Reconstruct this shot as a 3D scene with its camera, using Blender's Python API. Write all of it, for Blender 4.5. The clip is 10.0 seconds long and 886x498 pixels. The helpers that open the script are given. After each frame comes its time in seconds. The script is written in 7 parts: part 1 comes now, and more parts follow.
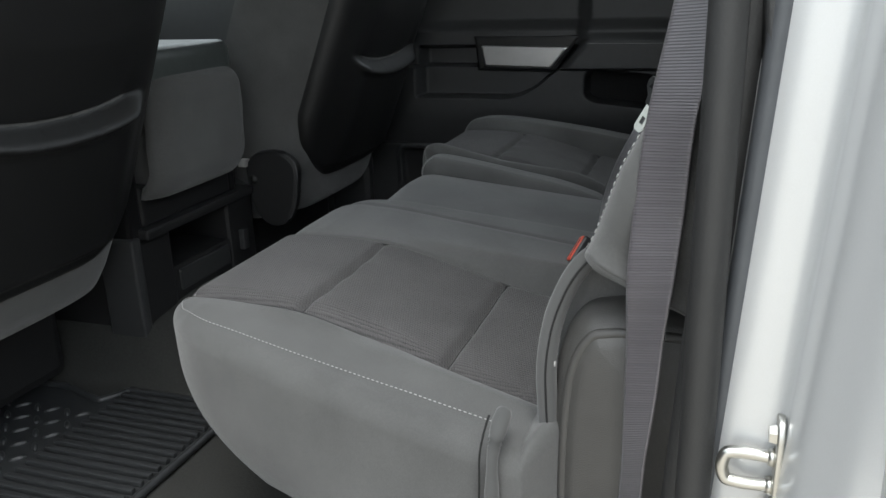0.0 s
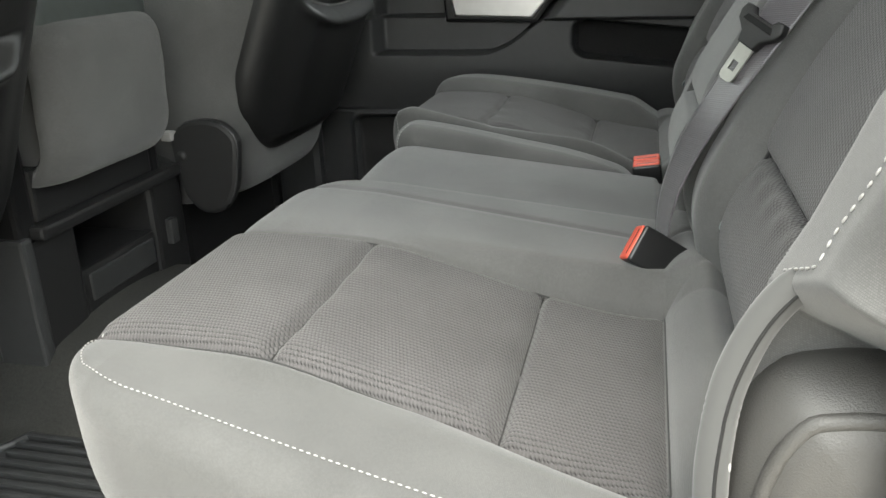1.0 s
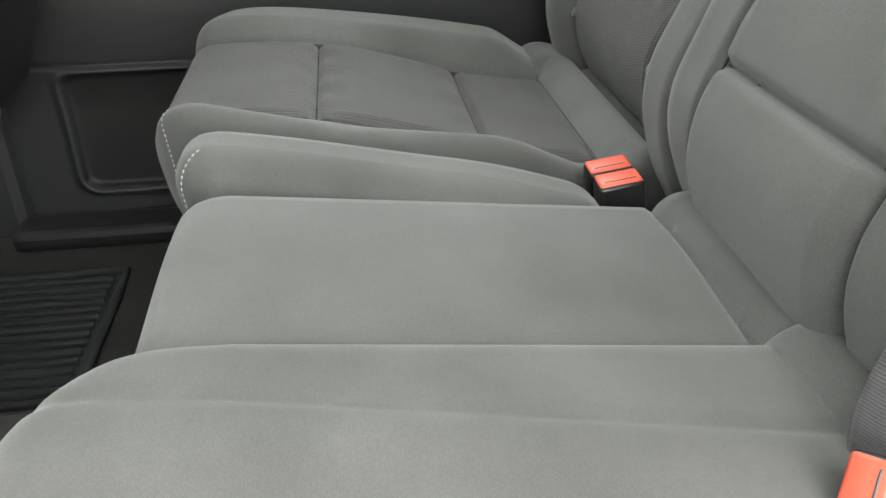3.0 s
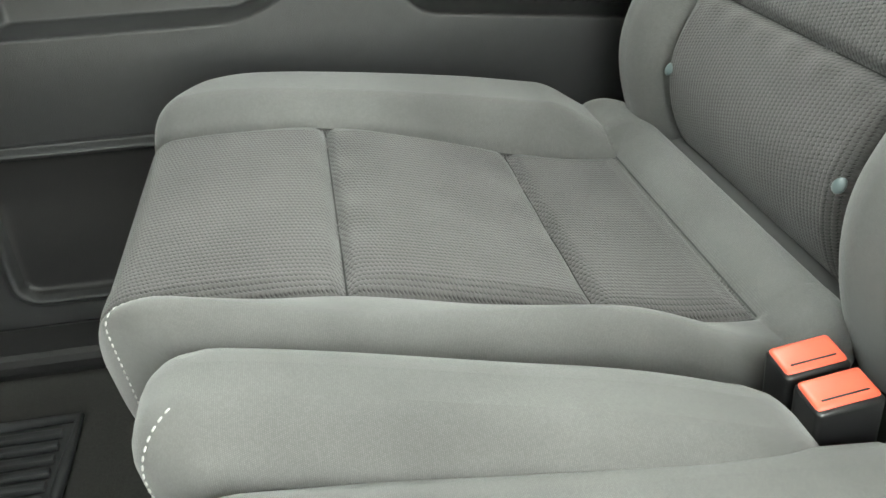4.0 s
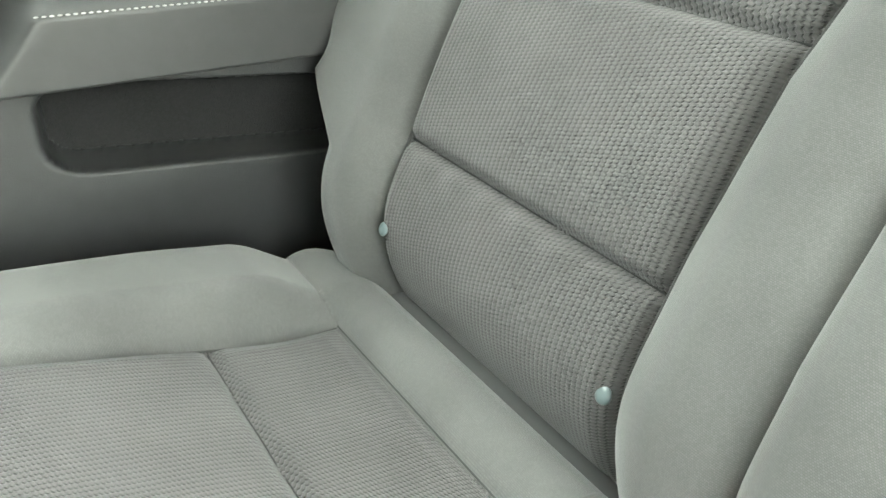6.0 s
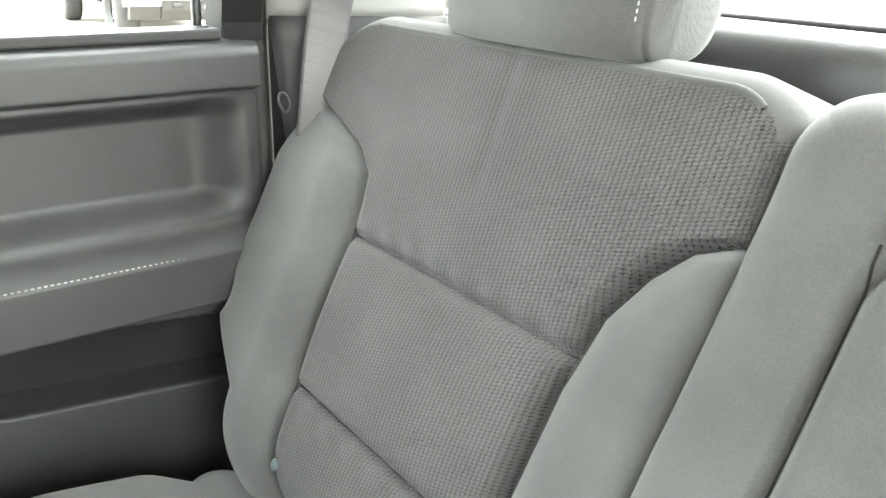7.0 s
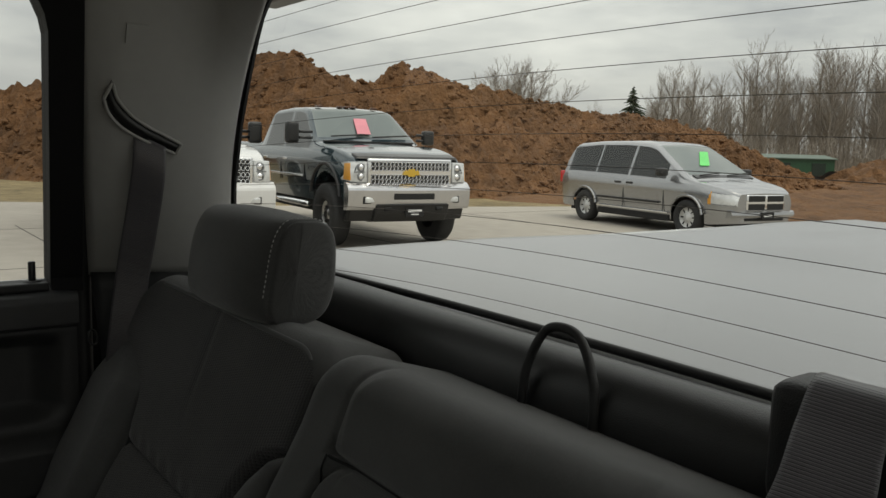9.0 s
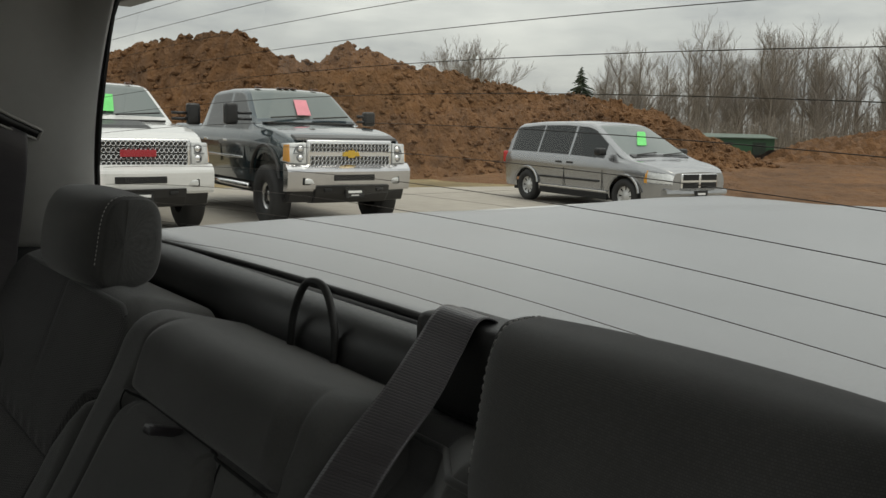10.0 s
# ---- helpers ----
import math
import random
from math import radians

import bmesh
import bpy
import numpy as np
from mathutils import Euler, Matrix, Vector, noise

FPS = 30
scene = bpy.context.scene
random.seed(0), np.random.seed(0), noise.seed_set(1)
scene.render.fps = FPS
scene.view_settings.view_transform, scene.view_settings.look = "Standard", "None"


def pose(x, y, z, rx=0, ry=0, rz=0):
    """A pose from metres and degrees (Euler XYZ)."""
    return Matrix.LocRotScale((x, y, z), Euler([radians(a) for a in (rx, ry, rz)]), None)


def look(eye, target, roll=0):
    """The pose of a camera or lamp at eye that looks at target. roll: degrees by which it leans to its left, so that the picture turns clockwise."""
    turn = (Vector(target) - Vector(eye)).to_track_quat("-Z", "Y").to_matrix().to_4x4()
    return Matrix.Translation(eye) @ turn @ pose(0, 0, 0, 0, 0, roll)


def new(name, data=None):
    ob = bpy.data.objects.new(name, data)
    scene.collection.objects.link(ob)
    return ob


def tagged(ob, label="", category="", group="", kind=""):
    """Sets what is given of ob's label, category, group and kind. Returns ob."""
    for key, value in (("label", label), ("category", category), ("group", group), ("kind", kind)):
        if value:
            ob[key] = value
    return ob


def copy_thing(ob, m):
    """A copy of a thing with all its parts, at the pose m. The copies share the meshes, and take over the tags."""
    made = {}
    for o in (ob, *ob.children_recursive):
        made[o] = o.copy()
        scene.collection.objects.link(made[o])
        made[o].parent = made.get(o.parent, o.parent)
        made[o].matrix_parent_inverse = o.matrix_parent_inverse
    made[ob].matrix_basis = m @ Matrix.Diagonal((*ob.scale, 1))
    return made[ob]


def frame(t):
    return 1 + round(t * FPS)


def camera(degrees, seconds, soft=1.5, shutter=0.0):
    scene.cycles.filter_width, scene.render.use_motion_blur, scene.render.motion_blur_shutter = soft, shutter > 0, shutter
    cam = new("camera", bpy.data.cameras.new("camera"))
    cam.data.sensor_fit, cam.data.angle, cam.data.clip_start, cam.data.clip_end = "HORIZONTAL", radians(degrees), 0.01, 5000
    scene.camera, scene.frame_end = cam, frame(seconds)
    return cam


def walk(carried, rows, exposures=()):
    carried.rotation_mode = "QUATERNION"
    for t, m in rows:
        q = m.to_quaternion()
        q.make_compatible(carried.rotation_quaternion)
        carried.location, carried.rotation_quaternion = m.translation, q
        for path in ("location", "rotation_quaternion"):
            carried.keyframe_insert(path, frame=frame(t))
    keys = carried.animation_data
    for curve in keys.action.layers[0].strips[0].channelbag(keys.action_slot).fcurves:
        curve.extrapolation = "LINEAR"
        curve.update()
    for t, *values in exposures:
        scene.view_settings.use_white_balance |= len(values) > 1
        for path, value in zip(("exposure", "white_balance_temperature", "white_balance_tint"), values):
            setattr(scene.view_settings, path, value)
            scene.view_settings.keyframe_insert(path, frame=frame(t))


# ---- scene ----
# ---- camera ----
cam = camera(57.5, 10.0, shutter=0.0)
PATH = [
    (0, (0.633, -0.668, 0.828), (0.008, 1.127, 0.205), -1.9),
    (0.5, (0.536, -0.522, 0.782), (-0.04, 1.274, 0.116), -1.9),
    (1, (0.451, -0.393, 0.76), (-0.01, 1.424, 0.063), -1.9),
    (1.5, (0.367, -0.276, 0.759), (0.113, 1.521, -0.081), -1.6),
    (2, (0.329, -0.182, 0.764), (0.311, 1.59, -0.164), -0.4),
    (2.5, (0.279, -0.018, 0.76), (0.41, 1.733, -0.197), -0.4),
    (2.7, (0.247, 0.064, 0.758), (0.425, 1.808, -0.204), -0.2),
    (3.8, (0.177, 0.492, 0.769), (0.421, 2.182, -0.273), -2.3),
    (4, (0.171, 0.542, 0.77), (0.436, 2.236, -0.26), -2.3),
    (4.5, (0.174, 0.66, 0.773), (0.494, 2.349, -0.248), -2.8),
    (5, (0.195, 0.721, 0.753), (0.838, 2.312, -0.274), -0.3),
    (5.2, (0.198, 0.735, 0.753), (0.942, 2.278, -0.278), 0.4),
    (6.3, (0.223, 0.703, 0.895), (1.236, 2.136, -0.064), 1.5),
    (6.5, (0.228, 0.686, 0.936), (1.264, 2.1, -0.027), 1.6),
    (7, (0.24, 0.628, 1.01), (1.366, 2.118, 0.295), 1.5),
    (7.5, (0.27, 0.558, 1.066), (1.424, 2.093, 0.506), 1.3),
    (8, (0.277, 0.452, 1.089), (1.471, 2.01, 0.704), 2.0),
    (8.5, (0.32, 0.336, 1.117), (1.508, 1.915, 0.812), 1.7),
    (9, (0.355, 0.221, 1.127), (1.536, 1.815, 0.876), 1.6),
    (9.5, (0.386, 0.104, 1.132), (1.612, 1.661, 0.864), 1.3),
    (10, (0.407, -0.018, 1.139), (1.676, 1.499, 0.844), 1.4),
]
EXPOSURES = [(0.0, 2.1, 6350, 6), (0.5, 2.93, 6700, 3), (1.0, 3.45, 6900, 4), (2.0, 3.87, 6950, 5), (2.7, 4.15, 7000, 4), (4.0, 5.1, 7100, -1), (5.2, 5.57, 7100, -5), (6.5, 5.75, 7000, -2), (7.0, 5.5, 6900, 3), (7.5, 4.35, 7000, 4), (8.0, 2.3, 7100, 5), (8.4, 1.1, 7200, 6), (9.0, 0.55, 7200, 6), (10.0, 0.5, 7100, 6)]
walk(cam, [(t, look(eye, target, roll)) for t, eye, target, roll in PATH], EXPOSURES)

# ---- world: overcast daylight ----
world = bpy.data.worlds.new("overcast_sky")
scene.world = world
world.use_nodes = True
wt = world.node_tree
wt.nodes.clear()
w_out = wt.nodes.new("ShaderNodeOutputWorld")
w_bg = wt.nodes.new("ShaderNodeBackground")
w_sky = wt.nodes.new("ShaderNodeTexSky")
w_sky.sky_type = "NISHITA"
w_sky.sun_disc = False
w_sky.sun_elevation = radians(65)
w_sky.sun_rotation = radians(157)
w_sky.dust_density = 4.0
w_co = wt.nodes.new("ShaderNodeTexCoord")
w_map = wt.nodes.new("ShaderNodeMapping")
w_map.inputs["Scale"].default_value = (1.4, 1.4, 5.0)
w_noise = wt.nodes.new("ShaderNodeTexNoise")
w_noise.inputs["Scale"].default_value = 2.2
w_noise.inputs["Detail"].default_value = 7
w_noise.inputs["Roughness"].default_value = 0.55
w_ramp = wt.nodes.new("ShaderNodeValToRGB")
w_ramp.color_ramp.elements[0].position, w_ramp.color_ramp.elements[0].color = 0.32, (4.3, 4.55, 5.0, 1)
w_ramp.color_ramp.elements[1].position, w_ramp.color_ramp.elements[1].color = 0.68, (8.8, 9.0, 9.2, 1)
w_mix = wt.nodes.new("ShaderNodeMixRGB")
w_mix.inputs[0].default_value = 0.88
w_bg.inputs["Strength"].default_value = 0.10
wt.links.new(w_co.outputs["Generated"], w_map.inputs["Vector"])
wt.links.new(w_map.outputs["Vector"], w_noise.inputs["Vector"])
wt.links.new(w_noise.outputs["Fac"], w_ramp.inputs["Fac"])
wt.links.new(w_sky.outputs["Color"], w_mix.inputs[1])
wt.links.new(w_ramp.outputs["Color"], w_mix.inputs[2])
# an overcast sky is brighter overhead than at the horizon
w_sep = wt.nodes.new("ShaderNodeSeparateXYZ")
w_up = wt.nodes.new("ShaderNodeMapRange")
w_up.inputs["From Min"].default_value, w_up.inputs["From Max"].default_value = 0.0, 1.0
w_up.inputs["To Min"].default_value, w_up.inputs["To Max"].default_value = 0.64, 1.40
w_grad = wt.nodes.new("ShaderNodeMixRGB")
w_grad.blend_type = "MULTIPLY"
w_grad.inputs[0].default_value = 1.0
wt.links.new(w_co.outputs["Generated"], w_sep.inputs[0])
wt.links.new(w_sep.outputs[2], w_up.inputs["Value"])
wt.links.new(w_mix.outputs["Color"], w_grad.inputs[1])
wt.links.new(w_up.outputs[0], w_grad.inputs[2])
wt.links.new(w_grad.outputs["Color"], w_bg.inputs["Color"])
wt.links.new(w_bg.outputs["Background"], w_out.inputs["Surface"])

sun_data = bpy.data.lights.new("sun", "SUN")
sun_data.energy, sun_data.angle, sun_data.color = 0.45, radians(25), (1.0, 0.97, 0.93)
sun = new("sun", sun_data)
sun.matrix_world = look((0, 0, 30), (-5, 13, 0))

# ---- materials ----
def material(name, color, rough=0.6, metal=0.0, vary=0.12, scale=60.0, bump=0.0, bump_scale=400.0, coat=0.0, uv=False, spec=0.5, big=4.0, dist=0.002):
    """A surface with grain and stains at two scales and a fine relief."""
    m = bpy.data.materials.new(name)
    m.use_nodes = True
    nt = m.node_tree
    b = nt.nodes["Principled BSDF"]
    b.inputs["Roughness"].default_value = rough
    b.inputs["Metallic"].default_value = metal
    b.inputs["Coat Weight"].default_value = coat
    b.inputs["Specular IOR Level"].default_value = spec
    co = nt.nodes.new("ShaderNodeTexCoord")
    where = co.outputs["UV" if uv else "Object"]
    n1 = nt.nodes.new("ShaderNodeTexNoise")
    n1.inputs["Scale"].default_value, n1.inputs["Detail"].default_value = scale, 4
    n2 = nt.nodes.new("ShaderNodeTexNoise")
    n2.inputs["Scale"].default_value, n2.inputs["Detail"].default_value = big, 3
    add = nt.nodes.new("ShaderNodeMath")
    add.operation = "ADD"
    rng = nt.nodes.new("ShaderNodeMapRange")
    rng.inputs["From Min"].default_value, rng.inputs["From Max"].default_value = 0.6, 1.4
    rng.inputs["To Min"].default_value, rng.inputs["To Max"].default_value = 1 - vary, 1 + vary
    mul = nt.nodes.new("ShaderNodeMixRGB")
    mul.blend_type = "MULTIPLY"
    mul.inputs[0].default_value = 1.0
    mul.inputs[1].default_value = (*color, 1)
    for n in (n1, n2):
        nt.links.new(where, n.inputs["Vector"])
    nt.links.new(n1.outputs["Fac"], add.inputs[0])
    nt.links.new(n2.outputs["Fac"], add.inputs[1])
    nt.links.new(add.outputs[0], rng.inputs["Value"])
    nt.links.new(rng.outputs[0], mul.inputs[2])
    nt.links.new(mul.outputs[0], b.inputs["Base Color"])
    if bump:
        n3 = nt.nodes.new("ShaderNodeTexNoise")
        n3.inputs["Scale"].default_value, n3.inputs["Detail"].default_value = bump_scale, 3
        bp = nt.nodes.new("ShaderNodeBump")
        bp.inputs["Strength"].default_value, bp.inputs["Distance"].default_value = bump, dist
        nt.links.new(where, n3.inputs["Vector"])
        nt.links.new(n3.outputs["Fac"], bp.inputs["Height"])
        nt.links.new(bp.outputs[0], b.inputs["Normal"])
    return m


def woven(name, dark, light, pitch_u, pitch_v, bump=0.6, rough=0.95, twill=0.0, sheen=0.3, spec=0.25):
    """Cloth with a staggered weave, in metres of its own sheet."""
    m = bpy.data.materials.new(name)
    m.use_nodes = True
    nt = m.node_tree
    b = nt.nodes["Principled BSDF"]
    b.inputs["Roughness"].default_value = rough
    b.inputs["Specular IOR Level"].default_value = spec
    b.inputs["Sheen Weight"].default_value = sheen
    b.inputs["Sheen Roughness"].default_value = 0.5
    co = nt.nodes.new("ShaderNodeTexCoord")
    mp = nt.nodes.new("ShaderNodeMapping")
    mp.inputs["Rotation"].default_value = (0, 0, twill)
    br = nt.nodes.new("ShaderNodeTexBrick")
    br.offset, br.squash = 0.5, 1.0
    br.inputs["Scale"].default_value = 1.0
    br.inputs["Brick Width"].default_value = pitch_u
    br.inputs["Row Height"].default_value = pitch_v
    br.inputs["Mortar Size"].default_value = pitch_v * 0.17
    br.inputs["Mortar Smooth"].default_value = 0.6
    br.inputs["Color1"].default_value = (*light, 1)
    br.inputs["Color2"].default_value = (*[c * 0.82 for c in light], 1)
    br.inputs["Mortar"].default_value = (*dark, 1)
    n2 = nt.nodes.new("ShaderNodeTexNoise")
    n2.inputs["Scale"].default_value, n2.inputs["Detail"].default_value = 8.0, 8
    rng = nt.nodes.new("ShaderNodeMapRange")
    rng.inputs["From Min"].default_value, rng.inputs["From Max"].default_value = 0.3, 0.7
    rng.inputs["To Min"].default_value, rng.inputs["To Max"].default_value = 0.81, 1.18
    mul = nt.nodes.new("ShaderNodeMixRGB")
    mul.blend_type = "MULTIPLY"
    mul.inputs[0].default_value = 1.0
    inv = nt.nodes.new("ShaderNodeMath")
    inv.operation = "SUBTRACT"
    inv.inputs[0].default_value = 1.0
    bp = nt.nodes.new("ShaderNodeBump")
    bp.inputs["Strength"].default_value, bp.inputs["Distance"].default_value = bump, 0.0012
    nt.links.new(co.outputs["UV"], mp.inputs["Vector"])
    nt.links.new(mp.outputs[0], br.inputs["Vector"])
    nt.links.new(co.outputs["UV"], n2.inputs["Vector"])
    nt.links.new(n2.outputs["Fac"], rng.inputs["Value"])
    nt.links.new(br.outputs["Color"], mul.inputs[1])
    nt.links.new(rng.outputs[0], mul.inputs[2])
    nt.links.new(mul.outputs[0], b.inputs["Base Color"])
    nt.links.new(br.outputs["Fac"], inv.inputs[1])
    nt.links.new(inv.outputs[0], bp.inputs["Height"])
    nt.links.new(bp.outputs[0], b.inputs["Normal"])
    return m


def rowed(name, dark, light, pitch, dash):
    """Cloth woven in ribs of short pale dashes with zigzag dark channels between them."""
    m = bpy.data.materials.new(name)
    m.use_nodes = True
    nt = m.node_tree
    b = nt.nodes["Principled BSDF"]
    b.inputs["Roughness"].default_value = 0.95
    b.inputs["Specular IOR Level"].default_value = 0.2
    b.inputs["Sheen Weight"].default_value = 0.14
    b.inputs["Sheen Roughness"].default_value = 0.5
    co = nt.nodes.new("ShaderNodeTexCoord")
    sep = nt.nodes.new("ShaderNodeSeparateXYZ")
    warp = nt.nodes.new("ShaderNodeTexNoise")
    warp.inputs["Scale"].default_value, warp.inputs["Detail"].default_value = 160.0, 2
    nt.links.new(co.outputs["UV"], warp.inputs["Vector"])
    nt.links.new(co.outputs["UV"], sep.inputs[0])

    def op(kind, a, c=None, d=None):
        n = nt.nodes.new("ShaderNodeMath")
        n.operation = kind
        for k, x in enumerate((a, c, d)):
            if x is None:
                continue
            if isinstance(x, (int, float)):
                n.inputs[k].default_value = x
            else:
                nt.links.new(x, n.inputs[k])
        return n.outputs[0]

    jit = op("MULTIPLY_ADD", warp.outputs["Fac"], 2.4, -1.2)
    along = op("MULTIPLY_ADD", sep.outputs[1], 2 * math.pi / dash, jit)
    slant = op("MULTIPLY_ADD", sep.outputs[0], math.pi / pitch, along)
    zigzag = op("MULTIPLY_ADD", op("SINE", slant), 0.75, op("MULTIPLY", jit, 0.6))
    rows = op("COSINE", op("MULTIPLY_ADD", sep.outputs[0], 2 * math.pi / pitch, zigzag))
    dashes = op("COSINE", slant)
    rib = nt.nodes.new("ShaderNodeMapRange")
    rib.interpolation_type = "SMOOTHSTEP"
    rib.inputs["From Min"].default_value, rib.inputs["From Max"].default_value = 0.0, 0.85
    nt.links.new(rows, rib.inputs["Value"])
    gap = nt.nodes.new("ShaderNodeMapRange")
    gap.interpolation_type = "SMOOTHSTEP"
    gap.inputs["From Min"].default_value, gap.inputs["From Max"].default_value = -0.25, 0.65
    nt.links.new(dashes, gap.inputs["Value"])
    deep = op("MULTIPLY", rib.outputs[0], gap.outputs[0])
    soft = op("ADD", op("MULTIPLY", rib.outputs[0], 0.26), op("MULTIPLY_ADD", deep, 0.48, op("MULTIPLY", gap.outputs[0], 0.15)))
    n2 = nt.nodes.new("ShaderNodeTexNoise")
    n2.inputs["Scale"].default_value, n2.inputs["Detail"].default_value = 11.0, 6
    nt.links.new(co.outputs["UV"], n2.inputs["Vector"])
    r2 = nt.nodes.new("ShaderNodeMapRange")
    r2.inputs["From Min"].default_value, r2.inputs["From Max"].default_value = 0.3, 0.7
    r2.inputs["To Min"].default_value, r2.inputs["To Max"].default_value = 0.87, 1.13
    nt.links.new(n2.outputs["Fac"], r2.inputs["Value"])
    mix = nt.nodes.new("ShaderNodeMixRGB")
    mix.inputs[1].default_value, mix.inputs[2].default_value = (*light, 1), (*dark, 1)
    nt.links.new(soft, mix.inputs[0])
    mul = nt.nodes.new("ShaderNodeMixRGB")
    mul.blend_type = "MULTIPLY"
    mul.inputs[0].default_value = 1.0
    nt.links.new(mix.outputs[0], mul.inputs[1])
    nt.links.new(r2.outputs[0], mul.inputs[2])
    nt.links.new(mul.outputs[0], b.inputs["Base Color"])
    bp = nt.nodes.new("ShaderNodeBump")
    bp.inputs["Strength"].default_value, bp.inputs["Distance"].default_value = 1.0, 0.0016
    nt.links.new(op("SUBTRACT", 1.0, soft), bp.inputs["Height"])
    nt.links.new(bp.outputs[0], b.inputs["Normal"])
    return m


def glass(name, tint=(1, 1, 1), rough=0.0):
    m = bpy.data.materials.new(name)
    m.use_nodes = True
    nt = m.node_tree
    nt.nodes.clear()
    out = nt.nodes.new("ShaderNodeOutputMaterial")
    tr = nt.nodes.new("ShaderNodeBsdfTransparent")
    tr.inputs["Color"].default_value = (*tint, 1)
    gl = nt.nodes.new("ShaderNodeBsdfGlossy")
    gl.inputs["Roughness"].default_value = rough
    fr = nt.nodes.new("ShaderNodeLayerWeight")
    fr.inputs["Blend"].default_value = 0.5
    pw = nt.nodes.new("ShaderNodeMath")
    pw.operation = "POWER"
    pw.inputs[1].default_value = 4.0
    sc = nt.nodes.new("ShaderNodeMath")
    sc.operation = "MULTIPLY_ADD"
    sc.inputs[1].default_value, sc.inputs[2].default_value = 0.5, 0.025
    mx = nt.nodes.new("ShaderNodeMixShader")
    nt.links.new(fr.outputs["Facing"], pw.inputs[0])
    nt.links.new(pw.outputs[0], sc.inputs[0])
    nt.links.new(sc.outputs[0], mx.inputs[0])
    nt.links.new(tr.outputs[0], mx.inputs[1])
    nt.links.new(gl.outputs[0], mx.inputs[2])
    nt.links.new(mx.outputs[0], out.inputs["Surface"])
    return m


CLOTH = woven("smooth_seat_cloth", (0.066, 0.066, 0.065), (0.099, 0.098, 0.096), 0.0014, 0.0011, 0.25, sheen=0.22)
WEAVE = rowed("textured_seat_cloth", (0.013, 0.0128, 0.0131), (0.080, 0.0764, 0.0770), 0.0049, 0.0031)
STITCH = material("white_thread", (0.34, 0.335, 0.325), 0.8)
SEAMGREY = material("grey_seam_thread", (0.030, 0.030, 0.030), 0.9)
SEAM = material("dark_seam_thread", (0.008, 0.008, 0.008), 0.9)
PLASTIC = material("black_grained_plastic", (0.014, 0.014, 0.0145), 0.46, bump=0.25, bump_scale=900, vary=0.15)
GREYPLASTIC = material("dark_grey_plastic", (0.034, 0.0348, 0.0358), 0.40, bump=0.3, bump_scale=900, vary=0.12)
GLOSSBLACK = material("satin_black_plastic", (0.010, 0.010, 0.0105), 0.3, vary=0.1)
RUBBER = material("black_rubber", (0.018, 0.018, 0.018), 0.55, bump=0.15, bump_scale=500)
CARPET = material("dark_grey_carpet", (0.026, 0.0262, 0.024), 0.98, vary=0.45, scale=260, bump=1.0, bump_scale=700)
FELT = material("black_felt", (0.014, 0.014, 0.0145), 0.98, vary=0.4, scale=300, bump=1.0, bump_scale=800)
VINYL = material("soft_dark_vinyl", (0.042, 0.0426, 0.0432), 0.40, bump=0.2, bump_scale=1200, spec=0.45)
FRAMEBLACK = material("matte_black_frame", (0.007, 0.007, 0.0072), 0.7, spec=0.25, bump=0.15, bump_scale=700)
REARPANEL = material("black_grained_rear_panel", (0.027, 0.0275, 0.028), 0.36, bump=0.2, bump_scale=900, vary=0.12)
TRIM = material("light_grey_trim_plastic", (0.33, 0.325, 0.31), 0.6, bump=0.2, bump_scale=900, vary=0.04)
LINER = material("light_grey_headliner", (0.60, 0.595, 0.58), 0.95, bump=0.5, bump_scale=1500, vary=0.05)
SATIN = material("brushed_silver_trim", (0.55, 0.55, 0.55), 0.32, metal=1.0, vary=0.06)
CHROME = material("chrome", (0.78, 0.78, 0.78), 0.12, metal=1.0, vary=0.03)
STEEL = material("zinc_plated_steel", (0.55, 0.54, 0.50), 0.28, metal=1.0, vary=0.12, scale=120)
RED = material("red_release_plastic", (0.66, 0.095, 0.055), 0.42, vary=0.06)
BUTTON = material("grey_seat_button", (0.09, 0.115, 0.12), 0.35)
BELT = woven("seat_belt_webbing", (0.032, 0.029, 0.033), (0.104, 0.096, 0.105), 0.400, 0.0023, 1.0, rough=0.32, spec=0.8, sheen=0.1)
SILVER = material("silver_car_paint", (0.55, 0.555, 0.555), 0.35, metal=0.35, vary=0.03, coat=0.6, scale=900)
PANE = glass("clear_glass", (0.93, 0.95, 0.94))
FRONTGLASS = glass("green_tinted_glass", (0.74, 0.77, 0.75))
PRIVACY = glass("tinted_glass", (0.78, 0.80, 0.80))
BLACKPAINT = material("black_ceramic_border", (0.010, 0.010, 0.010), 0.35)

# ---- building helpers ----
def part(name, bm, mat, parent=None, label="", smooth=False):
    """Links a bmesh as one mesh object, under a thing or a part."""
    me = bpy.data.meshes.new(name)
    bm.normal_update()
    bm.to_mesh(me)
    bm.free()
    return finish(name, me, mat, parent, label, smooth)


def finish(name, me, mat, parent=None, label="", smooth=False):
    for mm in mat if isinstance(mat, (list, tuple)) else [mat]:
        me.materials.append(mm)
    if smooth:
        me.polygons.foreach_set("use_smooth", [True] * len(me.polygons))
    ob = new(name, me)
    if parent is not None:
        ob.parent = parent
    if label:
        tagged(ob, label)
    return ob


def thing(name, label, category, at=(0, 0, 0), group="", kind="", rz=0.0):
    ob = new(name)
    ob.empty_display_size = 0.05
    ob.matrix_world = pose(*at, 0, 0, rz)
    return tagged(ob, label, category, group, kind)


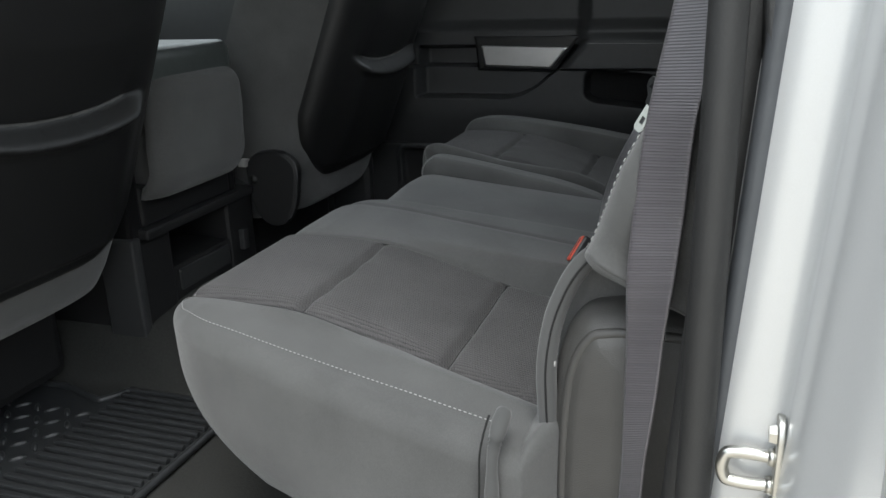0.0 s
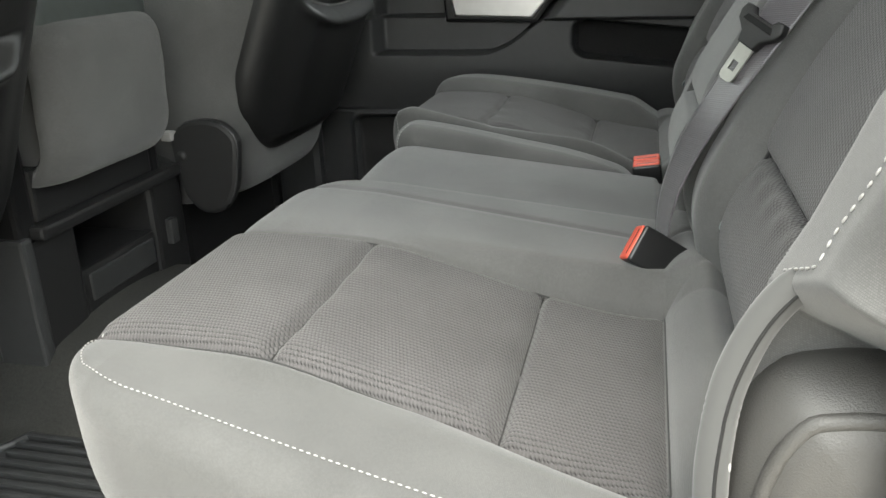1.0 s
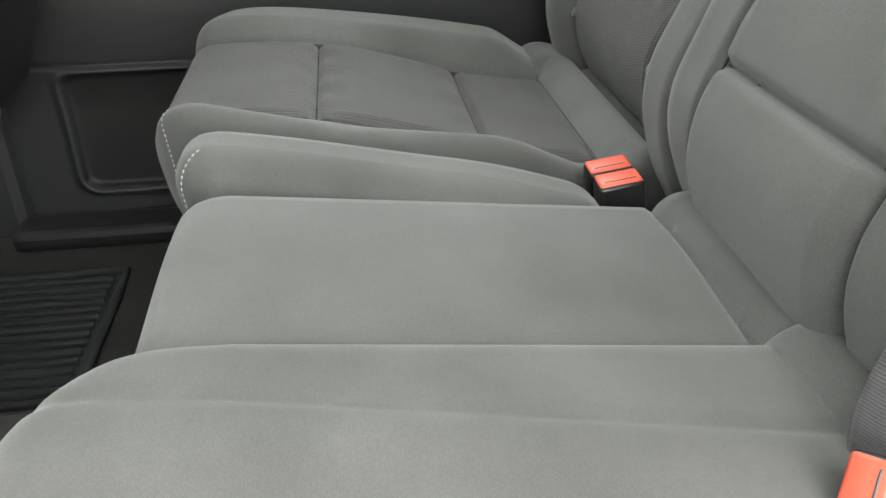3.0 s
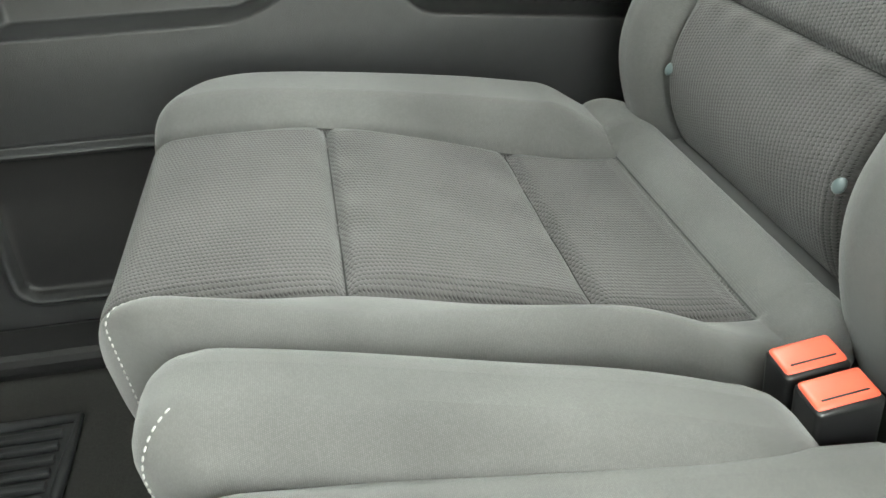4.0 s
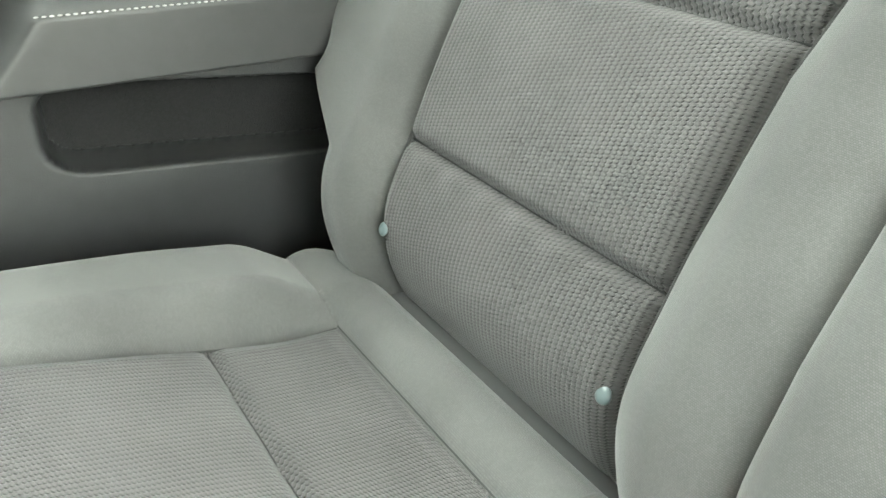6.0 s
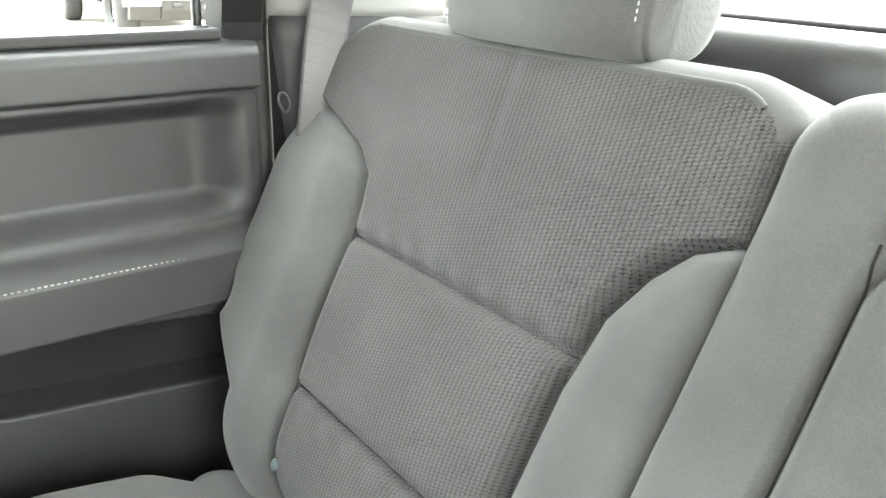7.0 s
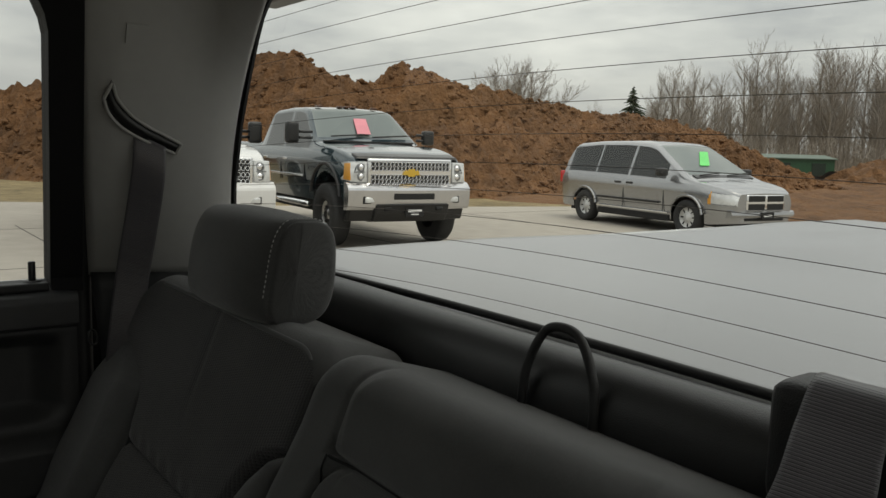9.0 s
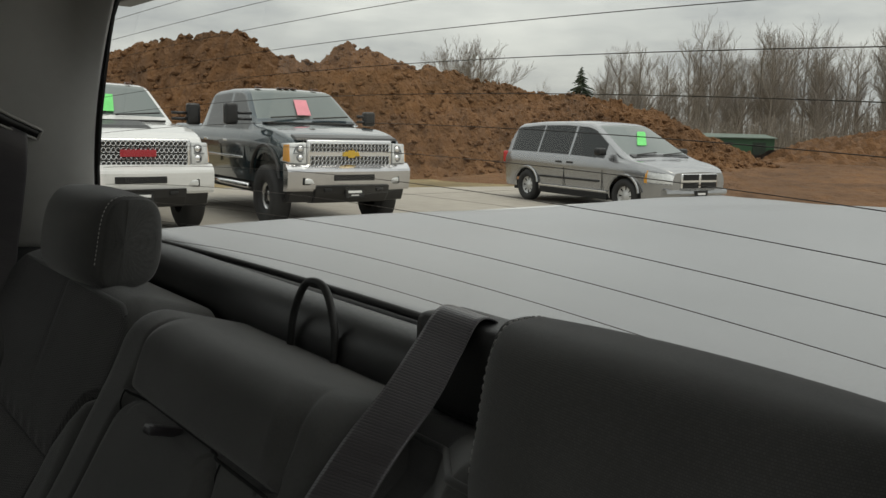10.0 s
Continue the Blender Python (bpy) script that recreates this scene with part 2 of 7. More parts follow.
def box_bm(lo, hi, bevel=0.0, seg=2, bm=None, m=None):
    own = bmesh.new()
    bmesh.ops.create_cube(own, size=1.0)
    for v in own.verts:
        v.co = Vector([(lo[i] + hi[i]) / 2 + v.co[i] * (hi[i] - lo[i]) for i in range(3)])
    if bevel:
        bmesh.ops.bevel(own, geom=own.edges[:], offset=bevel, segments=seg, profile=0.6, affect="EDGES")
    if m is not None:
        bmesh.ops.transform(own, matrix=m, verts=own.verts)
    if bm is None:
        return own
    return merge(bm, own)


def merge(bm, own):
    me = bpy.data.meshes.new("tmp")
    own.to_mesh(me)
    own.free()
    bm.from_mesh(me)
    bpy.data.meshes.remove(me)
    return bm


def cyl_bm(p, q, r, seg=24, r2=None, bevel=0.0, bm=None):
    """A round bar from p to q."""
    own = bmesh.new()
    p, q = Vector(p), Vector(q)
    d = q - p
    bmesh.ops.create_cone(own, cap_ends=True, segments=seg, radius1=r, radius2=r if r2 is None else r2, depth=d.length)
    if bevel:
        caps = [e for e in own.edges if len([f for f in e.link_faces if len(f.verts) > 4]) == 1]
        bmesh.ops.bevel(own, geom=caps, offset=bevel, segments=2, profile=0.5, affect="EDGES")
    m = Matrix.Translation((p + q) / 2) @ d.to_track_quat("Z", "Y").to_matrix().to_4x4()
    bmesh.ops.transform(own, matrix=m, verts=own.verts)
    return own if bm is None else merge(bm, own)


def prism_bm(outline, axis, lo, hi, bevel=0.0, seg=2, bm=None):
    """An outline of (a, b) in the plane across axis, thick from lo to hi."""
    own = bmesh.new()

    def at(a, b, c):
        return {"x": (c, a, b), "y": (a, c, b), "z": (a, b, c)}[axis]

    v0 = [own.verts.new(at(a, b, lo)) for a, b in outline]
    v1 = [own.verts.new(at(a, b, hi)) for a, b in outline]
    own.faces.new(v0)
    own.faces.new(v1)
    n = len(outline)
    for i in range(n):
        own.faces.new((v0[i], v0[(i + 1) % n], v1[(i + 1) % n], v1[i]))
    bmesh.ops.recalc_face_normals(own, faces=own.faces[:])
    if bevel:
        caps = [e for e in own.edges if any(len(f.verts) == n and n != 4 for f in e.link_faces)] if n != 4 else own.edges[:]
        bmesh.ops.bevel(own, geom=caps, offset=bevel, segments=seg, profile=0.6, affect="EDGES", clamp_overlap=True)
    return own if bm is None else merge(bm, own)


def smooth_line(points, n):
    """n points along a smooth line through the given ones."""
    p = np.array(points, float)
    d = np.r_[0, np.cumsum(np.linalg.norm(np.diff(p, axis=0), axis=1))]
    g = np.gradient(p, d, axis=0) if len(p) > 2 else np.repeat((p[1:] - p[:1]) / d[1], 2, 0)
    s = np.linspace(0, d[-1], n)
    k = np.clip(np.searchsorted(d, s, side="right") - 1, 0, len(p) - 2)
    h = (d[k + 1] - d[k])[:, None]
    t = ((s - d[k]) / h[:, 0])[:, None]
    return (2 * t**3 - 3 * t**2 + 1) * p[k] + (t**3 - 2 * t**2 + t) * h * g[k] + (-2 * t**3 + 3 * t**2) * p[k + 1] + (t**3 - t**2) * h * g[k + 1]


def sheet(name, P, mat, parent=None, label="", uv=None, closed_v=False, smooth=True, thick=0.0):
    """A mesh from an array of points (n, m, 3)."""
    n, m = P.shape[:2]
    idx = np.arange(n * m).reshape(n, m)
    a, b, c, d = idx[:-1, :-1], idx[1:, :-1], idx[1:, 1:], idx[:-1, 1:]
    quads = np.stack([a, b, c, d], -1).reshape(-1, 4)
    if closed_v:
        q2 = np.stack([idx[:-1, -1], idx[1:, -1], idx[1:, 0], idx[:-1, 0]], -1)
        quads = np.concatenate([quads, q2])
    return quad_mesh(name, P.reshape(-1, 3), quads, mat, parent, label, None if uv is None else uv.reshape(-1, 2), smooth, thick)


def quad_mesh(name, verts, quads, mat, parent=None, label="", uv=None, smooth=True, thick=0.0):
    me = bpy.data.meshes.new(name)
    me.from_pydata(verts.tolist(), [], quads.tolist())
    if uv is not None:
        layer = me.uv_layers.new(name="UVMap")
        layer.data.foreach_set("uv", uv[quads.ravel()].ravel())
    ob = finish(name, me, mat, parent, label, smooth)
    if thick:
        md = ob.modifiers.new("thickness", "SOLIDIFY")
        md.thickness, md.offset = thick, -1
    return ob


def tube_points(line, r, seg=10, closed=False):
    p = np.array(line, float)
    t = np.roll(p, -1, 0) - np.roll(p, 1, 0) if closed else np.gradient(p, axis=0)
    t /= np.linalg.norm(t, axis=1)[:, None]
    up = np.array((0.13, 0.31, 0.94))
    a = np.cross(t, up)
    a /= np.linalg.norm(a, axis=1)[:, None]
    b = np.cross(t, a)
    w = np.linspace(0, 2 * math.pi, seg, endpoint=False)
    r = np.broadcast_to(np.asarray(r, float), len(p))[:, None, None]
    P = p[:, None] + r * (np.cos(w)[None, :, None] * a[:, None] + np.sin(w)[None, :, None] * b[:, None])
    return np.concatenate([P, P[:1]]) if closed else P


def tube(name, line, r, mat, parent=None, label="", seg=10, closed=False):
    return sheet(name, tube_points(line, r, seg, closed), mat, parent, label, closed_v=True)


def stitches(name, line, parent, mat=None, step=0.0058, length=0.0036, r=0.0009, label=""):
    """A row of single thread stitches along a line."""
    p = np.array(line, float)
    d = np.r_[0, np.cumsum(np.linalg.norm(np.diff(p, axis=0), axis=1))]
    s = np.arange(0, d[-1] - length, step)
    verts, quads = [], []
    w = np.linspace(0, 2 * math.pi, 6, endpoint=False)
    for s0 in s:
        ends = [np.array([np.interp(x, d, p[:, k]) for k in range(3)]) for x in (s0, s0 + length * 0.25, s0 + length * 0.75, s0 + length)]
        t = ends[-1] - ends[0]
        t /= np.linalg.norm(t) + 1e-9
        a = np.cross(t, (0.2, 0.3, 0.93))
        a /= np.linalg.norm(a)
        b = np.cross(t, a)
        base = len(verts)
        for e, k in zip(ends, (0.35, 1, 1, 0.35)):
            verts += [e + r * k * (math.cos(x) * a + math.sin(x) * b) for x in w]
        for i in range(3):
            for j in range(6):
                quads.append([base + 6 * i + j, base + 6 * i + (j + 1) % 6, base + 6 * i + 6 + (j + 1) % 6, base + 6 * i + 6 + j])
    return quad_mesh(name, np.array(verts), np.array(quads), mat or STITCH, parent, label)


class PadGrid:
    """The grid of points of a pad, from which lines along its rim are taken."""

    def __init__(self, P, a, b, ring):
        self.P, self.a, self.b, self.ring = P, a[:, 0], b[0], ring

    def at(self, a, b):
        i, j = np.interp(a, self.a, np.arange(len(self.a))), np.interp(b, self.b, np.arange(len(self.b)))
        i0, j0 = min(int(i), len(self.a) - 2), min(int(j), len(self.b) - 2)
        fi, fj = i - i0, j - j0
        P = self.P
        return (P[i0, j0] * (1 - fi) + P[i0 + 1, j0] * fi) * (1 - fj) + (P[i0, j0 + 1] * (1 - fi) + P[i0 + 1, j0 + 1] * fi) * fj

    def level(self, q):
        return self.ring + (1 - self.ring) * q


def pad(parent, place, u0, u1, v0, v1, corner, edge, depth, relief, region, looks, nu=170, nv=170, taper=0.0, ring=0.84, warp=None):
    """An upholstered pad: a rounded sheet in (u, v) with relief, whose rim rolls over and runs down by depth.
    place(u, v, h) lays it into the world; region(u, v, q) numbers the panels, looks gives each panel's name and material."""
    a, b = np.meshgrid(np.linspace(-1, 1, nu), np.linspace(-1, 1, nv), indexing="ij")
    r = np.maximum(np.maximum(abs(a), abs(b)), 1e-6)
    core = np.minimum(r / ring, 1)
    A, B = (u1 - u0) / 2 - edge, (v1 - v0) / 2 - edge
    px, py = A * a / r * core, B * b / r * core
    R = max(corner - edge, 0.004) * core
    cx, cy = np.clip(px, -(A * core - R), A * core - R), np.clip(py, -(B * core - R), B * core - R)
    dx, dy = px - cx, py - cy
    size, most = np.hypot(dx, dy) + 1e-9, np.maximum(abs(dx), abs(dy))
    nx, ny = dx / size, dy / size
    px, py = cx + nx * most, cy + ny * most
    q = np.clip((r - ring) / (1 - ring), 0, 1)
    th = np.minimum(q / 0.45, 1) * math.pi / 2
    skirt = np.clip((q - 0.45) / 0.55, 0, 1)
    push = edge * np.sin(th) - taper * skirt
    drop = edge * (1 - np.cos(th)) + skirt * (depth - edge)
    u, v = (u0 + u1) / 2 + px + nx * push, (v0 + v1) / 2 + py + ny * push
    if warp:
        u, v = warp(u, v)
    h = relief(u, v) * (1 - skirt) - drop
    P = np.stack(place(u, v, h), -1)
    uv = np.stack([v + ny * drop, u + nx * drop], -1)
    fu, fv, fq = ((x[:-1, :-1] + x[1:, 1:]) / 2 for x in (u, v, q))
    which = region(fu, fv, fq)
    idx = np.arange(nu * nv).reshape(nu, nv)
    quads = np.stack([idx[:-1, :-1], idx[1:, :-1], idx[1:, 1:], idx[:-1, 1:]], -1)
    # one smooth run of normals over all panels of the pad
    N = np.cross(np.gradient(P, axis=0), np.gradient(P, axis=1)).reshape(-1, 3)
    size = np.linalg.norm(N, axis=1)[:, None]
    N = np.where(size > 1e-12, N / np.maximum(size, 1e-12), 0)
    made = []
    for k, (name, mat, label) in enumerate(looks):
        qs = quads[which == k]
        if not len(qs):
            continue
        used, back = np.unique(qs, return_inverse=True)
        made.append(quad_mesh(name, P.reshape(-1, 3)[used], back.reshape(-1, 4), mat, parent, label, uv.reshape(-1, 2)[used]))
        me = made[-1].data
        first = me.polygons[len(me.polygons) // 2]
        side = np.sign(np.dot(N[used][first.vertices[0]], np.array(first.normal))) or 1.0
        me.normals_split_custom_set_from_vertices((N[used] * side).tolist())
    return PadGrid(P, a, b, ring)


def step(x, lo, hi):
    t = np.clip((x - lo) / (hi - lo), 0, 1)
    return t * t * (3 - 2 * t)


def groove(d, width=0.006, deep=0.006):
    return -deep * np.exp(-((d / width) ** 2))


def puff(x, lo, hi, high):
    """A swelling between two seams."""
    t = np.clip((x - lo) / (hi - lo), 0, 1)
    return high * np.sqrt(np.clip(4 * t * (1 - t), 0, 1))

# ---- the rear bench ----
MID = 0.70  # the truck's centre line, in y


def mirror(y):
    return 2 * MID - y


Z_KNOTS = ((-0.06, 0.452), (0.03, 0.466), (0.10, 0.468), (0.175, 0.466), (0.27, 0.442), (0.36, 0.418), (0.43, 0.401), (0.49, 0.398), (0.56, 0.402))


def seat_z(x):
    ks = np.array(Z_KNOTS)
    fine = smooth_line(ks, 200)
    return np.interp(x, fine[:, 0], fine[:, 1])


def bolster_z(x):
    """The straighter line of the bolsters' crests."""
    return np.interp(x, (-0.05, 0.06, 0.47, 0.56), (0.474, 0.476, 0.432, 0.424))


def seat_place(u, v, h):
    return u, v, seat_z(u) + h


def seat_cushion(top, y0, y1, in_a, in1, outer_low, crease=None, rise=(0.02, 0.02), slant=0.03, lead=0.0):
    """A bench cushion with three woven panels between smooth bolsters."""
    inv = top.matrix_world.inverted()
    s1, s2, rear = 0.176, 0.360, 0.484

    def inner_edge(u):
        """The panels' outer or inner edge, which runs askew by lead."""
        return in_a + lead * (0.17 - np.clip(u, 0.0, rear)) - 0.6 * lead * np.clip((u - 0.30) / 0.18, 0, 1) ** 1.5

    def relief(u, v):
        in0 = inner_edge(u)
        out = np.maximum(np.maximum(in0 - v, v - in1), u - rear)
        t = np.clip(out / 0.045, 0, 1)
        high = np.where(v < (in0 + in1) / 2, rise[0], rise[1]) + bolster_z(u) - seat_z(u)
        side = np.maximum(in0 - v, v - in1)
        high = np.where(u > rear, 0.014 + (high - 0.014) * np.clip(side / 0.03, 0, 1), high)
        e = np.clip((u - 0.42) / 0.11, 0, 1)
        ends = 1 - e * e * (3 - 2 * e) * (0.06 if outer_low else 0.75)
        if not outer_low:
            e = np.clip((0.15 - u) / 0.16, 0, 1)
            ends = ends * np.where(v < in0, 1 + 0.25 * e, 1 - 0.45 * e * e)
            e = np.clip((u - 0.34) / 0.17, 0, 1)
            ends = np.where(v < in0, 1 - 0.95 * e * e * (3 - 2 * e), ends - 0.012 * np.clip((u - 0.16) / 0.3, 0, 1) / 0.05)
        high = np.where((side > 0) & ((v < in0) == outer_low) | (not outer_low), high * ends, high)
        if outer_low:
            high = np.where(v > in1, high - 0.010 * np.clip((0.13 - u) / 0.13, 0, 1), high)
        if not outer_low:
            high = np.where(v < in0, high + 0.028 * np.clip((0.20 - u) / 0.18, 0, 1), high)
        e = np.clip((u - 0.530) / 0.050, 0, 1)
        lift = high * np.sin(t * math.pi / 2) + np.where(u > rear, 0.022 * np.sin(np.clip((u - rear) / 0.078, 0, 1) ** 0.85 * math.pi), 0) - 0.036 * e * e * (1.5 - 0.5 * e)
        inside = np.minimum(np.minimum(v - in0, in1 - v), rear - u)
        w = np.clip(inside / 0.02, 0, 1)
        seams = groove(u - s1, 0.0055, 0.007) * np.clip(inside / 0.004, 0, 1) + groove(u - s2, 0.0055, 0.008) * np.clip(inside / 0.004, 0, 1)
        swell = puff(u, -0.03, s1, 0.008) + puff(u, s1, s2, 0.009) + puff(u, s2, rear, 0.008)
        edge = groove(inside, 0.004, 0.004) * (abs(u - rear) > -1)
        wrinkle = 0.0010 * np.sin(v * 90 + np.sin(u * 40)) * np.exp(-((u - s1 - 0.01) / 0.02) ** 2) + 0.0009 * np.sin(v * 75 + 1) * np.exp(-((u - s2 + 0.012) / 0.02) ** 2)
        fold = 0
        if crease:
            fold = groove(v - crease + 0.1 * (u - 0.25), 0.006, 0.0025)
        sag = -0.004 * np.exp(-(((v - (in0 + in1) / 2) / 0.1) ** 2 + ((u - 0.26) / 0.13) ** 2))
        return np.where(out > 0, lift, 0) + w * swell + seams + edge + wrinkle * w + fold + sag

    def region(u, v, q):
        in0 = inner_edge(u)
        inside = np.minimum(np.minimum(v - in0, in1 - v), rear - u) > 0
        k = np.where(inside, np.where(u < s1, 1, np.where(u < s2, 2, 3)), 0)
        k = np.where((u > rear) & (v > in0 - 0.02) & (v < in1 + 0.02) & ~inside, 4, k)
        low = (q > 0.40) & ~((v > in0) & (v < in1) & (u < 0.2) & (q < 0.6))
        k = np.where((k == 0) & (v > (in0 + in1) / 2), 6, k)
        return np.where(low, 5, k)

    def warp(u, v):
        ahead = np.clip((0.47 - u) / 0.47, 0, 1) ** 1.2 if outer_low else np.clip((0.34 - u) / 0.34, 0, 1)
        near = np.clip((0.30 - v) / 0.33 if outer_low else (v - in1 - 0.02) / 0.12, 0, 1) * ahead
        if outer_low:
            # the rear corner draws in behind the side cover
            v = v + 0.075 * np.clip((u - 0.487) / 0.05, 0, 1) * np.clip((0.06 - v) / 0.09, 0, 1)
        else:
            # the inner front corner is squarer than the outer
            u = u - 0.010 * np.clip((in_a + 0.05 - v) / 0.08, 0, 1) * np.clip((0.13 - u) / 0.10, 0, 1)
        return u, v + (slant if outer_low else -slant) * near

    def place(u, v, h):
        x, y, z = seat_place(u, v, h)
        # the chin tucks back under the front edge
        tuck = np.clip((-h - 0.055) / 0.145, 0, 1) ** 2.6
        x = x + 0.11 * tuck * np.clip((0.30 - u) / 0.28, 0, 1)
        m = np.array(inv)
        return x + m[0, 3], y + m[1, 3], z + m[2, 3]

    looks = [("bolster", CLOTH, "smooth grey cloth bolster"), ("front_panel", WEAVE, "textured woven cloth panel"), ("middle_panel", WEAVE, "textured woven cloth panel"),
             ("rear_panel", WEAVE, "textured woven cloth panel"), ("rear_roll", CLOTH, "smooth grey cloth roll"), ("side_panel", CLOTH, "smooth grey cloth side"), ("bolster", CLOTH, "smooth grey cloth bolster")]
    looks = [("cushion_" + a, b, c) for a, b, c in looks]
    g = pad(top, place, 0.004 if outer_low else 0.008, 0.585, y0, y1, 0.095 if outer_low else 0.105, 0.026, 0.19, relief, region, looks, 290, 260, 0.006 if outer_low else 0.02, 0.82, warp)
    # decorative stitching where the top meets the side panel
    r = g.level(-0.24)
    if outer_low:
        f = g.level(0.10)
        line = [g.at(-f, k) for k in np.linspace(-f * 0.72, -f, 16)] + [g.at(k, -np.interp(k, (-f, -0.5, 0.2), (f, (f + r) / 2, r))) for k in np.linspace(-f, r * 0.66, 90)][1:]
        c = np.array(line)
        stitches("stitching", c + np.array((0, -0.0004, 0.0012)), top, label="white decorative stitching", step=0.0056, length=0.0034, r=0.0006)
    else:
        line = [g.at(-g.level(q), -g.level(q)) for q in np.linspace(0.12, 0.80, 40)]
        stitches("stitching", np.array(line) + np.array((-0.0008, -0.0008, 0)), top, label="white decorative stitching", step=0.0056, length=0.0034, r=0.0006)
    for x in (s1, s2):
        seam(top, place, relief, [(x, y) for y in np.linspace(float(inner_edge(x)) + 0.002, in1 - 0.002, 60)])
    for edge in (inner_edge, lambda x: in1):
        seam(top, place, relief, [(x, float(edge(x))) for x in np.linspace(0.04, rear, 90)], 0.0009, SEAMGREY)
    seam(top, place, relief, [(rear + 0.001, y) for y in np.linspace(float(inner_edge(rear)), in1, 60)], 0.0009, SEAMGREY)
    return top, place


def seam(top, place, relief, points, r=0.0011, mat=None):
    """A dark sewn seam lying in its groove."""
    u, v = np.array([p[0] for p in points]), np.array([p[1] for p in points])
    tube("seam", np.stack(place(u, v, relief(u, v) + r * 0.5), -1), r, mat or SEAM, top, "dark sewn seam", seg=6)


near_seat = thing("rear_seat", "grey cloth rear outer seat with woven panels beside the doorway", "rear seat", (0.30, 0.28, 0.30), "rear bench seats")
far_seat = thing("rear_seat", "grey cloth rear outer seat with woven panels beside the closed door", "rear seat", (0.30, 1.16, 0.30), "rear bench seats")
middle_seat = thing("rear_seat", "plain grey cloth middle seat with folded armrest", "rear seat", (0.30, MID, 0.30), "rear bench seats")
seat_cushion(near_seat, -0.056, 0.622, 0.120, 0.388, True, 0.545, (-0.005, 0.002), 0.108, 0.05)
seat_cushion(far_seat, 0.938, 1.435, 1.000, 1.304, False, None, (0.010, 0.026), 0.03)

for seat, (ya, yb) in ((near_seat, (0.05, 0.43)), (far_seat, (0.99, 1.36))):
    lip = [(0.563 + 0.004 * abs(k) ** 3, ya + (yb - ya) * (k + 1) / 2, 0.388 - 0.012 * abs(k) ** 6) for k in np.linspace(-1, 1, 30)]
    tube("cushion_rear_lip", np.array(lip) - np.array(seat.location), 0.022, CLOTH, seat, "smooth grey cloth lip tucked below the backrest", seg=16)
# gathered cloth corner behind the near cushion's side panel
o = np.array(near_seat.location)
line = smooth_line([(0.466, -0.030, 0.456), (0.466, -0.052, 0.450), (0.463, -0.060, 0.432), (0.461, -0.061, 0.39), (0.460, -0.059, 0.33), (0.462, -0.050, 0.27)], 50)
r = 0.0072 + 0.0012 * np.sin(np.linspace(0, 17, 50)) - 0.003 * np.linspace(0, 1, 50)
r[0] = 0.003
tube("cushion_corner_fold", line - o, r, CLOTH, near_seat, "gathered cloth fold at the corner", seg=16)
tube("seam", line[3:] - o + np.array((-0.0125, 0.002, 0)), 0.0011, SEAM, near_seat, "dark sewn seam", seg=6)


def middle_cushion():
    top = middle_seat
    inv = np.array(top.matrix_world.inverted())

    def relief(u, v):
        roll = 0.018 * np.sin(np.clip((u - 0.486) / 0.06, 0, 1) * math.pi)
        e = np.clip((u - 0.520) / 0.045, 0, 1)
        return -0.010 - 0.06 * e * e * (1.5 - 0.5 * e) + bolster_z(u) - seat_z(u) + groove(u - 0.484, 0.005, 0.010) + np.where(u > 0.484, roll, 0) + 0.008 * np.exp(-((v - 0.75) / 0.1) ** 2)

    def region(u, v, q):
        return np.where(q > 0.5, 2, np.where(u > 0.484, 1, 0))

    def place(u, v, h):
        x, y, z = seat_place(u, v, h)
        tuck = np.clip((-h - 0.05) / 0.15, 0, 1)
        x = x + 0.08 * tuck * np.clip((0.25 - u) / 0.27, 0, 1)
        return x + inv[0, 3], y + inv[1, 3], z + inv[2, 3]

    pad(top, place, 0.060, 0.585, 0.585, 0.858, 0.05, 0.035, 0.21, relief, region,
        [("cushion_top", CLOTH, "smooth grey cloth top"), ("cushion_rear_roll", CLOTH, "smooth grey cloth roll"), ("cushion_side_panel", CLOTH, "smooth grey cloth side")], 150, 110, 0.02, 0.82)


middle_cushion()


def inner_bolster():
    """The second, lower bolster on the inner side of the far cushion."""
    inv = np.array(far_seat.matrix_world.inverted())

    def place(u, v, h):
        tuck = np.clip((-h - 0.04) / 0.14, 0, 1) ** 2
        x = u + 0.10 * tuck * np.clip((0.22 - u) / 0.2, 0, 1)
        e = np.clip((u - 0.30) / 0.18, 0, 1)
        y = v - 0.036 * np.clip((u - 0.1) / 0.3, 0, 1)
        return x + inv[0, 3], y + inv[1, 3], bolster_z(u) + 0.012 - 0.040 * e * e + h + inv[2, 3]

    g = pad(far_seat, place, 0.050, 0.455, 0.852, 0.952, 0.036, 0.036, 0.17, lambda u, v: 0.004 * np.sin(u * 14), lambda u, v, q: np.zeros_like(u, int),
            [("cushion_inner_bolster", CLOTH, "smooth grey cloth inner bolster")], 110, 80, 0.012, 0.70)
    line = [g.at(-g.level(q), -g.level(q) * 0.96) for q in np.linspace(0.10, 0.95, 40)]
    stitches("stitching", np.array(line) + np.array((-0.0008, 0, 0)), far_seat, label="white decorative stitching", step=0.0056, length=0.0036, r=0.0007)


inner_bolster()

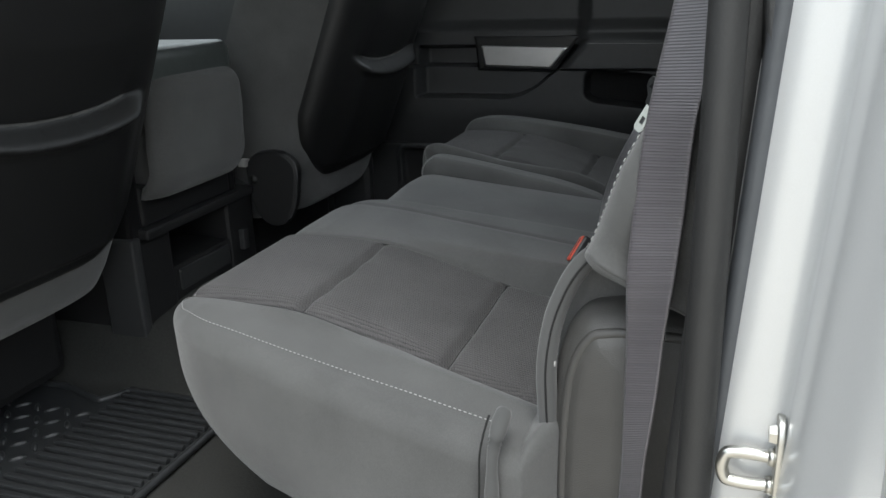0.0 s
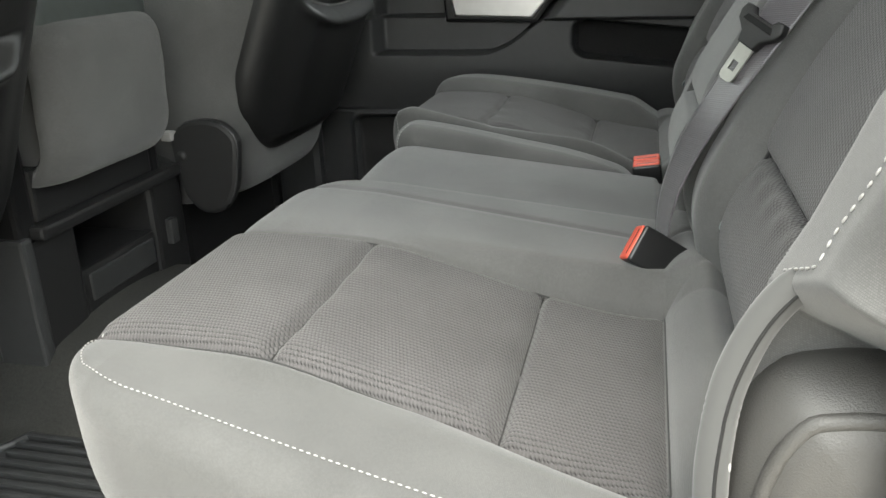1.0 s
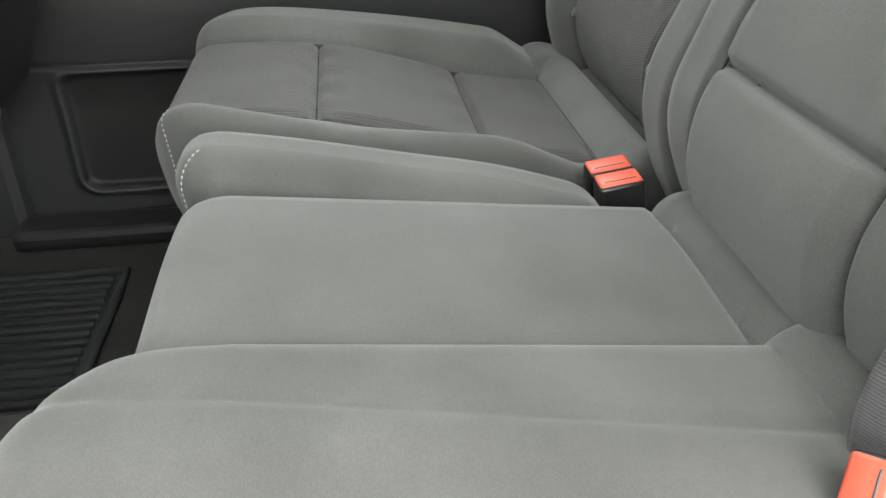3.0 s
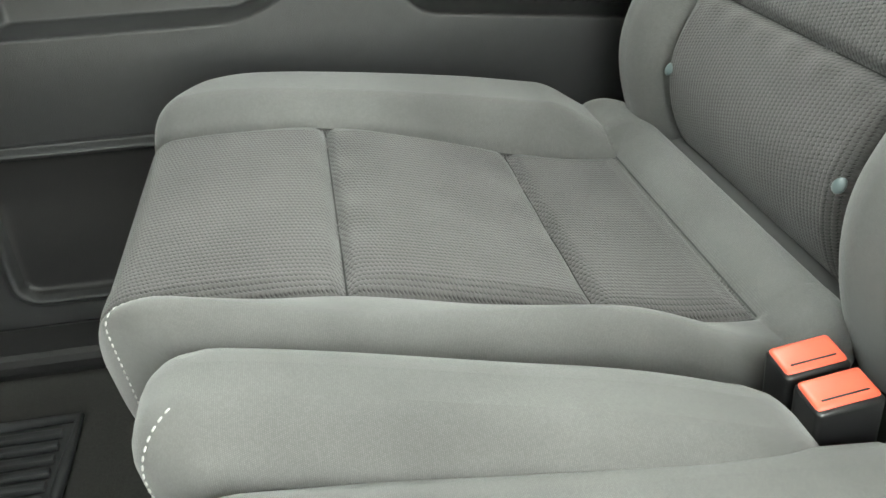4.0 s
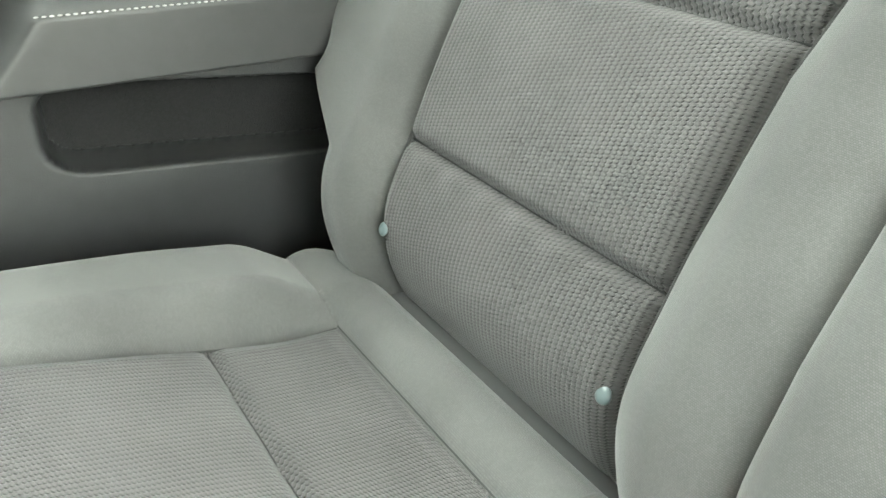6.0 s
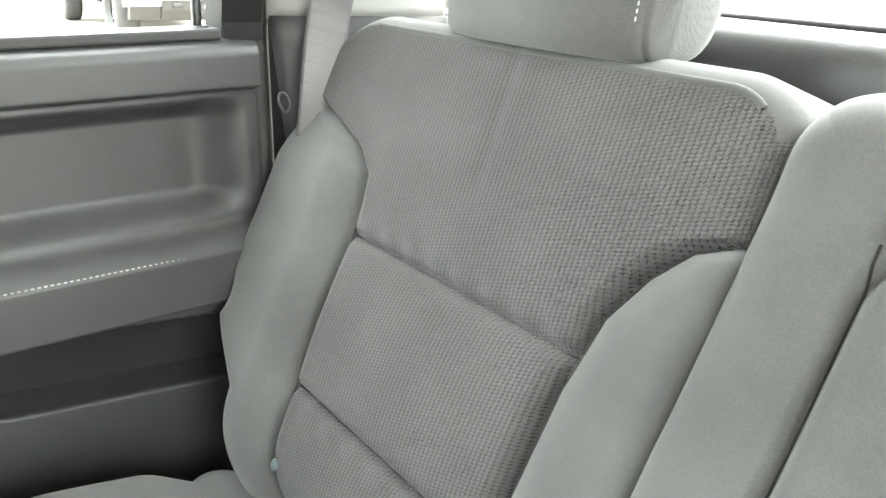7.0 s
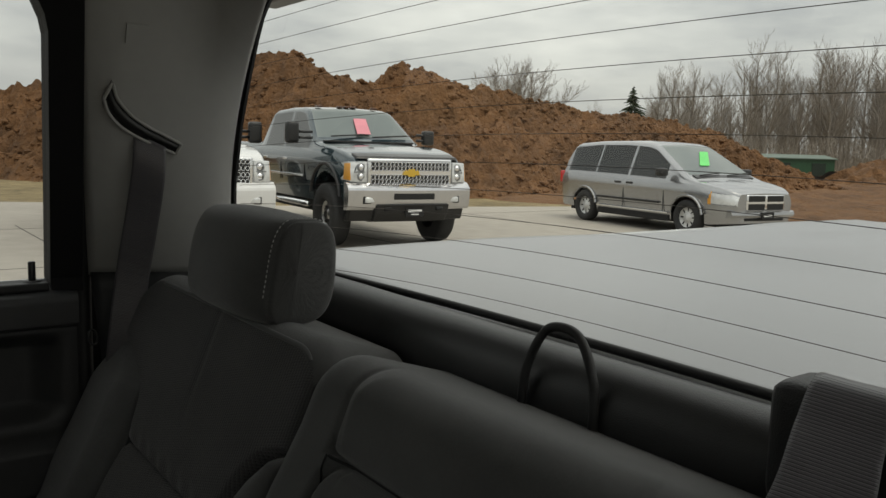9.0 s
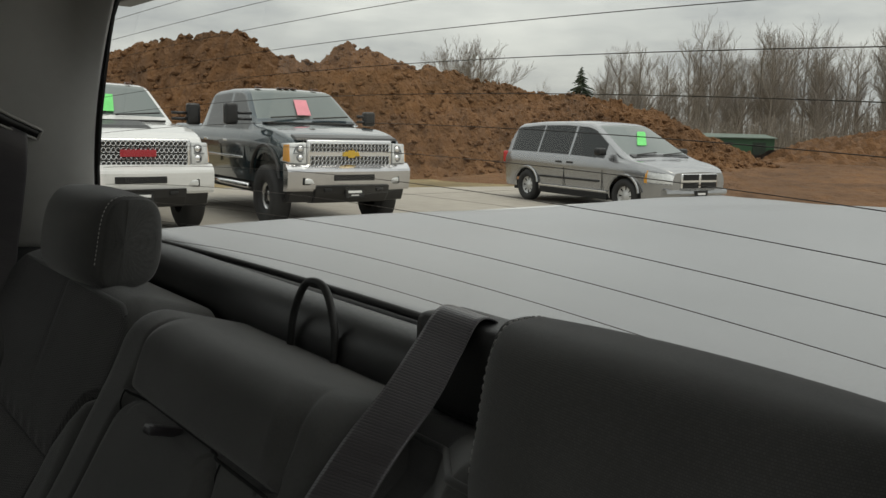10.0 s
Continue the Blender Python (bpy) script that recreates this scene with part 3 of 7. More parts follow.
# backrests: the line of their faces, in x and z
BACK = smooth_line(((0.588, 0.355), (0.571, 0.390), (0.552, 0.430), (0.539, 0.500), (0.565, 0.571), (0.604, 0.648), (0.642, 0.722), (0.690, 0.832), (0.718, 0.905), (0.728, 0.936)), 300)
BACK_S = np.r_[0, np.cumsum(np.linalg.norm(np.diff(BACK, axis=0), axis=1))]


def back_s(z):
    return float(np.interp(z, BACK[:, 1], BACK_S))


def back_place(s, v, h):
    x, z = np.interp(s, BACK_S, BACK[:, 0]), np.interp(s, BACK_S, BACK[:, 1])
    e = 0.01
    tx = np.interp(s + e, BACK_S, BACK[:, 0]) - np.interp(s - e, BACK_S, BACK[:, 0])
    tz = np.interp(s + e, BACK_S, BACK[:, 1]) - np.interp(s - e, BACK_S, BACK[:, 1])
    n = np.hypot(tx, tz)
    out = s - np.clip(s, 0, BACK_S[-1])
    return x + out * tx / n - h * tz / n, v, z + out * tz / n + h * tx / n


S1, S2 = back_s(0.571), back_s(0.721)
KNEE_S, KNEE_V = [back_s(z) for z in (0.40, 0.60, 0.70, 0.755, 0.79, 0.815, 0.828, 0.834)], [0.998, 0.998, 0.994, 0.982, 0.960, 0.935, 0.905, 0.86]
KINK_S, KINK_V = [back_s(z) for z in (0.40, 0.60, 0.755, 0.780, 0.802, 0.832, 0.85)], [1.306, 1.312, 1.322, 1.327, 1.355, 1.450, 1.50]


def backrest(top, flip):
    """An outer backrest, written for the far side; flip lays it on the other."""
    inv = np.array(top.matrix_world.inverted())
    top_s = BACK_S[-1]

    def bounds(s):
        return np.interp(s, KNEE_S, KNEE_V), np.interp(s, KINK_S, KINK_V)

    def relief(s, v):
        lo, hi = bounds(s)
        inside = np.minimum(v - lo, hi - v)
        out = -inside
        w = np.clip(inside / 0.018, 0, 1)
        rise = 0.030 * np.sin(np.clip(out / 0.05, 0, 1) * math.pi / 2)
        z = np.interp(s, BACK_S, BACK[:, 1])
        if not flip:
            rise = rise * np.where(v > hi, 1 - 0.7 * step(z, 0.755, 0.83), 1.0)
        if flip:
            rise = rise + 0.014 * np.clip((0.74 - z) / 0.08, 0, 1) * np.clip((v - hi) / 0.04, 0, 1)
            rise = rise + 0.034 * np.clip((z - 0.60) / 0.2, 0, 1) * np.sin(np.clip((v - hi) / 0.05, 0, 1) * math.pi / 2)
            rise = rise - 0.060 * np.clip((1.06 - v) / 0.07, 0, 1) * np.clip((z - 0.82) / 0.08, 0, 1)
        seams = (groove(s - S1, 0.0055, 0.008) + groove(s - S2, 0.0055, 0.008)) * np.clip(inside / 0.004, 0, 1)
        swell = puff(s, back_s(0.41), S1, 0.009) + puff(s, S1, S2, 0.012) + puff(s, S2, top_s + 0.03, 0.013)
        dart = groove(v - 1.145 - 0.05 * (s - S2), 0.008, 0.002) * np.clip((s - S2 - 0.06) / 0.08, 0, 1)
        wrinkle = 0.0012 * np.sin(v * 160 + 3 * np.sin(s * 50)) * np.exp(-((s - S2 - 0.012) / 0.012) ** 2) + 0.0012 * np.sin(v * 140) * np.exp(-((s - S1 + 0.012) / 0.012) ** 2)
        rise = np.where(out > 0, rise, np.minimum(rise, 0) if flip else 0)
        return rise + w * (swell + wrinkle) + seams + dart * w + groove(inside, 0.004, 0.005)

    def region(s, v, q):
        lo, hi = bounds(s)
        inside = (v > lo) & (v < hi)
        k = np.where(inside, np.where(s < S1, 1, np.where(s < S2, 2, 3)), 0)
        k = np.where((k == 0) & (v > 1.15), 5, k)
        if flip:
            k = np.where((v < 1.10) & (s > back_s(0.80)), 0, k)
        k = np.where((q > 0.13) & (s > back_s(0.895)), 4, k)
        return np.where(q > 0.42, 4, k)

    def warp(s, v):
        # the wing narrows at the top corner and has a notch half-way up
        t = np.clip((v - 1.30) / 0.12, 0, 1)
        z = np.interp(s, BACK_S, BACK[:, 1])
        notch = 0.020 * np.exp(-((z - 0.605) / 0.030) ** 2) + 0.055 * np.clip((z - 0.83) / 0.10, 0, 1) ** 1.3 + 0.090 * np.clip(((0.593 if flip else 0.585) - z) / (0.03 if flip else 0.05), 0, 1)
        if flip:
            notch = notch + 0.028 + 0.022 * np.clip((z - 0.62) / 0.1, 0, 1)
        return s, v - t * notch

    def place(s, v, h):
        x, y, z = back_place(s, v, h)
        y = mirror(y) if flip else y
        return x + inv[0, 3], y + inv[1, 3], z + inv[2, 3]

    looks = [("bolster", CLOTH, "smooth grey cloth bolster"), ("lower_panel", WEAVE, "textured woven cloth panel"), ("middle_panel", WEAVE, "textured woven cloth panel"),
             ("upper_panel", WEAVE, "textured woven cloth panel"), ("shell", CLOTH, "smooth grey cloth edge"), ("bolster", CLOTH, "smooth grey cloth bolster")]
    looks = [("back_" + a, b, c) for a, b, c in looks]
    g = pad(top, place, back_s(0.364), top_s, 0.885, 1.490, 0.06, 0.026, 0.10, relief, region, looks, 300, 280, 0.0, 0.84, warp)
    if flip:
        r = g.level(-0.25)
        line = np.array([g.at(k, r) for k in np.linspace(-0.24, 0.62, 90)])
        stitches("back_stitching", line + np.array((-0.0010, -0.0006, 0)), top, label="white decorative stitching", step=0.0070, length=0.0042, r=0.00075)
    for x in (S1, S2):
        lo, hi = bounds(np.array(x))
        seam(top, place, relief, [(x, y) for y in np.linspace(float(lo) + 0.002, float(hi) - 0.002, 60)])
    for k in (0, 1):
        ss = np.linspace(back_s(0.42), back_s(0.852 if k else 0.834), 120)
        seam(top, place, relief, [(x, float(bounds(np.array(x))[k])) for x in ss], 0.0016, SEAMGREY)
    # piping along the top edge
    r = g.level(0.12)
    line = [g.at(r, k) for k in np.linspace(-0.84, 0.74, 80)]
    tube("back_piping", np.array(line).reshape(-1, 3), 0.0030, CLOTH, top, "raised grey piping")
    # the two studs low on the face
    for z, y in ((0.495, 1.291), (0.500, 1.007)):
        bm = bmesh.new()
        bmesh.ops.create_uvsphere(bm, u_segments=20, v_segments=10, radius=0.0068)
        c = Vector([float(x) for x in place(np.array(back_s(z)), np.array(y), relief(np.array(back_s(z)), np.array(y)) + 0.0008)])
        bmesh.ops.transform(bm, matrix=Matrix.Translation(c) @ pose(0, 0, 0, 0, -65, 0) @ Matrix.Diagonal((1, 1, 0.42, 1)), verts=bm.verts)
        part("back_stud", bm, BUTTON, top, "glossy grey plastic stud", True)
    return top, place


backrest(far_seat, False)
backrest(near_seat, True)


def middle_backrest():
    """The middle backrest: a smooth surround with a folding armrest and an upper pad."""
    top = middle_seat
    inv = np.array(top.matrix_world.inverted())
    ends = BACK_S[-1]
    a_lo, a_hi, s_low, s_up = 0.580, 0.812, back_s(0.548), back_s(0.853)
    wide_lo = 0.497

    def place(s, v, h):
        x, y, z = back_place(s, v, h)
        return x + inv[0, 3], y + inv[1, 3], z + inv[2, 3]

    def inner(s, v):
        """How far inside the pads a point lies; their upper corners are rounded."""
        side = np.minimum(v - np.where(s > s_up, wide_lo, a_lo), a_hi - v)
        for cap, r, lo in ((s_up, 0.035, 0.0), (ends + 0.016, 0.05, s_up)):
            dx, ds = np.maximum(r - side, 0), np.maximum(r - (cap - s), 0)
            here = (s > lo) & (s <= (s_up if lo == 0.0 else 9))
            side = np.where(here & (dx > 0) & (ds > 0), np.minimum(side, r - np.hypot(dx, ds)), side)
        return np.where(s > s_up, np.minimum(side, ends + 0.016 - s), side)

    def relief(s, v):
        inside = inner(s, v)
        w = np.clip(inside / 0.02, 0, 1)
        up = np.clip((s - s_up) / 0.02, 0, 1)
        side = groove(inside, 0.0045, 0.008 - 0.0055 * up)
        cross = (groove(s - s_up, 0.005, 0.011) + groove(s - s_low, 0.005, 0.010)) * np.clip(inside / 0.006, 0, 1)
        swell = puff(s, back_s(0.41), s_low, 0.012) + puff(s, s_low, s_up, 0.008) + np.where(s > s_up, 0.009 * np.sin(np.clip((s - s_up) / 0.05, 0, 1) * math.pi / 2), 0)
        base = np.interp(s, [back_s(z) for z in (0.40, 0.46, 0.52, 0.58, 0.70, 0.80, 0.86, 0.93)], [0.024, 0.032, 0.042, 0.046, 0.042, 0.032, 0.024, 0.020])
        return base + side + cross + w * swell

    def region(s, v, q):
        inside = inner(s, v) > 0
        k = np.where(inside & (s > 0.02), np.where(s < s_low, 1, np.where(s < s_up, 2, 3)), 0)
        return np.where((q > 0.55) & ~(inside & (s > s_up)), 4, k)

    def warp(s, v):
        # the surround is wider at the top, below the belt
        z = np.interp(s, BACK_S, BACK[:, 1])
        return s, v + 0.052 * step(-z, -0.85, -0.79) * np.clip((0.58 - v) / 0.10, 0, 1)

    looks = [("surround", CLOTH, "smooth grey cloth surround"), ("lower_pad", CLOTH, "smooth grey cloth pad"), ("armrest", CLOTH, "folded smooth cloth armrest"),
             ("upper_pad", CLOTH, "smooth grey cloth upper pad"), ("shell", CLOTH, "smooth grey cloth edge")]
    looks = [("back_" + a, b, c) for a, b, c in looks]
    pad(top, place, back_s(0.370), ends, 0.440, 0.897, 0.05, 0.036, 0.11, relief, region, looks, 230, 170, 0.0, 0.84, warp)
    for x in (s_low, s_up):
        seam(top, place, relief, [(x, y) for y in np.linspace((wide_lo if x == s_up else a_lo) + 0.004, a_hi - 0.004, 50)], 0.0014)
    for y in (a_lo, a_hi):
        seam(top, place, relief, [(x, y) for x in np.linspace(back_s(0.45), s_up, 70)], 0.0010)
    bm = box_bm((-0.010, -0.004, -0.003), (0.012, 0.004, 0.003), 0.002)
    c = place(np.array(s_up - 0.004), np.array(0.676), np.array(0.038))
    bmesh.ops.transform(bm, matrix=Matrix.Translation([float(x) for x in c]) @ pose(0, 0, 0, 0, 20, 10) @ Matrix.Scale(1.6, 4), verts=bm.verts)
    part("pull_strap", bm, BELT, top, "short dark webbing pull strap")


middle_backrest()


def headrest(yc, zc, inner, label):
    """A cushion head restraint with flat stitched ends; inner is the sign of its end facing the middle."""
    top = thing("headrest", label, "headrest", (0.745, yc, zc), "rear headrests")
    n, m = 90, 96
    w, hgt, dep = 0.130, 0.061, 0.043
    a = np.linspace(-1, 1, n)
    a = np.sign(a) * abs(a) ** 0.72
    th = np.linspace(0, 2 * math.pi, m, endpoint=False)
    A, T = np.meshgrid(a, th, indexing="ij")
    end = (1 - np.clip((abs(A) - 0.94) / 0.06, 0, 1) ** 2.6) ** 0.40
    ca, sa = np.cos(T), np.sin(T)
    rr = (abs(ca) ** 3.5 + abs(sa) ** 3.5) ** (-1 / 3.5)
    X = dep * rr * ca * end + 0.009 * sa * rr * end + 0.010 * np.clip(sa, 0, 1) ** 2 * np.clip(-ca, 0, 1) * end
    # the face bows forward in the middle, the back is fuller below
    X = X - 0.010 * (1 - A ** 2) * np.clip(-ca, 0, 1) * end + 0.030 * A ** 4 * np.clip(-ca, 0, 1) * end + 0.006 * np.clip(ca, 0, 1) * (1 - sa) * end
    Z = hgt * rr * sa * end + 0.082 - 0.006 * A ** 2 * np.clip(sa, 0, 1)
    # the ends slant: wider behind than in front
    Y = w * A * (1 + 0.05 * np.clip(ca, -1, 1) * abs(A) ** 6)
    cut = 0.925
    dip = sum(groove((A - e * cut) * w, 0.0026, 0.0030) for e in (-1, 1))
    k = 1 + dip / 0.05
    P = np.stack([X * k, Y, 0.082 + (Z - 0.082) * k], -1)
    uv = np.stack([Y, T * 0.055], -1)
    P[0], P[-1] = P[0].mean(0), P[-1].mean(0)
    lo, hi = int(np.searchsorted(a, -cut)), int(np.searchsorted(a, cut))
    for i0, i1, nm in ((0, lo + 1, "side_panel"), (lo, hi + 1, "pillow"), (hi, n, "side_panel")):
        sheet(nm, P[i0:i1], CLOTH, top, "", uv[i0:i1], closed_v=True)
    for e, i in ((-1, lo + 2), (1, hi - 2)):
        line = P[i][[k % m for k in range(int(m * 0.16), int(m * 0.60))]]
        c = np.array((0, 0, 0.082))
        stitches("stitching", c + (line - c) * np.array((1.012, 1.0, 1.012)), top, step=0.0056, length=0.0036, r=0.0007, label="white decorative stitching")
    for dy in (-0.05, 0.05):
        part("post", cyl_bm((0.005, dy, -0.03), (0.005, dy, 0.05), 0.006), STEEL, top, "steel headrest post", True)
    return top


headrest(1.143, 0.905, -1, "grey cloth headrest with white stitching on the backrest")
headrest(0.206, 0.886, 1, "grey cloth headrest with white stitching beside the belt guide")

# ---- the cab ----
def structure(name, bm, mat, label, smooth=False):
    return tagged(part(name, bm, mat, None, "", smooth), label, name.split("_")[0], kind="structure")


FLOOR = 0.10
structure("floor", box_bm((-2.1, -0.16, 0.02), (0.90, 1.56, FLOOR)), CARPET, "dark carpeted truck cab floor")
n = smooth_line([(0.415, 0.098), (0.445, 0.112), (0.478, 0.165), (0.515, 0.208), (0.58, 0.222), (0.82, 0.222), (0.885, 0.208), (0.922, 0.165), (0.955, 0.112), (0.985, 0.098)], 60)
P = np.array([[(x, y, 0.098 + (z - 0.098) * step(0.22 - x, 0.0, 0.16)) for y, z in n] for x in np.linspace(-2.05, 0.22, 40)])
tagged(sheet("floor_tunnel", P, CARPET, None, "", thick=0.004), "dark carpeted hump along the cab floor", "floor", kind="structure")
structure("ceiling", box_bm((-0.95, -0.02, 1.335), (0.90, 1.42, 1.365), 0.01), LINER, "light grey cloth headliner")
structure("roof", box_bm((-1.0, -0.06, 1.385), (0.95, 1.46, 1.41), 0.01), SILVER, "silver painted cab roof")
structure("wall_rear", box_bm((0.86, -0.12, 0.02), (0.93, 1.52, 0.925)), GREYPLASTIC, "dark rear cab wall behind the bench")
structure("wall_seat_base", box_bm((0.16, 0.03, FLOOR), (0.84, 1.37, 0.215), 0.02), PLASTIC, "black plastic under-seat box of the bench")


def lean(z):
    """How far the cab's sides lean inwards above the window sills."""
    return 0.36 * np.maximum(z - 0.92, 0)


# the closed far rear door
door = tagged(new("door_1"), "closed rear truck door with dark grey trim and armrest", "door", kind="structure")


def door_trim():
    nx, nz = 260, 480
    X, Z = np.meshgrid(np.linspace(-0.36, 0.622, nx), np.linspace(0.12, 0.915, nz), indexing="ij")
    cap = step(Z, 0.842, 0.852)
    # the armrest's front end slants down into the bridge between bin and pocket
    slant = np.interp(Z, (0.50, 0.526, 0.584, 0.605, 0.680), (0.10, 0.125, 0.192, 0.222, 0.285))
    arm_in = step(X - slant, -0.012, 0.03) * step(Z, 0.600, 0.609) * (1 - step(Z, 0.667, 0.700))
    scoop = step(Z, 0.70, 0.735) * (1 - step(Z, 0.815, 0.842)) * (1 - step(X, 0.55, 0.612))
    tilt = -0.10 * (X - 0.30)
    corner = np.hypot(np.clip(0.325 - X, 0, 1) / 0.034, np.clip(abs(Z - 0.562 - tilt) - 0.016, 0, 1) / 0.026)
    pocket = (1 - step(corner, 0.80, 1.12)) * (1 - step(X, 0.60, 0.62))
    c2 = np.hypot(np.clip(X - slant + 0.05, 0, 1) / 0.05, np.clip(0.570 - Z, 0, 1) / 0.045)
    bin_ = (1 - step(c2, 0.82, 1.08)) * step(X, -0.19, -0.165) * (1 - step(Z, 0.655, 0.668))
    panel = step(Z, 0.300, 0.505) * (1 - step(Z, 0.605, 0.615) * (1 - step(X - slant, -0.03, 0.02)))
    low = 1 - step(Z, 0.385, 0.425)
    sc = np.hypot(np.clip(abs(X + 0.13) - 0.09, 0, 1), np.clip(abs(Z - 0.275) - 0.075, 0, 1))
    rim = np.exp(-((sc - 0.032) / 0.008) ** 2)
    speaker = 1 - step(sc, 0.022, 0.03)
    crease = np.exp(-((Z - 0.847) / 0.003) ** 2) + 0.6 * np.exp(-((Z - 0.390) / 0.004) ** 2) * (1 - step(X, 0.0, 0.1))
    proud = 0.018 + 0.016 * cap * (1 - step(Z, 0.885, 0.92)) + 0.032 * arm_in - 0.030 * scoop - 0.052 * pocket - 0.046 * bin_ + 0.030 * panel
    proud += 0.010 * rim * low - 0.008 * speaker * low - 0.008 * crease
    proud += -0.05 * step(Z, 0.895, 0.925)
    Y = 1.545 - proud
    P = np.stack([X, Y, Z], -1)
    fx, fz = X[:-1, :-1], Z[:-1, :-1]
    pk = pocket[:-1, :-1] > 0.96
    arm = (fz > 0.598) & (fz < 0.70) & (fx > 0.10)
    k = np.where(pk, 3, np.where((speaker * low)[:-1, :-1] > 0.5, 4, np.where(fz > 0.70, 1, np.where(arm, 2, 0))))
    idx = np.arange(nx * nz).reshape(nx, nz)
    quads = np.stack([idx[:-1, :-1], idx[1:, :-1], idx[1:, 1:], idx[:-1, 1:]], -1)
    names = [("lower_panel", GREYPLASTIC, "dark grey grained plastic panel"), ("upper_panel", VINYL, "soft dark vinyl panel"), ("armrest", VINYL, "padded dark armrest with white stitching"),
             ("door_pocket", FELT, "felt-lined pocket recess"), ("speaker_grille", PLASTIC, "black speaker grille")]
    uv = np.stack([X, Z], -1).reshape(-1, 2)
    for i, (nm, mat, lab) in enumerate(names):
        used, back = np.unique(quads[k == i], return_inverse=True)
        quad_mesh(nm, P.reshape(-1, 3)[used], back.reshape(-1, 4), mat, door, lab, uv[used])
    part("door_skin", box_bm((-0.38, 1.60, 0.02), (0.66, 1.64, 0.90), 0.01), SILVER, door, "silver painted outer skin")
    # satin pull handle with a slanted rear end
    bm = prism_bm([(0.002, 0.666), (0.244, 0.660), (0.196, 0.604), (0.014, 0.610)], "y", 1.506, 1.54, 0.006)
    part("pull_handle", bm, SATIN, door, "satin silver pull handle trim")
    part("handle_surround", prism_bm([(-0.020, 0.690), (0.20, 0.688), (0.275, 0.690), (0.205, 0.594), (-0.010, 0.598)], "y", 1.520, 1.54, 0.008), GLOSSBLACK, door, "black handle surround")
    line = np.array([(x, 1.4665 + 0.006 * (x - 0.4), 0.6715 - 0.006 * (x - 0.4)) for x in np.linspace(0.30, 0.60, 50)])
    stitches("stitching", line, door, step=0.0062, length=0.004, label="white armrest stitching")
    # lock pin in its collar
    pin = part("lock_pin", cyl_bm((0.566, 1.512, 0.905), (0.566, 1.512, 0.945), 0.0052, 20, bevel=0.002), GLOSSBLACK, door, "black lock pin", True)
    part("pin_collar", cyl_bm((0.0, 0.0, -0.002), (0.0, 0.0, 0.008), 0.017, 24, 0.012), PLASTIC, pin, "", True).location = (0.566, 1.512, 0.909)
    # window: glass, rear and front posts, header and sill seal
    zs = np.linspace(0.905, 1.36, 8)
    front, back = -0.33, lambda z: 0.588 - 0.045 * (z - 0.92)
    G = np.array([[(x, 1.520 - lean(z), z) for z in zs] for x in (front, 0.60)])
    pane = sheet("window_pane", G, PRIVACY, door, "lightly tinted side glass", smooth=False)
    pane.visible_shadow = False
    for nm, x0, x1 in (("rear_post", lambda z: back(z) - 0.026 * step(z, 1.26, 1.34), lambda z: back(z) + 0.042), ("front_post", lambda z: front - 0.05, lambda z: front + 0.012)):
        zz = np.linspace(0.90, 1.36, 24)
        ring = [[(x0(z), 1.498 - lean(z), z), (x1(z), 1.490 - lean(z), z), (x1(z), 1.552 - lean(z), z), (x0(z), 1.546 - lean(z), z)] for z in zz]
        sheet(nm, np.array(ring, float), FRAMEBLACK, door, "black window frame post", closed_v=True, smooth=False)
    part("header", box_bm((-0.36, 1.33, 1.325), (0.64, 1.42, 1.37), 0.012), PLASTIC, door, "black window frame header")
    part("sill_seal", box_bm((-0.33, 1.492, 0.903), (0.585, 1.512, 0.915), 0.003), RUBBER, door, "black rubber window sill seal")


door_trim()


def pillar_y(y, ly, z):
    """The pillar trim leans inwards, and its rear edge (ly of 0) rounds over towards the roof."""
    return y - lean(z) * ly if ly else y - 1.5 * max(z - 1.02, 0) ** 2


def post(name, plan, z0, z1, mat, label, inward=True, flip=False):
    """A trim sheet along a line in plan, leaning with the cab side."""
    P = []
    for z in np.linspace(z0, z1, 30):
        row = [(x - lx * (z - 0.92), pillar_y(y, ly, z), z) for x, y, lx, ly in plan]
        P.append([(x, mirror(y) if flip else y, z) for x, y, z in row])
    P = np.array(P)
    ob = sheet(name, P, mat, None, "", thick=-0.012 if not flip else 0.012)
    return tagged(ob, label, "trim", kind="structure")


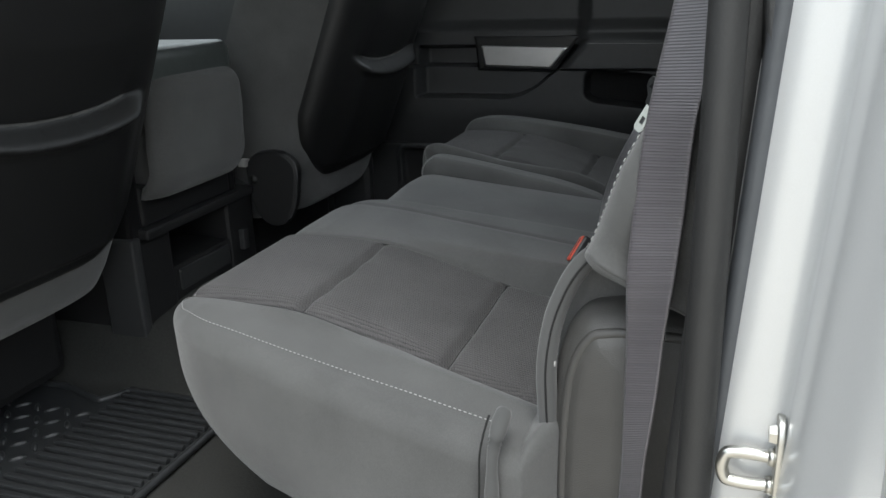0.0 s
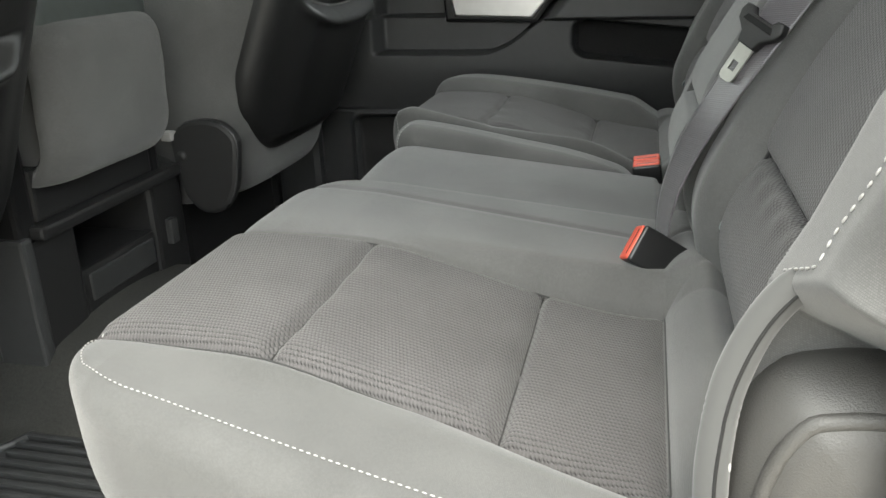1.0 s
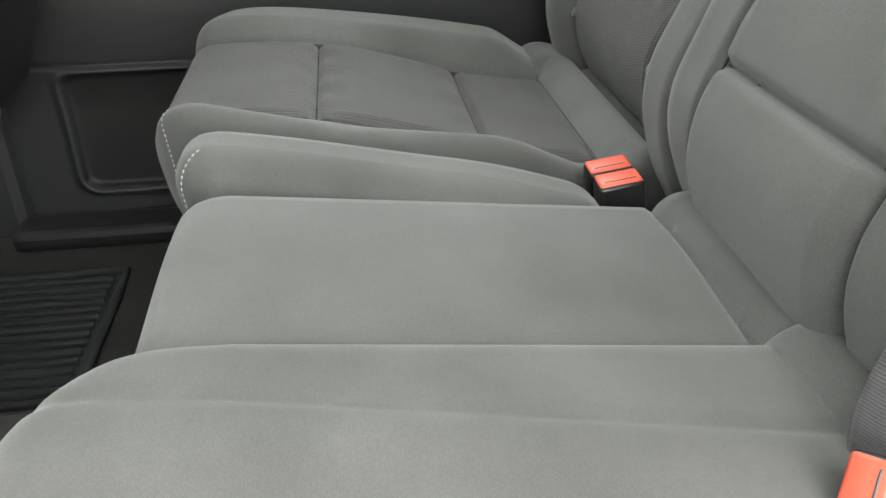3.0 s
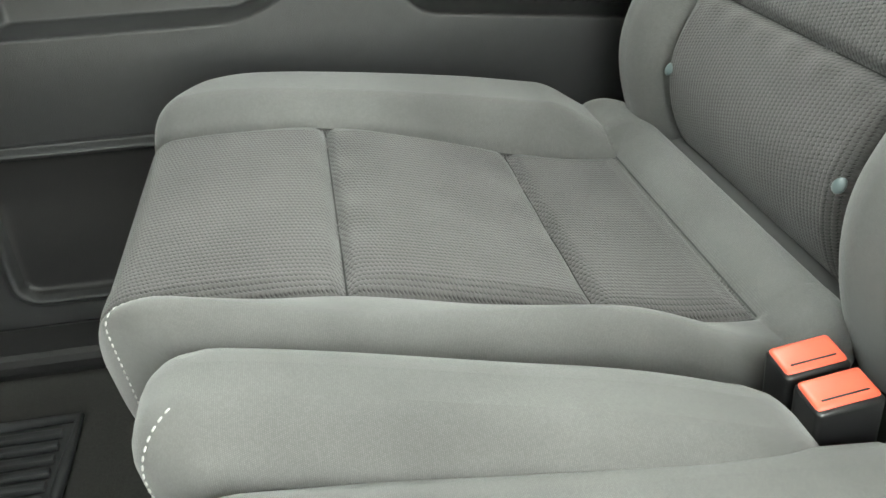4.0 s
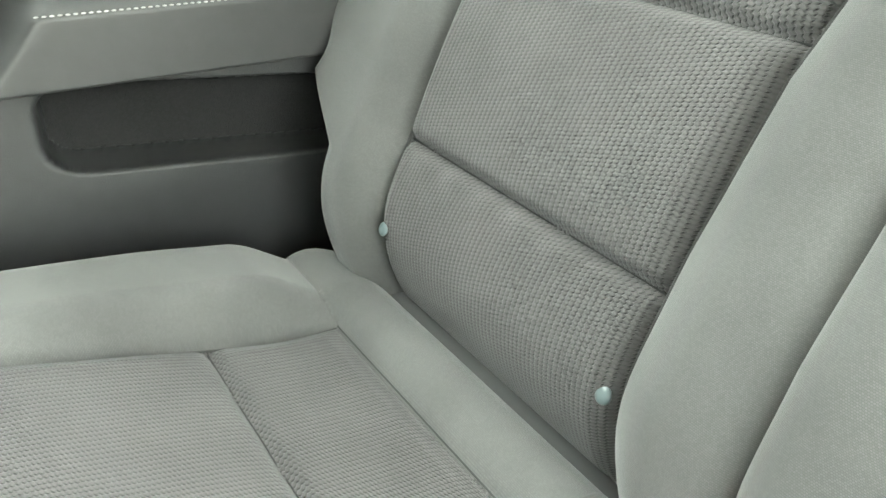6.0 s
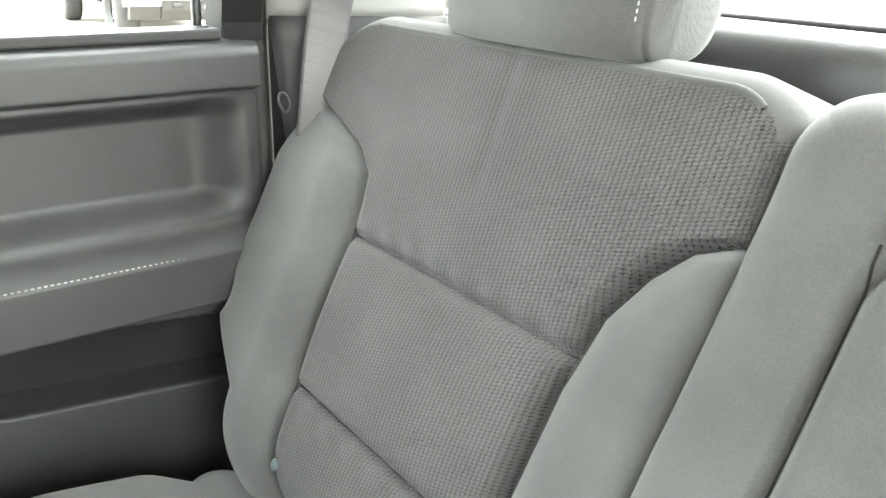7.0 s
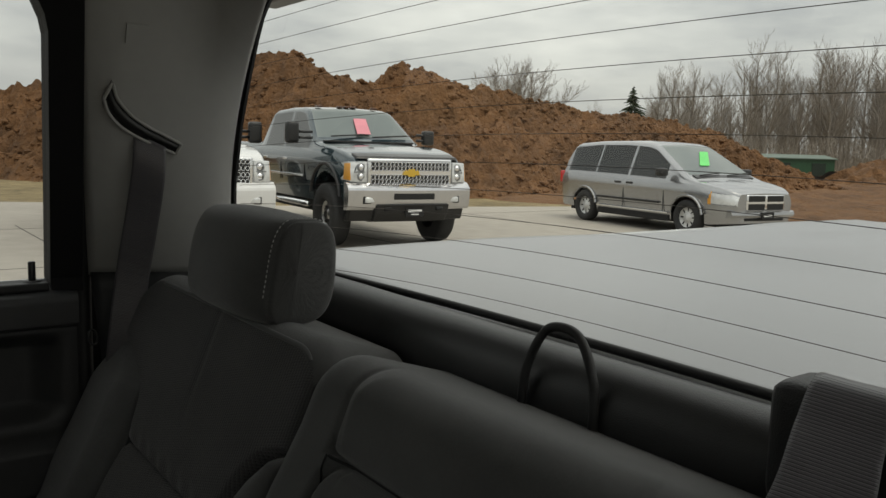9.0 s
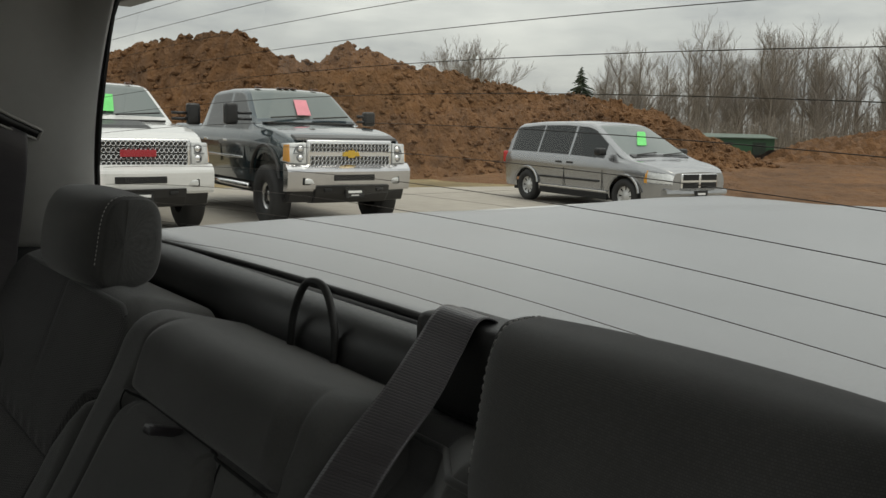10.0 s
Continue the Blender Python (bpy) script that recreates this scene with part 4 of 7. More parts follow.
C_PLAN = [(0.640, 1.498, 0.10, 1.0), (0.652, 1.492, 0.10, 1.0), (0.665, 1.484, 0.09, 1.0), (0.690, 1.472, 0.07, 0.92), (0.740, 1.450, 0.03, 0.72), (0.790, 1.430, 0.0, 0.56), (0.826, 1.416, 0.0, 0), (0.832, 1.420, 0.0, 0), (0.836, 1.450, 0.0, 0)]
for far in (False, True):
    side = "far" if not far else "near"
    post("trim_pillar_%s" % side, C_PLAN, 0.922, 1.345, TRIM, "light grey moulded rear pillar trim", flip=far)
    post("trim_pillar_lower_%s" % side, [(x + 0.002, y - 0.004, a, b) for x, y, a, b in C_PLAN], 0.10, 0.926, GREYPLASTIC, "dark grey lower rear pillar trim", flip=far)
    y = 1.525 if not far else mirror(1.525)
    line = np.array([(0.634 - 0.08 * (z - 0.92) * (z > 0.92), (1.512 - lean(z)) if not far else mirror(1.512 - lean(z)), z) for z in np.linspace(0.12, 1.34, 40)])
    ob = tube("trim_seal_%s" % side, line, 0.013, RUBBER)
    tagged(ob, "black rubber door seal on the rear pillar", "trim", kind="structure")
    # outer body side behind the doors
    bm = box_bm((0.72, 1.60, -0.02), (0.92, 1.64, 0.93), 0.01) if not far else box_bm((0.735, -0.235, -0.02), (0.92, -0.20, 0.93), 0.01)
    structure("wall_quarter_%s" % side, bm, SILVER, "silver painted cab corner")
    bm = prism_bm([(0.70, 0.96), (0.835, 0.96), (0.83, 1.39), (0.64, 1.39), (0.655, 1.2)], "y", *((1.47, 1.52) if not far else (-0.12, -0.07)))
    structure("wall_corner_%s" % side, bm, SILVER, "silver painted upper cab corner")


def trim_y(x, z):
    """The face of the far pillar trim."""
    xs = [p[0] - p[2] * (z - 0.92) for p in C_PLAN[:7]]
    ys = [pillar_y(p[1], p[3], z) for p in C_PLAN[:7]]
    return float(np.interp(x, xs, ys))


def belt_slot():
    """The curved slot in the pillar trim through which the shoulder belt runs."""
    s = thing("belt_guide", "curved black belt slot in the pillar trim", "belt guide", (0.69, 1.40, 1.14))
    o_ = np.array(s.location)
    xz = smooth_line([(0.646, 1.190), (0.652, 1.172), (0.668, 1.153), (0.694, 1.136), (0.720, 1.124), (0.744, 1.113)], 30)
    wide = 0.0080 - 0.0020 * np.linspace(-1, 1, 30)
    up = np.array((0.40, 0.90))
    rows = []
    for sg in (-1, 1):
        e = xz + sg * up * wide[:, None]
        rows.append(np.array([(x, trim_y(x, z) - 0.004, z) for x, z in e]) - o_)
    sheet("slot", np.stack(rows, 1), BLACKPAINT, s, "black slot opening", thick=0.003)
    loop = []
    for sg, order in ((-1, 1), (1, -1)):
        e = (xz + sg * up * (wide + 0.0022)[:, None])[::order]
        loop += [(x, trim_y(x, z) - 0.004, z) for x, z in e]
    tube("bezel", np.array(loop) - o_, 0.0024, TRIM, s, "light grey slot rim", closed=True)


belt_slot()


def ribbon(name, line, width, across, parent, mat=BELT, label="", thick=0.0014, n=80):
    """A strap along a line; across gives its width's direction at each given point."""
    p = smooth_line(line, n)
    if len(across) == len(line):
        # one direction for each point of the line
        ends = np.r_[0, np.cumsum(np.linalg.norm(np.diff(np.array(line, float), axis=0), axis=1))]
        ac = np.stack([np.interp(np.linspace(0, ends[-1], n), ends, [c[k] for c in across]) for k in range(3)], -1)
    else:
        ac = smooth_line(across, n)
    ac = ac / np.linalg.norm(ac, axis=1)[:, None]
    d = np.r_[0, np.cumsum(np.linalg.norm(np.diff(p, axis=0), axis=1))]
    w = np.linspace(-0.5, 0.5, 13)
    P = p[:, None] + ac[:, None] * (w * width)[None, :, None]
    uv = np.stack(np.broadcast_arrays(w[None] * width + 0.1, d[:, None]), -1)
    ob = sheet(name, P, mat, parent, label, uv, thick=thick)
    return ob


def latch(m, parent):
    """A belt's tongue with its forked plastic grip."""
    fork = [(-0.011, -0.004), (0.011, -0.004), (0.014, 0.006), (0.026, 0.014), (0.029, 0.022), (0.026, 0.030), (0.018, 0.030), (0.013, 0.024), (-0.013, 0.024), (-0.018, 0.030), (-0.026, 0.030), (-0.029, 0.022), (-0.026, 0.014), (-0.014, 0.006)]
    bm = prism_bm(fork, "y", -0.005, 0.005, 0.002)
    bmesh.ops.transform(bm, matrix=m, verts=bm.verts)
    grip = part("grip", bm, PLASTIC, parent, "black forked plastic grip", True)
    bm = prism_bm([(-0.020, 0.016), (0.020, 0.016), (0.017, 0.022), (-0.017, 0.022)], "y", -0.0062, 0.0062, 0.0008)
    bmesh.ops.transform(bm, matrix=m, verts=bm.verts)
    part("belt_slot", bm, FRAMEBLACK, grip, "dark slot for the webbing")
    tip = [(-0.0098, 0.0), (-0.0098, -0.035), (-0.0085, -0.039), (-0.005, -0.041), (0.005, -0.041), (0.0085, -0.039), (0.0098, -0.035), (0.0098, 0.0)]
    hole = [(-0.0040, -0.020), (-0.0040, -0.030), (0.0040, -0.030), (0.0040, -0.020)]
    bm = bmesh.new()
    rows = {}
    for y in (-0.0011, 0.0011):
        rows[y] = ([bm.verts.new((a, y, b)) for a, b in tip], [bm.verts.new((a, y, b)) for a, b in hole])
    near = (0, 1, 1, 1, 2, 2, 2, 3)
    for y, (o_, h_) in rows.items():
        for k in range(7):
            if near[k] == near[k + 1]:
                bm.faces.new((o_[k], o_[k + 1], h_[near[k]]))
            else:
                bm.faces.new((o_[k], o_[k + 1], h_[near[k + 1]], h_[near[k]]))
        bm.faces.new((o_[7], o_[0], h_[0], h_[3]))
    (oa, ha), (ob_, hb) = rows[-0.0011], rows[0.0011]
    for ring_a, ring_b in ((oa, ob_), (ha, hb)):
        for k in range(len(ring_a)):
            q = (k + 1) % len(ring_a)
            bm.faces.new((ring_a[k], ring_a[q], ring_b[q], ring_b[k]))
    bmesh.ops.recalc_face_normals(bm, faces=bm.faces)
    bmesh.ops.transform(bm, matrix=m, verts=bm.verts)
    part("tongue", bm, STEEL, parent, "bright steel tongue with a square hole")


# far shoulder belt, down from the pillar slot behind the backrest
fb = thing("seat_belt", "black shoulder belt hanging from the pillar slot", "seat belt", (0.66, 1.43, 0.9), "shoulder belts")
o = np.array(fb.location)
ribbon("webbing", np.array([(0.704, trim_y(0.704, 1.126) - 0.004, 1.126), (0.703, trim_y(0.703, 1.10) - 0.013, 1.10), (0.697, 1.424, 1.00), (0.690, 1.440, 0.935), (0.676, 1.446, 0.82), (0.65, 1.45, 0.5)]) - o, 0.048, [(0.88, -0.24, -0.46), (0.90, -0.27, -0.36), (0.93, -0.34, -0.10), (0.93, -0.34, 0.0)], fb)
tube("belt_keeper", np.array([(0.632 + 0.006 * math.cos(a), 1.444 + 0.005 * math.sin(a), 0.838 + 0.010 * math.sin(a)) for a in np.linspace(0, 2 * math.pi, 24, endpoint=False)]) - o, 0.0017, PLASTIC, fb, "small black belt keeper loop", closed=True)
# near shoulder belt beside the open doorway
nb = thing("seat_belt", "dark woven shoulder belt hanging beside the doorway", "seat belt", (0.60, -0.09, 0.5), "shoulder belts")
o = np.array(nb.location)
ribbon("webbing", np.array([(0.676, -0.010, 1.16), (0.648, -0.034, 1.00), (0.612, -0.051, 0.80), (0.5995, -0.0565, 0.73), (0.594, -0.0615, 0.655), (0.591, -0.065, 0.61), (0.589, -0.063, 0.56), (0.587, -0.060, 0.50), (0.584, -0.058, 0.44), (0.576, -0.056, 0.15)]) - o, 0.042, [(0.85, -0.48, 0.08), (0.86, -0.48, 0.08), (0.86, -0.50, 0.07), (0.86, -0.51, 0.07), (0.92, -0.38, 0.14), (0.88, -0.40, 0.22), (0.75, -0.60, 0.33), (0.66, -0.65, 0.42), (0.50, -0.68, 0.55), (0.40, -0.85, 0.30)], nb)
m = Matrix.Translation(Vector((0.645, -0.040, 0.975)) - nb.location) @ pose(0, 0, 0, 4, 0, 60) @ Matrix.Scale(0.8, 4)
latch(m, nb)

# middle belt over the backrest's top
mb = thing("seat_belt", "grey woven middle seat belt with bright latch tongue", "seat belt", (0.6, 0.47, 0.6))
o = np.array(mb.location)
spine = [(0.834, 0.440, 0.960), (0.826, 0.438, 0.994), (0.808, 0.436, 0.9995), (0.782, 0.431, 0.979), (0.750, 0.422, 0.952), (0.716, 0.422, 0.920)]
spine += [(0.664, 0.432, 0.845), (0.608, 0.442, 0.750), (0.568, 0.449, 0.684), (0.535, 0.453, 0.626), (0.515, 0.462, 0.588), (0.5005, 0.472, 0.555), (0.490, 0.475, 0.525), (0.483, 0.478, 0.495), (0.4805, 0.480, 0.465), (0.484, 0.482, 0.435)]
ribbon("webbing", np.array(spine) - o, 0.049, [(0.18, 1, 0.0), (0.15, 1, 0.005), (0.10, 1, 0.01), (-0.05, 1, 0.03), (-0.25, 1, 0.0), (-0.60, 0.75, -0.05), (-0.76, 0.64, -0.10), (-0.62, 0.78, -0.10), (-0.44, 0.90, -0.04), (-0.34, 0.94, -0.06), (-0.20, 0.98, -0.20)], mb, n=160)


def axes(up, wide):
    """A turn whose z points along up and whose y lies near wide."""
    z = Vector(up).normalized()
    x = Vector(wide).cross(z).normalized()
    y = z.cross(x)
    return Matrix((x, y, z)).transposed().to_4x4()


m = Matrix.Translation(Vector((0.5477, 0.450, 0.666)) - mb.location) @ axes((0.49, -0.06, 0.87), (-0.72, 0.68, -0.10)) @ pose(0, 0, 0, 0, 0, 90)
latch(m, mb)
bg = thing("belt_retractor", "black plastic belt guide on top of the backrest", "belt retractor", (0.815, 0.432, 0.946))
part("housing", box_bm((-0.018, -0.060, -0.03), (0.032, 0.053, 0.048), 0.012, 3), PLASTIC, bg, "", True)


def buckle(at, m, label, n=1):
    b = thing("belt_buckle", label, "belt buckle", at, "belt buckles")
    for i in range(n):
        off = Matrix.Translation((0, i * 0.034 - (n - 1) * 0.017, 0)) @ m
        bm = box_bm((-0.0145, -0.022, -0.062), (0.0145, 0.022, 0.016), 0.004, 3)
        bmesh.ops.transform(bm, matrix=off, verts=bm.verts)
        part("housing", bm, GLOSSBLACK, b, "black plastic buckle housing", True)
        bm = box_bm((-0.0132, -0.0206, 0.0), (0.0115, 0.0206, 0.0180), 0.003, 2)
        bmesh.ops.transform(bm, matrix=off, verts=bm.verts)
        part("release_button", bm, RED, b, "red release button", True)
        bm = box_bm((0.0045, -0.016, 0.010), (0.0070, 0.016, 0.0186), 0.001, 1)
        bmesh.ops.transform(bm, matrix=off, verts=bm.verts)
        part("slot", bm, BLACKPAINT, b, "dark tongue slot")
    if n == 1:
        for y, z in ((-0.013, -0.050), (0.0, -0.046), (0.012, -0.049)):
            part("rivet", cyl_bm(m @ Vector((0.0135, y, z)), m @ Vector((0.0158, y, z)), 0.0026, 12), STEEL, b, "small bright rivet", True)
    return b


buckle((0.462, 0.452, 0.448), axes((-0.80, -0.10, 0.50), (0.42, 0.50, 0.76)), "black belt buckle with red button lying on the cushion")
buckle((0.464, 0.889, 0.421), axes((-0.14, -0.06, 0.98), (1.0, 0.0, 0.15)), "pair of black belt buckles with red buttons", 2)

# dark bodywork behind the far door's edge
structure("wall_pillar_far", box_bm((0.612, 1.535, 0.02), (0.72, 1.60, 0.96)), BLACKPAINT, "black painted pillar behind the door edge")

# rear sill panel below the window
prof = smooth_line([(0.886, 0.944), (0.876, 0.951), (0.866, 0.953), (0.854, 0.951), (0.842, 0.944), (0.834, 0.931), (0.830, 0.912), (0.828, 0.87), (0.826, 0.78), (0.82, 0.60)], 60)
ys = np.linspace(-0.02, 1.42, 30)
P = np.array([[(x - 0.012 * math.cos((y - MID) * 2.0) + 0.012, y, z) for y in ys] for x, z in prof])
tagged(sheet("trim_rear_panel", P, REARPANEL, None, "", thick=-0.01), "black grained plastic panel under the rear window", "trim", kind="structure")
# rear window
win = tagged(new("window_1"), "wide fixed rear window with fine heating wires", "window", kind="structure")


def rear_x(y):
    return 0.895 - 0.090 * (y - MID) ** 2


ys = np.linspace(-0.06, 1.46, 40)
P = np.array([[(rear_x(y) + 0.010 - 0.06 * (z - 1.1), y, z) for z in (0.93, 1.1, 1.25, 1.36)] for y in ys])
pane = sheet("window_pane", P, PANE, win, "clear rear glass")
pane.visible_shadow = False
WIRE = material("brown_heating_wire", (0.10, 0.085, 0.075), 0.6)
for k in range(-2, 11):
    L = np.array([(rear_x(y) + 0.008 - 0.06 * (1.0255 + 0.0293 * k - 1.1), y, 1.0255 + 0.0293 * k - 0.020 * ((y - MID) / 0.65) ** 2) for y in np.linspace(-0.04, 1.44, 50)])
    tube("heating_wire", L, 0.00036, WIRE, win, "", seg=5)
L = np.array([(rear_x(y) + 0.003, y, 0.952) for y in np.linspace(0.0, 1.40, 40)])
tube("lower_seal", L, 0.0045, RUBBER, win, "black rubber window seal")
part("upper_border", box_bm((0.855, 0.02, 1.325), (0.89, 1.38, 1.375), 0.004), BLACKPAINT, win, "black window border")
for flip in (False, True):
    pts = [(1.46, 1.36), (1.25, 1.36), (1.26, 1.336), (1.29, 1.322), (1.315, 1.30), (1.335, 1.27), (1.362, 1.22), (1.394, 1.15), (1.420, 1.06), (1.424, 0.95), (1.48, 0.95)]
    pts = [(mirror(a), b) for a, b in pts] if flip else pts
    part("side_border", prism_bm(pts, "x", 0.838, 0.842), BLACKPAINT, win, "black window border")

# small square cap high on the far pillar trim
cap = np.array([[(x, trim_y(x, z) - 0.0025, z) for z in (1.252, 1.277)] for x in (0.664, 0.694)])
tagged(sheet("trim_cap", cap, TRIM, None, "", smooth=False, thick=0.004), "small square light grey cap in the pillar trim", "trim", kind="structure")

# black cable loop standing behind the backrest
lp = thing("strap_loop", "thin black cable loop behind the middle backrest", "strap loop", (0.826, 0.690, 0.90))
L = smooth_line([(0.0, 0.036, -0.06), (-0.003, 0.041, 0.0), (0.0, 0.036, 0.045), (0.004, 0.014, 0.078), (0.005, -0.012, 0.078), (0.003, -0.036, 0.045), (0.0, -0.041, 0.0), (0.0, -0.038, -0.06)], 60)
tube("cable", L, 0.0042, RUBBER, lp)

# grey moulded cover at the outer end of the bench
cv = thing("side_cover", "dark grey moulded plastic cover beside the bench", "trim cover", (0.56, 0.0, FLOOR))
n1 = smooth_line([(-0.058, 0.0), (-0.060, 0.20), (-0.060, 0.32), (-0.057, 0.37), (-0.051, 0.407), (-0.039, 0.434), (-0.026, 0.448), (-0.008, 0.453), (0.04, 0.455), (0.10, 0.455)], 60)
turn = np.gradient(n1, axis=0)
turn /= np.linalg.norm(turn, axis=1)[:, None]
P = np.array([[(x + q * b, y, z - q * a) for y, q in ((0.06, 0.0), (0.018, 0.0), (0.004, 0.003), (-0.008, 0.009), (-0.016, 0.018), (-0.021, 0.025), (-0.024, 0.030))] + [(0.10, -0.026, min(z, 0.30))] for (x, z), (a, b) in zip(n1, turn)])
SIDEPLASTIC = material("grained_grey_side_plastic", (0.052, 0.050, 0.047), 0.48, bump=0.3, bump_scale=900, vary=0.1)
sheet("moulding", P, SIDEPLASTIC, cv, "grained grey outer shell")
tube("moulding_rim", P[24:, 4] + np.array((0.0, 0.0025, -0.001)), 0.0052, SIDEPLASTIC, cv, "raised edge of the shell", seg=8)
part("clip", box_bm((-0.0575, -0.006, 0.392), (-0.0525, 0.001, 0.398), 0.0015), STITCH, cv, "small pale clip")
o = np.array(near_seat.location)
roll = smooth_line([(0.560, 0.020, 0.612), (0.530, 0.018, 0.590), (0.505, 0.010, 0.542), (0.4985, 0.000, 0.50), (0.500, -0.004, 0.45), (0.504, -0.005, 0.40)], 60)
tube("back_side_roll", roll - o, np.interp(np.linspace(0, 1, 60), (0, 0.15, 1), (0.007, 0.0095, 0.0095)), CLOTH, near_seat, "rolled grey cloth edge of the backrest", seg=16)
tube("seam", roll[8:] - o + np.array((0.001, -0.0093, 0.0)), 0.0011, SEAM, near_seat, "dark sewn seam", seg=6)

# ---- outside ----
GROUND = -0.40
CONCRETE = material("pale_concrete", (0.36, 0.33, 0.285), 0.85, vary=0.16, scale=3, big=0.25, bump=0.3, bump_scale=30)
DIRT = material("red_brown_clay", (0.140, 0.068, 0.027), 0.95, vary=0.5, scale=2.0, big=0.3, bump=0.8, bump_scale=9, dist=0.14)
GRASS = material("dry_straw_grass", (0.24, 0.185, 0.095), 0.95, vary=0.5, scale=4, big=0.5, bump=1.0, bump_scale=14, dist=0.06)
bm = bmesh.new()
bmesh.ops.create_grid(bm, x_segments=2, y_segments=2, size=3000)
for v in bm.verts:
    v.co.z = GROUND
structure("ground", bm, GRASS, "dry straw coloured field")
structure("pavement", prism_bm([(-60, -60), (60, -60), (60, 12.0), (17, 15.6), (10.5, 17.3), (2.0, 21.5), (-60, 30)], "z", GROUND - 0.05, GROUND + 0.012), CONCRETE, "pale concrete parking lot")
JOINT = material("dark_joint_filler", (0.10, 0.09, 0.08), 0.9)
for i, y in enumerate((6.0, 10.4, 14.8)):
    structure("pavement_joint", box_bm((-40, y, GROUND + 0.012), (16, y + 0.02, GROUND + 0.015)), JOINT, "dark joint across the concrete")
for x in (-2.0, 2.6, 7.2, 11.8):
    structure("pavement_joint", box_bm((x, -20, GROUND + 0.0125), (x + 0.02, 15.4, GROUND + 0.0155)), JOINT, "dark joint across the concrete")
COVER = material("grey_vinyl_cover", (0.275, 0.282, 0.294), 0.30, vary=0.18, scale=300, big=1.2, bump=0.2, bump_scale=700)
P = np.array([[(x, y, 0.936 + 0.0030 * math.sin(y * 9 + 1.3 * math.sin(x * 2)) + 0.0030 * math.sin(x * 5 + y) + 0.0016 * math.sin(14 * (0.35 * x + y) + 2.2 * math.sin(x * 1.3 + 2 * y))) for y in np.linspace(-0.10, 1.50, 80)] for x in np.linspace(0.936, 2.93, 60)])
tc = thing("tonneau_cover", "flat grey vinyl cover over the truck bed", "bed cover", (1.9, 0.7, 0.9))
sheet("cover_sheet", P - np.array((1.9, 0.7, 0.9)), COVER, tc, "", thick=0.02)
for y in (-0.17, 1.50):
    structure("wall_bed_side", box_bm((0.98, y, 0.0), (2.98, y + 0.07, 0.928), 0.01), SILVER, "silver painted truck bed side")
structure("wall_tailgate", box_bm((2.932, -0.098, 0.0), (2.98, 1.498, 0.925), 0.01), SILVER, "silver painted tailgate")

# ---- the heap of earth ----
CREST = ((-12, 50, 0.5), (0, 44, 1.1), (5.6, 38, 2.85), (7.2, 36, 3.2), (9.2, 33.5, 3.5), (10.6, 32, 3.75), (12.1, 29, 4.02), (13.1, 27.7, 4.15), (13.65, 27, 4.25), (14.6, 26.5, 3.75), (15.4, 26.2, 3.32), (16.05, 26, 3.30), (16.7, 26, 3.75), (17.5, 26, 4.02), (18.2, 26, 4.05), (19.0, 26, 3.55), (20.1, 26, 3.42), (21, 25.7, 3.42), (23.4, 25, 3.0), (27.2, 24.5, 2.62), (30.5, 24.2, 2.45), (33.2, 24, 2.1), (34.7, 23.7, 1.4), (36.8, 23.2, 0.2), (37.8, 23, -0.3), (44, 23, -0.6))
FOOT = ((-12, 42), (0, 36), (4.5, 30.6), (9, 24.5), (14.7, 19.0), (17.2, 18.2), (24, 17.2), (34, 17), (44, 17))


def lumps(x, y):
    """Clods and slumps of dug earth, in metres."""
    h = 0.0
    for s, a in ((0.22, 0.10), (0.55, 0.24), (1.2, 0.26), (2.4, 0.18), (4.6, 0.11)):
        n = noise.noise((x * s, y * s, s * 7.3))
        h += a * (1 - 2.2 * abs(n)) if s > 0.5 else a * n
    return h - 0.30


def heap(name, x0, x1, y0, y1, nx, ny, high, label):
    g = np.zeros((nx, ny, 3))
    for i, x in enumerate(np.linspace(x0, x1, nx)):
        for j, y in enumerate(np.linspace(y0, y1, ny)):
            h = high(x, y)
            k = min(max(h / 0.7, 0), 1)
            g[i, j] = x, y, GROUND - 0.25 + h + k * lumps(x, y) + 0.05 * noise.noise((x * 2.5, y * 2.5, 1))
    return tagged(sheet(name, g, DIRT, None, "", smooth=False), label, "earth heap")


def main_heap(x, y):
    cx = [c[0] for c in CREST]
    yc, zc = np.interp(x, cx, [c[1] for c in CREST]), np.interp(x, cx, [c[2] for c in CREST])
    yf = np.interp(x, [f[0] for f in FOOT], [f[1] for f in FOOT])
    t = (y - yf) / (yc - yf) if y < yc else 1 - (y - yc) / 9.0
    t = min(max(t, 0), 1)
    return (zc + 0.55) * (0.72 * t + 0.28 * t * t * (3 - 2 * t))


heap("earth_heap", -8, 44, 16, 41, 620, 300, main_heap, "long heap of red-brown dug clay")


def low_heap(x, y):
    d = ((x - 58) / 17) ** 2 + ((y - 21.5) / 6.5) ** 2
    return 2.1 * max(0, 1 - d) ** 0.9


